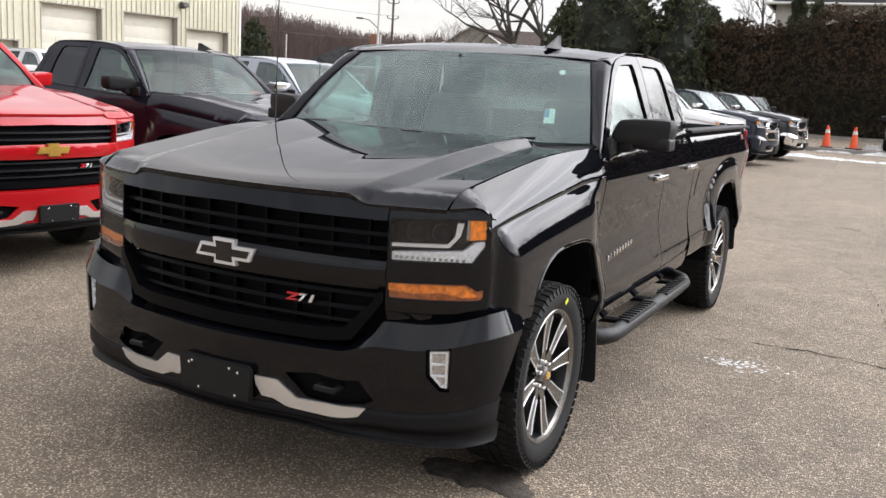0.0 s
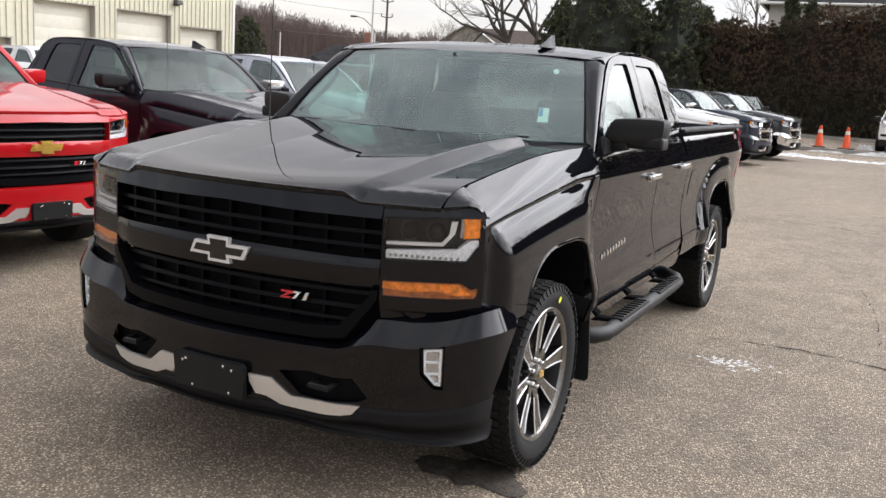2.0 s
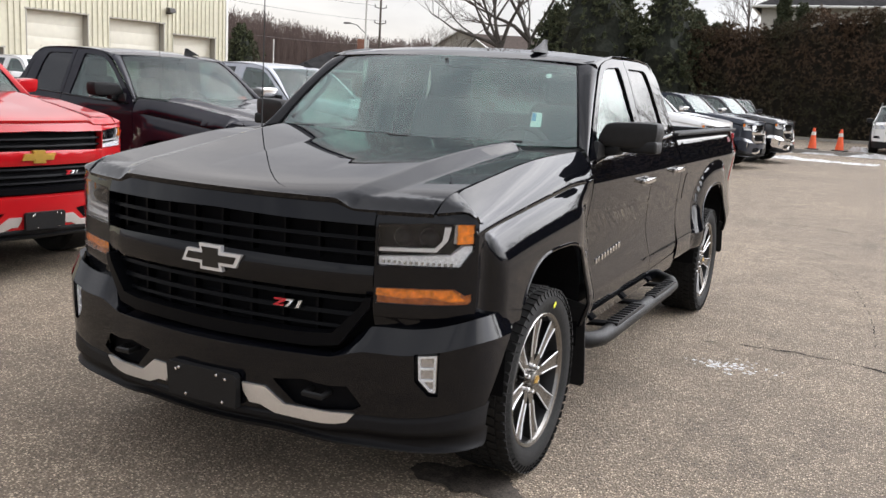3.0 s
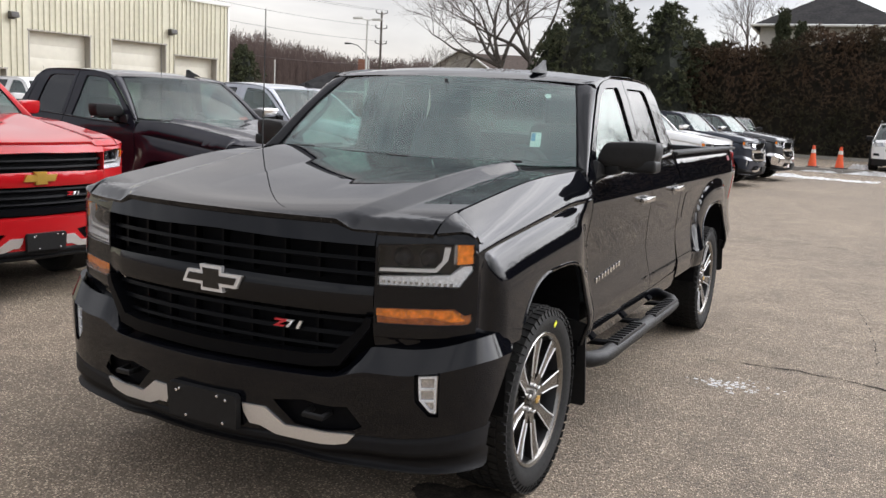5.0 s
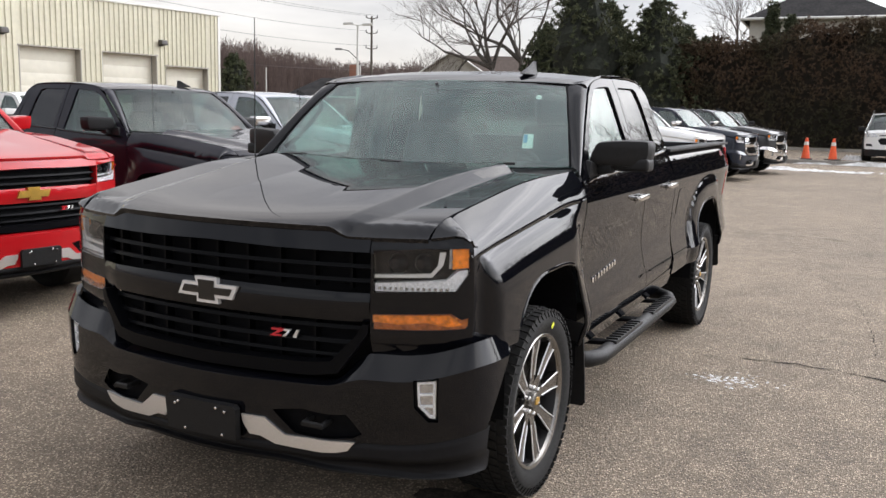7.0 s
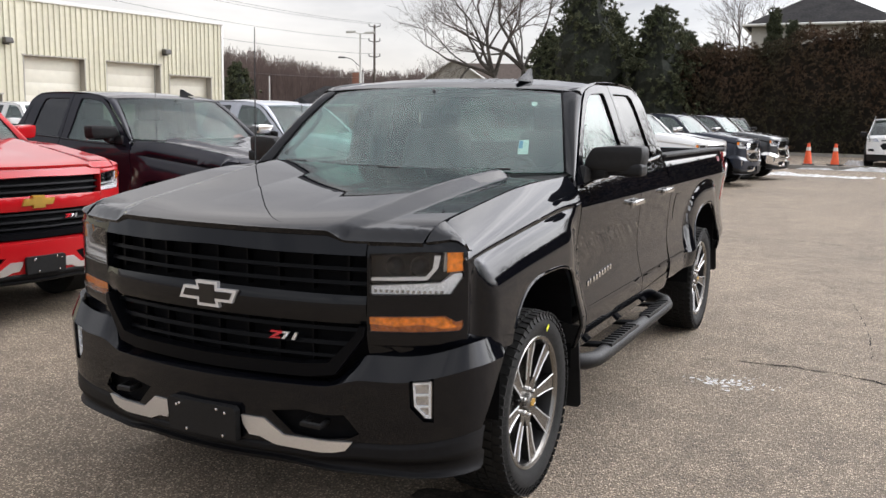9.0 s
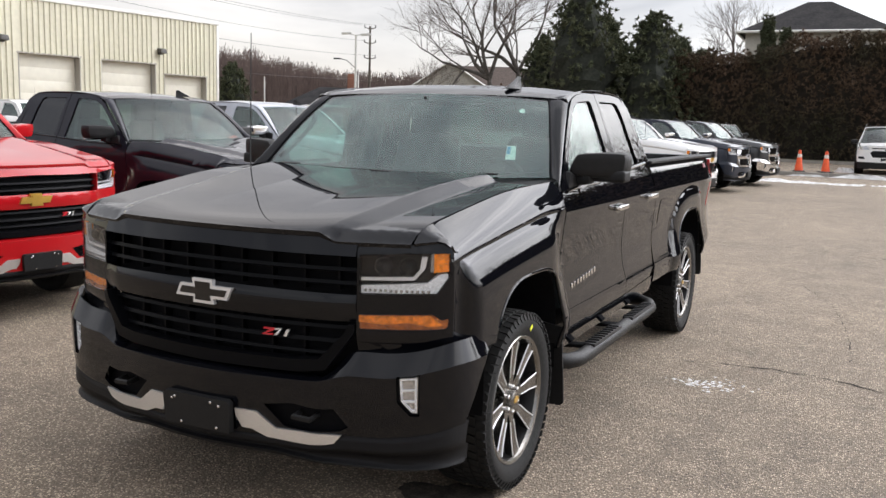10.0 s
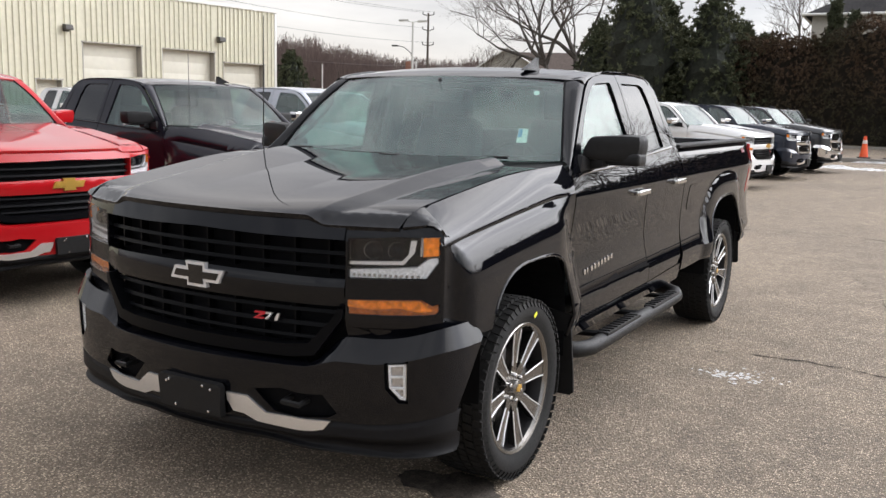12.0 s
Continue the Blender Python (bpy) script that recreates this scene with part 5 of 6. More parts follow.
def ribbon(name, pts, width, mat, label, z=0.003, rng=None):
    """A crack: a thin uneven strip along a wandering line."""
    rng = rng or random.Random(len(name) + int(abs(pts[0][0]) * 100))
    line = []
    for (x0, y0), (x1, y1) in zip(pts, pts[1:]):
        d = math.hypot(x1 - x0, y1 - y0)
        k = max(2, int(d / 0.05))
        for i in range(k):
            t = i / k
            line.append(Vector((lerp(x0, x1, t) + rng.uniform(-1, 1) * 0.012, lerp(y0, y1, t) + rng.uniform(-1, 1) * 0.02, z)))
    verts, faces = [], []
    for i, q in enumerate(line):
        d = (line[min(i + 1, len(line) - 1)] - line[max(i - 1, 0)]).normalized()
        s = Vector((-d.y, d.x, 0)) * width * 0.5 * max(0.06, rng.uniform(-0.5, 1.0))
        verts += [q + s, q - s]
    for i in range(len(line) - 1):
        faces.append([2 * i, 2 * i + 1, 2 * i + 3, 2 * i + 2])
    return tagged(raw(name, verts, faces, mat, None, smooth=False), label, "crack", kind="stuff")


ribbon("asphalt_crack", [(1.20, 2.68), (1.42, 2.75), (1.74, 2.80), (2.09, 2.76), (2.30, 2.69), (2.6, 2.52), (3.2, 2.4)], 0.030, CRACK, "thin dark crack in the worn asphalt")
ribbon("asphalt_crack", [(-0.4, 9.65), (0.58, 9.9), (1.35, 9.92), (2.1, 9.55), (2.6, 9.42), (4.0, 9.1)], 0.05, CRACK, "thin dark crack in the worn asphalt")
ribbon("asphalt_crack", [(1.49, 7.17), (1.69, 6.54), (2.01, 5.66), (2.21, 4.38), (2.28, 3.2)], 0.012, CRACK, "thin dark crack in the worn asphalt")
ribbon("asphalt_crack", [(-1.5, 17.5), (0.74, 17.3), (2.6, 17.9), (5.0, 17.8)], 0.03, CRACK, "thin dark crack in the worn asphalt")


def blot(name, cx, cy, rx, ry, mat, label, seed, z=0.004, height=0.0, category="stain"):
    """An irregular low patch with a ragged edge."""
    rng = random.Random(seed)
    ph = [rng.uniform(0, 6.28) for _ in range(6)]
    rim = []
    for k in range(56):
        t = 2 * math.pi * k / 56
        r = 1 + sum(math.sin((i + 2) * t + ph[i]) * 0.22 / (i * 0.6 + 1) for i in range(6)) + rng.uniform(-0.06, 0.06)
        rim.append((cx + rx * r * math.cos(t), cy + ry * r * math.sin(t)))
    verts = [(x, y, z) for x, y in rim]
    faces = []
    n = len(rim)
    for ring, f in ((1, 0.7), (2, 0.35)):
        for x, y in rim:
            verts.append((cx + (x - cx) * f, cy + (y - cy) * f, z + height * (1 - f) * rng.uniform(0.6, 1.4) + (0.002 if not height else 0)))
        for k in range(n):
            k2 = (k + 1) % n
            faces.append([(ring - 1) * n + k, (ring - 1) * n + k2, ring * n + k2, ring * n + k])
    faces.append([2 * n + k for k in range(n)])
    return tagged(raw(name, verts, faces, mat, None), label, category, kind="stuff")


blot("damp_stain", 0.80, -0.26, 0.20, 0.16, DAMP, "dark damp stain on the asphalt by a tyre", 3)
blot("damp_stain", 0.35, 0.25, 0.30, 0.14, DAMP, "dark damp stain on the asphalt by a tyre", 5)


def crumbs(name, cx, cy, rx, ry, count, size, seed, label):
    """Scattered bits of old snow and salt in one low mesh."""
    rng = random.Random(seed)
    verts, faces = [], []
    for _ in range(count):
        x, y = cx + rng.gauss(0, rx), cy + rng.gauss(0, ry)
        s = size * rng.uniform(0.3, 1.3)
        b = len(verts)
        for k in range(5):
            t = 6.283 * k / 5 + rng.uniform(-0.4, 0.4)
            verts.append((x + s * math.cos(t) * rng.uniform(0.6, 1.4), y + s * math.sin(t) * rng.uniform(0.5, 1.1), 0.001))
        verts.append((x, y, s * 0.35))
        faces += [[b + k, b + (k + 1) % 5, b + 5] for k in range(5)]
    return tagged(raw(name, verts, faces, SNOW, None, smooth=False), label, "snow", kind="stuff")


crumbs("snow_crumbs", 1.42, 2.17, 0.08, 0.06, 75, 0.014, 1, "crumbs of white snow on the asphalt")
crumbs("snow_crumbs", 1.60, 2.25, 0.10, 0.08, 22, 0.011, 2, "crumbs of white snow on the asphalt")
crumbs("snow_crumbs", 0.2, 27.6, 1.2, 0.25, 160, 0.10, 4, "line of leftover snow lumps on the asphalt")
crumbs("snow_crumbs", -1.1, 27.9, 0.5, 0.25, 60, 0.12, 8, "line of leftover snow lumps on the asphalt")
for k, (cx, cy, rx, ry, h) in enumerate(((-1.0, 28.0, 0.55, 0.18, 0.10), (0.1, 27.6, 0.5, 0.10, 0.05), (1.2, 27.1, 0.35, 0.06, 0.04), (-0.2, 32.3, 0.9, 0.16, 0.16), (0.95, 33.6, 0.6, 0.4, 0.40), (1.6, 32.2, 1.2, 0.2, 0.18), (3.4, 32.2, 1.6, 0.2, 0.18), (-1.9, 32.3, 0.7, 0.16, 0.14))):
    blot("snow_patch", cx, cy, rx, ry, SNOW, "low ragged patch of old snow", 20 + k, z=0.002, height=h, category="snow")

kerb = thing("kerb", "pale concrete kerb along the hedge", "kerb", kind="structure")
for k in range(14):
    block("kerbstone", (3.0, 0.18, 0.30), (-16.5 + 3.01 * k, 43.0 - 0.10 * k, 0.14), CONCRETE, kerb, 0.02, turn=(0, 0, -2))
for k in range(12):
    block("kerbstone", (2.0, 0.16, 0.32), (-2.6 + 2.01 * k, 32.28, -0.005), CONCRETE, kerb, 0.025)
tagged(raw("upper_lot", [(-3.6, 32.3, 0.15), (60, 32.3, 0.15), (60, 50, 0.15), (-3.6, 50, 0.15), (-3.6, 32.3, -0.1), (-3.6, 50, -0.1)], [[0, 1, 2, 3], [4, 0, 3, 5]], ASPHALT, None, smooth=False), "raised asphalt strip behind a kerb", "pavement", kind="structure")
tagged(raw("verge", [(-60, 45.2, 0.26), (60, 41.1, 0.26), (60, 95, 0.26), (-60, 95, 0.26), (-60, 45.2, -0.1), (60, 41.1, -0.1)], [[0, 1, 2, 3], [4, 5, 1, 0]], SOIL, None, smooth=False), "strip of dead grass and soil behind the kerb", "verge", kind="structure")


# ---- workshop building ----
SIDING = material("cream_metal_siding", (0.62, 0.59, 0.46), rough=0.45, grain=0.05, grain_scale=4, colour_b=(0.58, 0.55, 0.43), mix_scale=0.5)
DOOR_PAINT = material("cream_door_paint", (0.68, 0.65, 0.55), rough=0.5, grain=0.04, grain_scale=3)
JAMB = material("door_jamb_grey", (0.34, 0.32, 0.28), rough=0.6, grain=0.08)
FLASH = material("white_flashing", (0.68, 0.67, 0.63), rough=0.4, grain=0.04)
DARK_METAL = material("dark_fixture", (0.05, 0.045, 0.04), rough=0.5, grain=0.1)


def workshop():
    b = thing("workshop_building", "cream ribbed-metal workshop with overhead doors", "building", m=pose(-33.37, 38.44, 0, 0, 0, -6.1))
    top = 6.84
    doors = [(-3.9, -0.8, 3.78), (-7.95, -4.45, 4.28), (-12.5, -9.15, 4.30), (-14.95, -13.6, 2.45), (-27.0, -23.6, 4.30)]

    def ribbed(y0, y1, z0, z1):
        verts, faces = [], []
        y = y0
        prof = []
        while y < y1 - 1e-6:
            for dy, x in ((0.0, 0.0), (0.20, 0.0), (0.222, 0.06), (0.278, 0.06), (0.30, 0.0)):
                if y + dy <= y1 + 1e-6:
                    prof.append((x, y + dy))
            y += 0.30
        if prof[-1][1] < y1:
            prof.append((0.0, y1))
        for x, yy in prof:
            verts += [(x, yy, z0), (x, yy, z1)]
        for k in range(len(prof) - 1):
            faces.append([2 * k, 2 * k + 2, 2 * k + 3, 2 * k + 1])
        n = len(verts)
        verts += [(-0.2, y0, z0), (-0.2, y0, z1), (-0.2, y1, z0), (-0.2, y1, z1)]
        faces += [[n, n + 1, n + 3, n + 2]]
        raw("siding", verts, faces, SIDING, b, smooth=False)

    prev = 0.0
    for y0, y1, h in doors:
        ribbed(y1, prev, 0.0, top)
        ribbed(y0, y1, h, top)
        prev = y0
        d = new("overhead_door")
        d.parent = b
        tagged(d, "closed cream sectional overhead door")
        count = 7
        for k in range(count):
            block("door_panel", (0.05, y1 - y0 - 0.02, h / count - 0.003), (-0.42, (y0 + y1) / 2, h * (k + 0.5) / count), DOOR_PAINT, d, 0.002)
        for yy in (y0 + 0.02, y1 - 0.02):
            block("jamb", (0.44, 0.05, h), (-0.20, yy, h / 2), JAMB, d, 0.004)
        block("lintel", (0.46, y1 - y0 + 0.1, 0.07), (-0.19, (y0 + y1) / 2, h + 0.02), JAMB, d, 0.004)
    ribbed(-46.0, prev, 0.0, top)
    block("corner_trim", (0.16, 0.16, top), (-0.03, 0.04, top / 2), FLASH, b, 0.01)
    block("eave_flashing", (0.20, 46.2, 0.16), (0.0, -23.0, top + 0.04), FLASH, b, 0.02)
    block("end_wall", (22.0, 0.2, top), (-11.1, -0.05, top / 2), SIDING, b, 0)
    raw("roof", [(0.05, 0.1, top), (0.05, -46, top), (-11, -46, top + 0.9), (-11, 0.1, top + 0.9), (-22, 0.1, top), (-22, -46, top)], [[0, 3, 2, 1], [3, 4, 5, 2]], FLASH, b, smooth=False)
    for yy, z in ((-4.2, 4.98), (-13.35, 4.88), (-22.0, 4.9)):
        lamp = new("wall_lamp")
        lamp.parent = b
        tagged(lamp, "dark wall-mounted flood lamp")
        block("back_plate", (0.08, 0.30, 0.34), (0.08, yy, z), DARK_METAL, lamp, 0.01)
        block("hood", (0.34, 0.44, 0.26), (0.26, yy, z + 0.02), DARK_METAL, lamp, 0.06, taper=(0.7, 0.9))
    return b


workshop()


# ---- planting ----
def leaf_mat(name, a, b, rough=0.8, drift=None, patch=0.35):
    """Leaves that differ one from the next; with drift, whole patches lean to another colour."""
    m = material(name, a, rough=rough, spec=0.2)
    n, l = m.node_tree.nodes, m.node_tree.links
    g = n.new("ShaderNodeNewGeometry")
    r = n.new("ShaderNodeValToRGB")
    r.color_ramp.elements[0].color, r.color_ramp.elements[1].color = (*a, 1), (*b, 1)
    l.new(g.outputs["Random Per Island"], r.inputs["Fac"])
    out = r.outputs["Color"]
    if drift:
        co = n.new("ShaderNodeTexCoord")
        no = n.new("ShaderNodeTexNoise")
        no.inputs["Scale"].default_value, no.inputs["Detail"].default_value = patch, 3.0
        l.new(co.outputs["Object"], no.inputs["Vector"])
        mr = n.new("ShaderNodeMapRange")
        mr.inputs["From Min"].default_value, mr.inputs["From Max"].default_value = 0.40, 0.62
        l.new(no.outputs["Fac"], mr.inputs["Value"])
        mx = n.new("ShaderNodeMix")
        mx.data_type, mx.blend_type = "RGBA", "MULTIPLY"
        l.new(mr.outputs["Result"], mx.inputs["Factor"])
        l.new(out, mx.inputs["A"])
        mx.inputs["B"].default_value = (*drift, 1)
        out = mx.outputs["Result"]
    l.new(out, n["Principled BSDF"].inputs["Base Color"])
    return m


PINE = leaf_mat("pine_needles", (0.046, 0.052, 0.032), (0.128, 0.136, 0.078), drift=(0.74, 0.80, 0.76), patch=0.7)
CEDAR = leaf_mat("cedar_foliage", (0.052, 0.036, 0.026), (0.150, 0.098, 0.062), drift=(0.50, 0.70, 0.62))
# dark brown that paints the shade deep inside the hedge
HEDGE_SHADE = material("hedge_inner_shade", (0.022, 0.018, 0.013), rough=0.95, grain=0.4, grain_scale=5)
# dark green with the shade between pine needles put into the colour
PINE_SHADE = material("pine_inner_shade", (0.020, 0.023, 0.016), rough=0.95, grain=0.5, grain_scale=6)
RUSSET = leaf_mat("russet_leaves", (0.06, 0.025, 0.012), (0.14, 0.07, 0.03))
BARK = material("grey_bark", (0.058, 0.049, 0.042), rough=0.9, grain=0.35, grain_scale=8, colour_b=(0.09, 0.08, 0.07), mix_scale=2)
TWIG = leaf_mat("bare_twigs", (0.085, 0.065, 0.055), (0.15, 0.125, 0.11))
WOODS = leaf_mat("bare_woods", (0.105, 0.078, 0.070), (0.200, 0.152, 0.138))


def sprays(rng, centres, size, blades, verts, faces, flat=0.0, wide=0.30):
    """Small bent leaf sprays round the given centres."""
    for c in centres:
        for _ in range(blades):
            d = Vector((rng.gauss(0, 1), rng.gauss(0, 1), rng.gauss(0, 1) * (1 - flat))).normalized()
            a = d.cross(Vector((rng.gauss(0, 1), rng.gauss(0, 1), rng.gauss(0, 1)))).normalized()
            s = size * rng.uniform(0.5, 1.3)
            b = len(verts)
            verts += [c - d * s * 0.3, c + a * s * wide + d * s * 0.2, c + d * s, c - a * s * wide + d * s * 0.25]
            faces.append([b, b + 1, b + 2, b + 3])


def pine(at, height, width, seed):
    rng = random.Random(seed)
    t = thing("pine_tree", "dark green bushy pine tree", "tree", "pines by the hedge", m=pose(*at))
    tube("trunk", [(0, 0, 0), (0.05, 0.03, height * 0.5), (0, 0, height * 0.96)], [0.16, 0.10, 0.02], BARK, t, sides=8)
    verts, faces = [], []
    tips = []
    count = int(height * 46)
    lobes = [(rng.uniform(0, 6.283), rng.uniform(0.2, 0.95), rng.uniform(0.7, 1.15)) for _ in range(14)]
    for k in range(count):
        z = height * (0.05 + 0.95 * (k + rng.random()) / count)
        f = 1 - z / height
        az = rng.uniform(0, 6.283)
        lobe = max(0.70, max(w * math.exp(-(((az - a + math.pi) % 6.283 - math.pi) / 0.8) ** 2 - ((z / height - h) / 0.13) ** 2) for a, h, w in lobes))
        reach = width * 0.5 * min(1.0, f * 2.4) ** 0.62 * lobe * rng.uniform(0.75, 1.05) + 0.12
        end = Vector((reach * math.cos(az), reach * math.sin(az), z + 0.12 * reach + rng.uniform(-0.1, 0.25)))
        tips.append((Vector((0, 0, z)), end))
    centres = []
    for base, end in tips:
        for q in np.linspace(0.35, 1.0, 5):
            centres.append(base.lerp(end, float(q)) + Vector((rng.gauss(0, 0.13), rng.gauss(0, 0.13), rng.gauss(0, 0.12))))
    sprays(rng, centres, 0.19, 20, verts, faces, wide=0.20)
    raw("crown", verts, faces, PINE, t, "dense dark green needles", smooth=False)
    # added dark shell inside the crown, painting the shade seen through gaps
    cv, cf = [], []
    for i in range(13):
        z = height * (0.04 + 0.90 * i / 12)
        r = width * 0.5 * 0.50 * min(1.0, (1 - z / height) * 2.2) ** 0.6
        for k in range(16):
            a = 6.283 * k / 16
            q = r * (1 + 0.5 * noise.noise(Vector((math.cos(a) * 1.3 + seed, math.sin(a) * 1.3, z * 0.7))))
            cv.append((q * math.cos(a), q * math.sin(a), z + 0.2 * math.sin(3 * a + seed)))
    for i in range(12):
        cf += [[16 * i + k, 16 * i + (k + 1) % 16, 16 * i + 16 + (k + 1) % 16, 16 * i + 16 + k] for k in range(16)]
    raw("inner_crown", cv, cf, PINE_SHADE, t, smooth=False)
    bv, bf = [], []
    for base, end in tips[::4]:
        d = (end - base)
        side = Vector((-d.y, d.x, 0)).normalized() * 0.02
        b = len(bv)
        bv += [base + side, base - side, end, base + Vector((0, 0, 0.03)), ]
        bf += [[b, b + 2, b + 3], [b + 1, b + 3, b + 2]]
    raw("limbs", bv, bf, BARK, t, smooth=False)
    return t


def hedge(x0, x1, y0, y1, height, depth, seed):
    rng = random.Random(seed)
    h = thing("cedar_hedge", "tall dense brown-green cedar hedge", "hedge", m=pose(x0, y0, 0.2))
    length = math.hypot(x1 - x0, y1 - y0)
    d = Vector((x1 - x0, y1 - y0, 0)).normalized()
    nrm = Vector((d.y, -d.x, 0))
    verts, faces, cs = [], [], []
    rise = lambda u: 0.75 * smooth((u - 4.5) / 3.0)
    for k in range(int(length * height * 48)):
        u, z = rng.uniform(0, length), height * rng.random() ** 0.9
        wob = 0.55 * noise.noise(Vector((u * 0.75, z * 0.22, 3.1))) + 0.30 * noise.noise(Vector((u * 1.7, z * 0.8, 7.0)))
        topw = 0.45 * noise.noise(Vector((u * 0.8, 0, 1.0))) + rise(u)
        z *= 1 + rise(u) / height
        if z > height - 0.3 + topw:
            z = height - 0.3 + topw
        out = depth * 0.5 + wob - 0.35 * max(0.0, z / height - 0.75) + rng.uniform(-0.25, 0.12)
        cs.append(d * u + nrm * out + Vector((0, 0, 0.1 + z)))
    for k in range(int(length * 110)):
        u = rng.uniform(0, length)
        topw = 0.45 * noise.noise(Vector((u * 0.8, 0, 1.0))) + 0.25 * rng.random() ** 2 + rise(u)
        cs.append(d * u + nrm * rng.uniform(-depth * 0.4, depth * 0.4) + Vector((0, 0, height + topw - rng.uniform(0.0, 0.8))))
    sprays(rng, cs, 0.15, 13, verts, faces, wide=0.15)
    raw("foliage", verts, faces, CEDAR, h, "brown-green cedar sprays", smooth=False)
    # solid block behind the sprays, coloured dark as the hedge's inner shade
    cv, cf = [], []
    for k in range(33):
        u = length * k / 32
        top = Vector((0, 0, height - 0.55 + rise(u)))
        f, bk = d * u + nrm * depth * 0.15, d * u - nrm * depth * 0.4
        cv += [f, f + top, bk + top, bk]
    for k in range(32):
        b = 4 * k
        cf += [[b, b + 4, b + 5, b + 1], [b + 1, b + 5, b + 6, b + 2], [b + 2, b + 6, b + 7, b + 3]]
    raw("core", cv, cf, HEDGE_SHADE, h, smooth=False)
    return h


def bare_tree(at, height, seed, lean=(0, 0), spread=0.55, stems=3, label="bare leafless deciduous tree", name="bare_tree", fine=7, group="", droop=0.0):
    rng = random.Random(seed)
    t = thing(name, label, "tree", group, m=pose(*at))
    tv, tf, wv, wf = [], [], [], []

    def limb(a, b, ra, rb, v, f, sides):
        d = (b - a).normalized()
        x = d.cross(Vector((0.3, 0.2, 0.93))).normalized()
        y = d.cross(x)
        k0 = len(v)
        for p, r in ((a, ra), (b, rb)):
            for k in range(sides):
                q = 6.283 * k / sides
                v.append(p + (x * math.cos(q) + y * math.sin(q)) * r)
        for k in range(sides):
            f.append([k0 + k, k0 + (k + 1) % sides, k0 + sides + (k + 1) % sides, k0 + sides + k])

    def grow(p, d, length, r, depth):
        pts = [p]
        q, dd = p.copy(), d.copy()
        segs = 4 if depth < 3 else 2
        for i in range(segs):
            dd = (dd + Vector((rng.gauss(0, 0.14), rng.gauss(0, 0.14), rng.gauss(0.03 - droop * 0.05 * depth, 0.10)))).normalized()
            q = q + dd * length / segs
            pts.append(q.copy())
        for i in range(segs):
            ra, rb = r * (1 - 0.45 * i / segs), r * (1 - 0.45 * (i + 1) / segs)
            if depth < 3:
                limb(pts[i], pts[i + 1], ra, rb, tv, tf, 7 if depth < 2 else 5)
            else:
                limb(pts[i], pts[i + 1], ra, rb, wv, wf, 3)
        if depth >= 6 or length < 0.22:
            return
        kids = rng.choice((2, 3, 3)) if depth else stems
        kids = kids + 1 if 2 <= depth <= 4 else kids
        for k in range(kids):
            at_i = segs if k == 0 else rng.randint(max(1, segs - 2), segs)
            ax = Vector((rng.gauss(0, 1), rng.gauss(0, 1), rng.gauss(0, 0.5))).normalized()
            nd = (dd + ax * spread * rng.uniform(0.6, 1.3)).normalized()
            grow(pts[at_i], nd, length * rng.uniform(0.58, 0.80), r * 0.55 * rng.uniform(0.75, 1.05), depth + 1)

    grow(Vector((0, 0, 0)), Vector((lean[0], lean[1], 1)).normalized(), height * 0.30, height * 0.017, 0)
    raw("trunk", tv, tf, BARK, t)
    raw("crown", wv, wf, TWIG, t, "fine bare twigs", smooth=False)
    return t


def ahead(az, dist, z=0.0):
    """A place by its bearing to the left of the truck's axis, seen from where the visitor stands."""
    return (2.3 - dist * math.sin(radians(az)), -3.55 + dist * math.cos(radians(az)), z)


for az, dist, h, w, seed in ((17.9, 50, 9.2, 6.4, 11), (20.2, 53, 6.4, 4.2, 17), (16.4, 53, 7.6, 4.8, 18), (13.6, 50, 7.4, 5.8, 12), (15.4, 54, 5.9, 4.2, 14), (11.9, 53, 6.3, 3.8, 13), (10.6, 54, 5.8, 3.2, 19), (39.4, 75, 5.6, 3.6, 15), (7.0, 66, 9.0, 1.4, 16), (6.0, 68, 8.4, 1.2, 20)):
    pine(ahead(az, dist), h, w, seed)
hedge(-9.0, 31.0, 46.2, 42.1, 5.35, 2.0, 5)

bare_tree(ahead(22.8, 56), 15.5, 21, lean=(-0.38, 0.1), stems=5, spread=0.72)
bare_tree(ahead(21.6, 60), 16.5, 22, lean=(-0.12, 0), stems=4, spread=0.55)
bare_tree(ahead(28.4, 82), 9.0, 23, stems=5, spread=0.6)
bare_tree(ahead(26.6, 84), 8.0, 24, stems=5, spread=0.6)
bare_tree(ahead(33.2, 140), 10.5, 25, stems=5, spread=0.5)
bare_tree(ahead(9.3, 80), 17.5, 26, stems=4, spread=0.5)
# trees beyond the hedge, seen mirrored in the paint and glass
for az, dist, h, seed in ((-11, 54, 14.5, 27), (-15, 58, 17.0, 28), (-19, 55, 15.0, 29), (-24, 52, 15.0, 30), (-30, 50, 13.0, 33), (-40, 56, 11.0, 34)):
    bare_tree((1.0 - dist * math.sin(radians(az)), dist * math.cos(radians(az)), 0), h, seed, stems=4, spread=0.6)


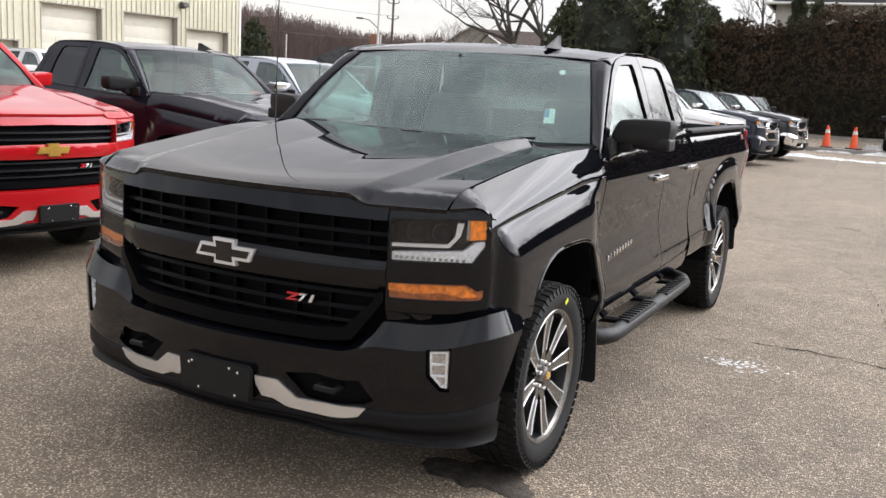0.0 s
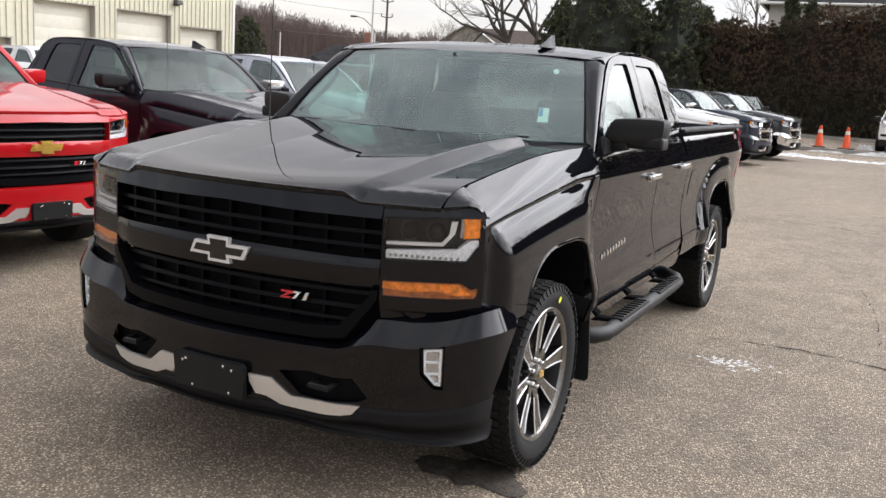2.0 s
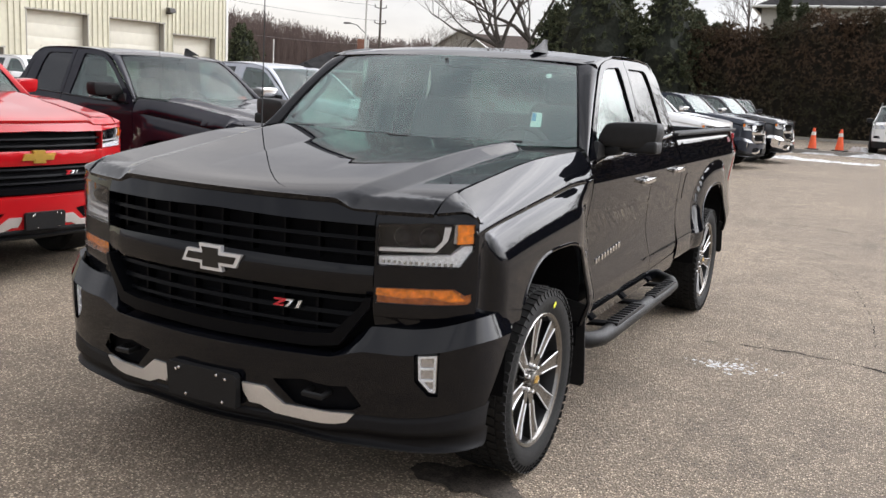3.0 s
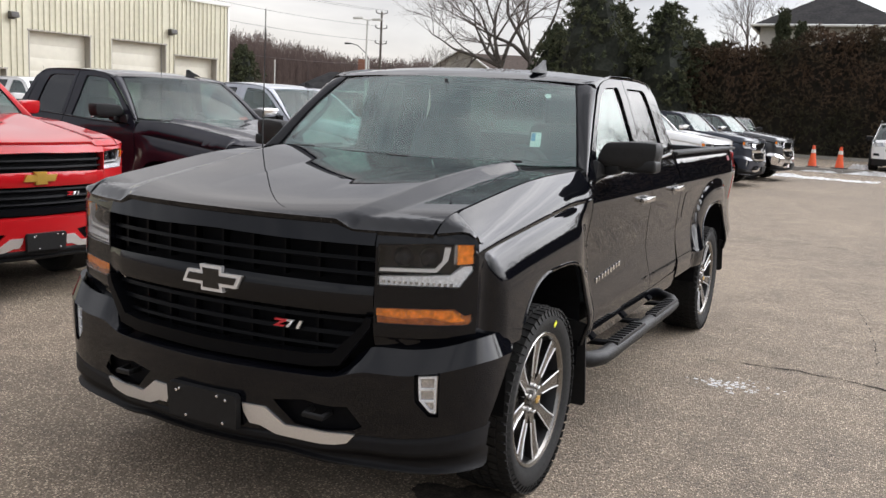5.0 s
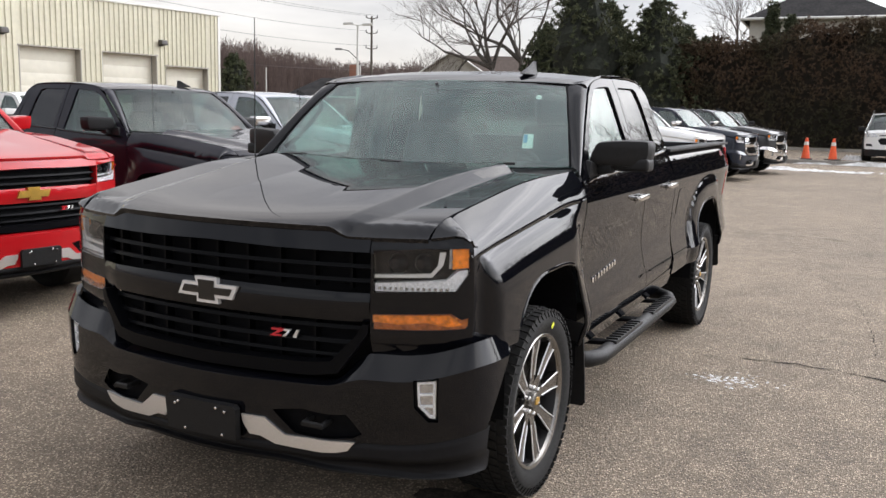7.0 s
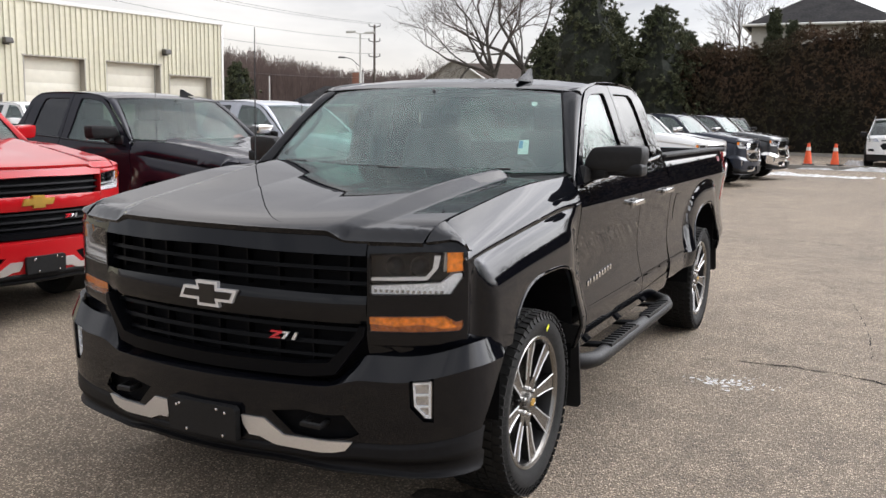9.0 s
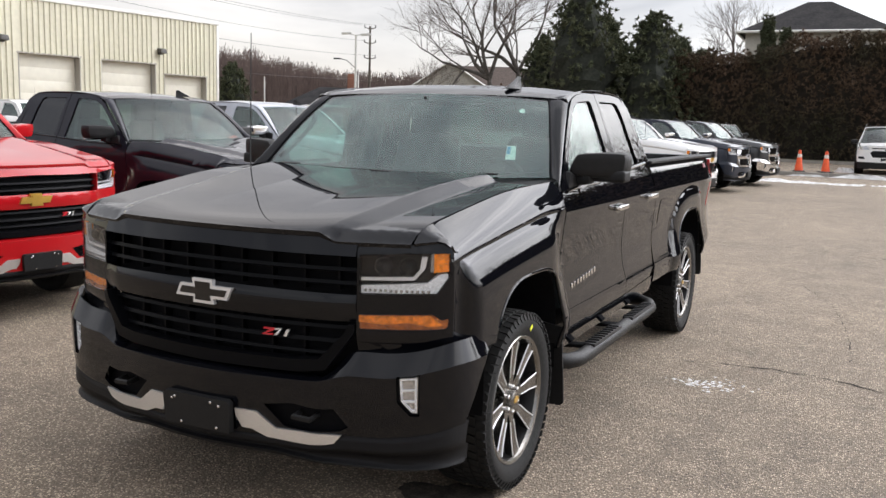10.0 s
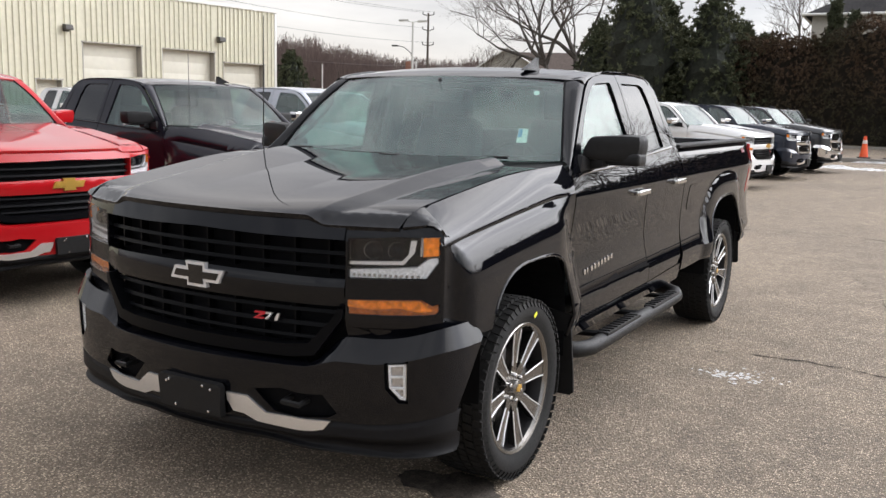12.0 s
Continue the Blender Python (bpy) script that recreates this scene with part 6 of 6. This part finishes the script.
def shrub(at, height, width, mat, seed, label):
    rng = random.Random(seed)
    t = thing("shrub", label, "shrub", m=pose(*at))
    cs = []
    for _ in range(420):
        v = Vector((rng.gauss(0, 1), rng.gauss(0, 1), rng.gauss(0, 1))).normalized() * rng.uniform(0.6, 1.0)
        cs.append(Vector((v.x * width / 2, v.y * width / 2, height * (0.5 + 0.5 * v.z))))
    verts, faces = [], []
    sprays(rng, cs, 0.22, 4, verts, faces)
    raw("foliage", verts, faces, mat, t, smooth=False)
    tube("stem", [(0, 0, 0), (0, 0, height * 0.6)], [0.05, 0.02], BARK, t, sides=6)


shrub(ahead(22.6, 55), 3.9, 2.6, RUSSET, 31, "russet-leaved shrub below the pines")
shrub(ahead(9.9, 52), 6.1, 2.4, CEDAR, 32, "rounded brown-green evergreen shrub")


def woods(name, az0, az1, dist, heights, seed, density, label):
    """A far belt of bare trees: fine upright stems and twig sprays."""
    rng = random.Random(seed)
    verts, faces = [], []
    arc = radians(abs(az1 - az0)) * dist
    for k in range(int(arc * density)):
        az = rng.uniform(az0, az1)
        h = interp(az, *heights) * rng.uniform(0.62, 1.0) * (1 + 0.14 * noise.noise(Vector((az * 0.9, 0, 4))))
        q = Vector(ahead(az, dist + rng.uniform(0, 22)))
        side = Vector((math.cos(radians(az)), math.sin(radians(az)), 0))
        w = 0.06
        b = len(verts)
        verts += [q - side * w, q + side * w, q + Vector((0, 0, h))]
        faces.append([b, b + 1, b + 2])
        for _ in range(15):
            z = h * rng.uniform(0.05, 0.96)
            ln = h * rng.uniform(0.06, 0.14)
            d = (side * rng.choice((-1, 1)) * rng.uniform(0.05, 0.45) + Vector((0, 0, 1))).normalized()
            p0 = q + Vector((0, 0, z))
            b = len(verts)
            verts += [p0, p0 + d * ln + side * 0.045, p0 + d * ln * 1.05 - side * 0.04]
            faces.append([b, b + 1, b + 2])
    return tagged(raw(name, verts, faces, WOODS, None, smooth=False), label, "woods", kind="stuff")


HW = ([-180, 20, 28, 33, 36, 38.5, 41, 60, 180], [9.5, 9.8, 11.6, 12.0, 13.6, 15.3, 16.2, 16.5, 9.5])
woods("far_woods", 22, 58, 200, HW, 41, 165, "far belt of bare brown woods")
woods("far_woods", 58, 338, 190, HW, 42, 8, "far belt of bare brown woods")


# ---- houses ----
ROOF_DARK = material("dark_shingle", (0.022, 0.021, 0.022), rough=0.9, grain=0.3, grain_scale=6, colour_b=(0.034, 0.032, 0.032), mix_scale=1, spec=0.15)
ROOF_BROWN = material("brown_shingle", (0.075, 0.055, 0.045), rough=0.9, grain=0.3, grain_scale=6)
STUCCO = material("pale_siding", (0.55, 0.52, 0.46), rough=0.8, grain=0.08, grain_scale=5)
BRICK = material("red_brick", (0.26, 0.12, 0.08), rough=0.9, grain=0.25, grain_scale=9)
PANE = material("far_window_glass", (0.05, 0.055, 0.06), rough=0.1, spec=0.6)


def gable_house(at, turn, w, d, eave, ridge, wall, roof, label):
    """Gable end faces local -y; ridge runs along y."""
    h = thing("house", label, "house", m=pose(*at, 0, 0, turn))
    raw("wall", [(-w / 2, 0, 0), (w / 2, 0, 0), (w / 2, 0, eave), (0, 0, ridge), (-w / 2, 0, eave), (-w / 2, d, 0), (w / 2, d, 0), (w / 2, d, eave), (0, d, ridge), (-w / 2, d, eave)],
        [[0, 1, 2, 3, 4], [5, 9, 8, 7, 6], [1, 6, 7, 2], [0, 4, 9, 5]], wall, h, smooth=False)
    o, k = 0.45, (ridge - eave) / (w / 2)
    for sx in (-1, 1):
        a = [(sx * (w / 2 + o), -o, eave - o * k), (0, -o, ridge), (0, d + o, ridge), (sx * (w / 2 + o), d + o, eave - o * k)]
        raw("roof", [Vector(q) + Vector((0, 0, 0.02)) for q in a] + [Vector(q) + Vector((0, 0, 0.20)) for q in a], [[4, 5, 6, 7], [0, 3, 2, 1], [0, 1, 5, 4], [3, 0, 4, 7], [2, 3, 7, 6]], roof, h, smooth=False)
        tube("barge_board", [(sx * (w / 2 + o), -o - 0.03, eave - o * k + 0.08), (0, -o - 0.03, ridge + 0.08)], 0.09, FLASH, h, sides=4)
    wn2 = new("window")
    wn2.parent = h
    block("frame", (1.3, 0.10, 1.3), (0, -0.03, eave * 0.65), FLASH, wn2, 0.01)
    block("pane", (1.1, 0.04, 1.1), (0, -0.08, eave * 0.65), PANE, wn2, 0.005)
    return h


def hip_house(at, turn, w, d, eave, apex, wall, roof, label):
    h = thing("house", label, "house", m=pose(*at, 0, 0, turn))
    block("wall", (w, d, eave), (0, 0, eave / 2), wall, h, 0.02)
    o, r = 0.6, max(0.1, (w - d) / 2 + 0.3)
    v = [(-w / 2 - o, -d / 2 - o, eave), (w / 2 + o, -d / 2 - o, eave), (w / 2 + o, d / 2 + o, eave), (-w / 2 - o, d / 2 + o, eave), (-r, 0, apex), (r, 0, apex)]
    raw("roof", v, [[0, 1, 5, 4], [1, 2, 5], [2, 3, 4, 5], [3, 0, 4], [3, 2, 1, 0]], roof, h, smooth=False)
    for a, b in ((0, 1), (1, 2), (2, 3), (3, 0)):
        tube("gutter", [v[a], v[b]], 0.10, FLASH, h, sides=6)
    for x in (-w * 0.3, 0.0, w * 0.3):
        win = new("window")
        win.parent = h
        block("frame", (1.3, 0.10, 1.4), (x, -d / 2 - 0.02, eave - 1.5), FLASH, win, 0.01)
        block("pane", (1.1, 0.05, 1.2), (x, -d / 2 - 0.06, eave - 1.5), PANE, win, 0.005)
    return h


gable_house(ahead(26.0, 84), 20, 8.5, 9.0, 4.2, 7.0, STUCCO, ROOF_BROWN, "pale house with a brown gable roof")
hip_house(ahead(23.6, 92), 25, 12.0, 7.0, 5.0, 7.2, STUCCO, ROOF_BROWN, "low house with a brown roof")
hip_house(ahead(4.35, 74), 3, 9.4, 8.4, 8.6, 11.2, STUCCO, ROOF_DARK, "two-storey house with a dark hip roof")
low = hip_house(ahead(32.9, 110), 30, 12.0, 8.0, 3.0, 5.3, BRICK, ROOF_DARK, "low bungalow with a dark hip roof")
block("chimney", (0.9, 0.7, 2.6), (1.4, 0, 5.6), BRICK, low, 0.03, "red brick chimney")


# ---- poles and wires ----
WOOD = material("weathered_pole_wood", (0.10, 0.085, 0.07), rough=0.9, grain=0.3, grain_scale=6)
POLE = material("pale_painted_steel", (0.62, 0.61, 0.58), rough=0.45, grain=0.06)
CABLE = material("cable_black", (0.05, 0.05, 0.055), rough=0.6)


def lot_lamp():
    t = thing("street_lamp", "pale double-headed parking lot lamp", "lamp post", m=pose(*ahead(31.92, 70), 0, 0, 30))
    tube("pole", [(0, 0, 0), (0, 0, 7.95)], [0.11, 0.075], POLE, t, sides=10)
    for sx in (-1, 1):
        h = block("lamp_head", (0.75, 0.34, 0.16), (sx * 0.72, 0, 8.02 - 0.02 * sx), POLE, t, 0.04, "flat pale lamp head", turn=(0, -4, 0))
        tube("arm", [(0, 0, 7.9), (sx * 0.45, 0, 8.0)], 0.035, POLE, t, sides=6)


def road_lamp():
    t = thing("street_lamp", "cobra-head street lamp on a thin arm", "lamp post", m=pose(*ahead(31.75, 95), 0, 0, 30))
    tube("pole", [(0, 0, 0), (0, 0, 6.2)], [0.10, 0.07], POLE, t, sides=8)
    tube("arm", [(0, 0, 6.1), (-0.4, 0, 6.9), (-1.2, 0, 7.6), (-1.9, 0, 7.75)], 0.04, DARK_METAL, t, sides=6)
    block("lamp_head", (0.7, 0.28, 0.16), (-2.2, 0, 7.74), DARK_METAL, t, 0.05, "dark cobra lamp head")


def utility_pole(at, height, name="utility_pole"):
    t = thing("utility_pole", "dark wooden utility pole with crossarms", "utility pole", "utility poles", m=pose(*at, 0, 0, 30))
    tube("pole", [(0, 0, 0), (0, 0, height)], [0.16, 0.11], WOOD, t, sides=8)
    for z, w in ((height - 0.25, 0.62), (height - 1.9, 0.62), (height - 3.6, 0.62), (height - 6.2, 1.25)):
        tube("crossarm", [(-w, 0, z + 0.1), (0, 0, z - 0.05), (w, 0, z + 0.1)], 0.05, WOOD, t, sides=6)
        for sx in (-1, 1):
            tube("insulator", [(sx * w, 0, z + 0.08), (sx * w, 0, z + 0.42)], [0.06, 0.04], DARK_METAL, t, sides=6)
    return t


lot_lamp()
road_lamp()
utility_pole(ahead(31.05, 105), 12.1)
utility_pole(ahead(62.0, 62), 13.5)
for dz, dx in ((0.0, -0.6), (0.0, 0.6), (-1.7, -0.6), (-3.4, 0.6), (-6.0, -1.2)):
    a, b = Vector(ahead(31.05, 105, 12.2 + dz)) + Vector((dx, 0, 0)), Vector(ahead(62.0, 62, 13.6 + dz)) + Vector((dx, 0, 0))
    pts = [a.lerp(b, float(t)) - Vector((0, 0, 1.1 * 4 * float(t) * (1 - float(t)))) for t in np.linspace(0, 1, 14)]
    tagged(tube("overhead_wire", pts, 0.014, CABLE, None, sides=4), "thin overhead power line between poles", "wire", "overhead wires")
tagged(tube("sign_post", [ahead(37.5, 70), ahead(37.5, 70, 4.6)], 0.05, POLE, None, sides=6), "thin pale metal post", "post")


# ---- traffic cones ----
def cone_shape():
    c = thing("traffic_cone", "orange traffic cone with a pale band", "traffic cone", "cones by the kerb")
    block("base", (0.42, 0.42, 0.05), (0, 0, 0.025), DARK_METAL, c, 0.012)
    up = Matrix.Rotation(radians(-90), 4, "Y")
    lathe("body", [(0.160, 0.05), (0.150, 0.07), (0.050, 0.77), (0.043, 0.80), (0.0, 0.805)], ORANGE, c, m=up, sides=24)
    lathe("band", [(0.084, 0.53), (0.0885, 0.53), (0.0695, 0.66), (0.066, 0.66)], FLASH, c, m=up, sides=24, label="pale reflective band")
    return c


cone = cone_shape()
cone.matrix_world = pose(-0.66, 32.62, 0.15, 0, 0, 12)
copy_thing(cone, pose(0.27, 32.62, 0.15, 0, 0, 40))


# ---- white crossover by the hedge ----
def crossover(m):
    """A five-door crossover, faces its own -y, 0 under the front axle."""
    c = thing("crossover_car", "white crossover car with black lower trim", "car", m=m)
    fy = lambda x: -0.90 + 0.22 * x * x + 0.22 * x ** 4
    F = lambda off, lean=0.0: (lambda u, v: (u, fy(u) + off + lean * (v - 0.7), v))
    grille = [(-0.42, 0.80), (-0.50, 0.72), (-0.40, 0.58), (0.40, 0.58), (0.50, 0.72), (0.42, 0.80)]
    slit = [(-0.45, 0.865), (0.45, 0.865), (0.47, 0.90), (-0.47, 0.90)]
    panel("front_bumper", [(-0.86, 0.42), (0.86, 0.42), (0.90, 0.60), (0.88, 0.92), (0.60, 0.97), (-0.60, 0.97), (-0.88, 0.92), (-0.90, 0.60)], F(0, 0.12), WHITE, c, (0, -1, 0), step=(0.1, 0.08), thick=0.03, holes=[grille, slit])
    panel("grille", [(-0.52, 0.56), (0.52, 0.56), (0.52, 0.92), (-0.52, 0.92)], F(0.05, 0.12), SLAT, c, (0, -1, 0), step=(0.2, 0.2), thick=0.01, label="black mesh grille")
    for z in (0.63, 0.69, 0.75):
        panel("slat", [(-0.44, z), (0.44, z), (0.44, z + 0.014), (-0.44, z + 0.014)], F(0.02, 0.12), GLOSS, c, (0, -1, 0), step=(0.2, 0.2), thick=0.02)
    panel("lower_bumper", [(-0.86, 0.20), (0.86, 0.20), (0.88, 0.43), (-0.88, 0.43)], F(0.03), PLASTIC, c, (0, -1, 0), step=(0.15, 0.2), thick=0.03, label="black lower bumper")
    panel("badge", [(x * 0.6, z * 0.6 + 0.835) for x, z in BOW_OUT], F(-0.012, 0.12), GLOSS, c, (0, -1, 0), step=(0.1, 0.1), thick=0.02)
    block("plate", (0.32, 0.02, 0.12), (0, fy(0) - 0.015, 0.50), PLASTIC, c, 0.006, "dark empty plate holder")
    for sx in (1, -1):
        mp = (lambda q: q) if sx > 0 else mirror_pts
        panel("headlight", mp([(0.52, 0.84), (0.86, 0.82), (0.885, 0.93), (0.60, 0.955)]), F(-0.008, 0.12), LAMP_CLEAR, c, (0, -1, 0), step=(0.1, 0.1), thick=0.03, label="clear wraparound headlight")
        panel("fog_lamp", mp([(0.64, 0.52), (0.84, 0.52), (0.85, 0.60), (0.68, 0.60)]), F(-0.006, 0.12), LAMP_DARK, c, (0, -1, 0), step=(0.1, 0.1), thick=0.02)

        def xs(y, z):
            base = interp(z, [0.2, 0.5, 0.8, 0.98, 1.02, 1.6], [0.86, 0.905, 0.915, 0.90, 0.88, 0.68])
            return base - 0.10 * max(0.0, (-0.25 - y) / 0.5) ** 2 - 0.10 * max(0.0, (y - 3.0) / 0.7) ** 2
        fa = [(0.37 * math.cos(t), 0.36 + 0.37 * math.sin(t)) for t in np.linspace(-0.2, math.pi + 0.2, 14)]
        ra = [(2.72 + 0.37 * math.cos(t), 0.36 + 0.37 * math.sin(t)) for t in np.linspace(-0.2, math.pi + 0.2, 14)]
        body = [(-0.66, 0.45), (-0.66, 0.90), (-0.3, 0.99), (0.45, 1.03), (1.2, 1.05), (2.4, 1.07), (3.5, 1.10), (3.66, 1.0), (3.68, 0.6), (3.6, 0.35)] + ra + [(1.5, 0.28)] + fa[:-1] + [(-0.42, 0.42)]
        panel("side_panel", body, lambda u, v: (sx * xs(u, v), u, v), WHITE, c, (sx, 0, 0), step=(0.15, 0.1), thick=0.02)
        glass_o = [(0.62, 1.06), (1.25, 1.52), (1.7, 1.58), (2.6, 1.57), (3.2, 1.45), (3.35, 1.16), (2.4, 1.09)]
        panel("side_window", glass_o, lambda u, v: (sx * xs(u, v), u, v), DARK_GLASS, c, (sx, 0, 0), step=(0.2, 0.1), thick=0.01)
        frame_o = [(0.45, 1.04), (1.15, 1.56), (1.7, 1.63), (2.7, 1.62), (3.4, 1.46), (3.56, 1.10)]
        panel("window_frame", frame_o + glass_o[4:5] + [(2.6, 1.57), (1.7, 1.58), (1.25, 1.52), (0.62, 1.06)], lambda u, v: (sx * (xs(u, v) + 0.004), u, v), WHITE, c, (sx, 0, 0), step=(0.2, 0.1), thick=0.02)
        tube("roof_rail", [(sx * 0.64, 1.3, 1.66), (sx * 0.66, 1.4, 1.70), (sx * 0.66, 2.9, 1.69), (sx * 0.64, 3.0, 1.64)], 0.018, DARK_METAL, c, sides=8)
        block("mirror", (0.22, 0.12, 0.15), (sx * 1.0, 0.75, 1.08), PLASTIC, c, 0.04)
        for y0 in (0.0, 2.72):
            wheel(c, (sx * 0.79, y0, 0.36), sx, False, spokes=5, R=0.36, rim_r=0.245)
            block("wheel_well", (0.25, 0.74, 0.60), (sx * 0.62, y0, 0.46), RECESS, c, 0.02)
    panel("hood", [(-0.80, -0.60), (-0.4, -0.80), (0.4, -0.80), (0.80, -0.60), (0.84, 0.42), (0, 0.30), (-0.84, 0.42)], lambda u, v: (u, v, 0.975 + 0.10 * smooth((v + 0.85) / 0.9) - 0.06 * u * u), WHITE, c, (0, 0, 1), step=(0.1, 0.1), thick=0.03)
    ws = panel("windscreen", [(-1, 0), (1, 0), (1, 1), (-1, 1)], lambda u, s: (u * lerp(0.80, 0.62, s), lerp(0.30 + 0.16 * u * u, 1.12 + 0.1 * u * u, s), lerp(1.05, 1.58 - 0.03 * u * u, s) + 0.03 * math.sin(3.14 * s)), SIDE_GLASS, c, (0, -1, 1), step=(0.2, 0.2), thick=0.006)
    panel("roof", [(-0.66, 1.10), (0.66, 1.10), (0.68, 2.0), (0.64, 3.2), (-0.64, 3.2), (-0.68, 2.0)], lambda u, v: (u, v, 1.655 - 0.09 * u * u - 0.06 * abs((v - 1.9) / 1.2) ** 2), WHITE, c, (0, 0, 1), step=(0.2, 0.2), thick=0.03)
    panel("tailgate", [(-0.80, 0.4), (0.80, 0.4), (0.80, 1.1), (0.62, 1.55), (-0.62, 1.55), (-0.80, 1.1)], lambda u, v: (u, 3.68 - 0.30 * max(0.0, v - 1.0), v), WHITE, c, (0, 1, 0), step=(0.2, 0.2), thick=0.03)
    block("floor", (1.5, 3.9, 0.2), (0, 1.4, 0.40), RECESS, c, 0.02)
    for cx in (0.36, -0.36):
        block("seat_back", (0.50, 0.16, 0.60), (cx, 1.55, 1.05), SEAT, c, 0.05)
    return c


suv = crossover(pose(2.22, 33.5, 0.15, 0, 0, 2))
suv.scale = (1.08, 1.08, 1.08)


# ---- vehicles ----
hero = pickup("pickup_truck", "gloss black double-cab pickup truck with polished alloy wheels", "", pose(0, 0, 0), BLACK, fine=True, bow=BRIGHT, bow_in=GLOSS)
pickup("pickup_truck", "bright red pickup truck with a gold badge", "row of pickups", pose(-4.50, 1.26, 0, 0, 0, 85), RED, bow=GOLD, bow_in=GOLD, mirror_cap=RED, grid=0.06)
pickup("pickup_truck", "dark navy pickup truck with black mirrors", "row of pickups", pose(-3.89, 3.97, 0, 0, 0, 87), NAVY, grid=0.08)
papers = thing("paper_slip", "orange paper slip on the dash behind a windscreen", "paper", m=pose(-3.89, 3.97, 0, 0, 0, 87))
panel("sheet", [(0.56, 0.03), (0.80, 0.03), (0.80, 0.11), (0.60, 0.09)], lambda u, s: tuple(Vector(screen_at(u, s)) + Vector((0, 0.010, -0.008))), ORANGE_PAPER, papers, (0, -1, 0.5), step=(0.1, 0.1), thick=0.001)
pickup("pickup_truck", "silver pickup truck with chrome mirrors", "row of pickups", pose(-5.01, 7.95, 0, 0, 0, 90), SILVER, chrome=True, mirror_cap=CHROME)
pickup("pickup_truck", "white pickup truck with white bumper and gold badge", "row of pickups", pose(-2.15, 17.42, 0, 0, 0, 82), WHITE, bow=GOLD, bow_in=GOLD, mirror_cap=CHROME)
pickup("pickup_truck", "dark blue pickup truck with a chrome grille", "row of pickups", pose(-1.93, 21.44, 0, 0, 0, 83), BLUE, chrome=True, mirror_cap=CHROME)
pickup("pickup_truck", "dark grey pickup truck with chrome grille and bumper", "row of pickups", pose(-1.58, 25.0, 0, 0, 0, 83), GREY, chrome=True, mirror_cap=CHROME, bumper_mat=CHROME)
pickup("pickup_truck", "black pickup truck parked nose out by the hedge", "", pose(-3.35, 31.6, 0, 0, 0, 24), BLACK)
pickup("pickup_truck", "white pickup truck parked behind the row", "", pose(-13.6, 10.6, 0, 0, 0, 85), WHITE, mirror_cap=WHITE)

# vehicles on the far side of the aisle, out of the direct view but mirrored in the black doors
for k, (mt, lab) in enumerate(((GREY, "dark grey pickup truck across the aisle"), (BLUE, "dark blue pickup truck across the aisle"))):
    first = pickup("pickup_truck", lab, "pickups across the aisle", pose(31.0, -6.0 + 3.3 * k, 0, 0, 0, -90), mt, seats=False)
    for n in (1, 2, 3):
        copy_thing(first, pose(31.1, -6.0 + 3.3 * (k + 2 * n), 0, 0, 0, -90))
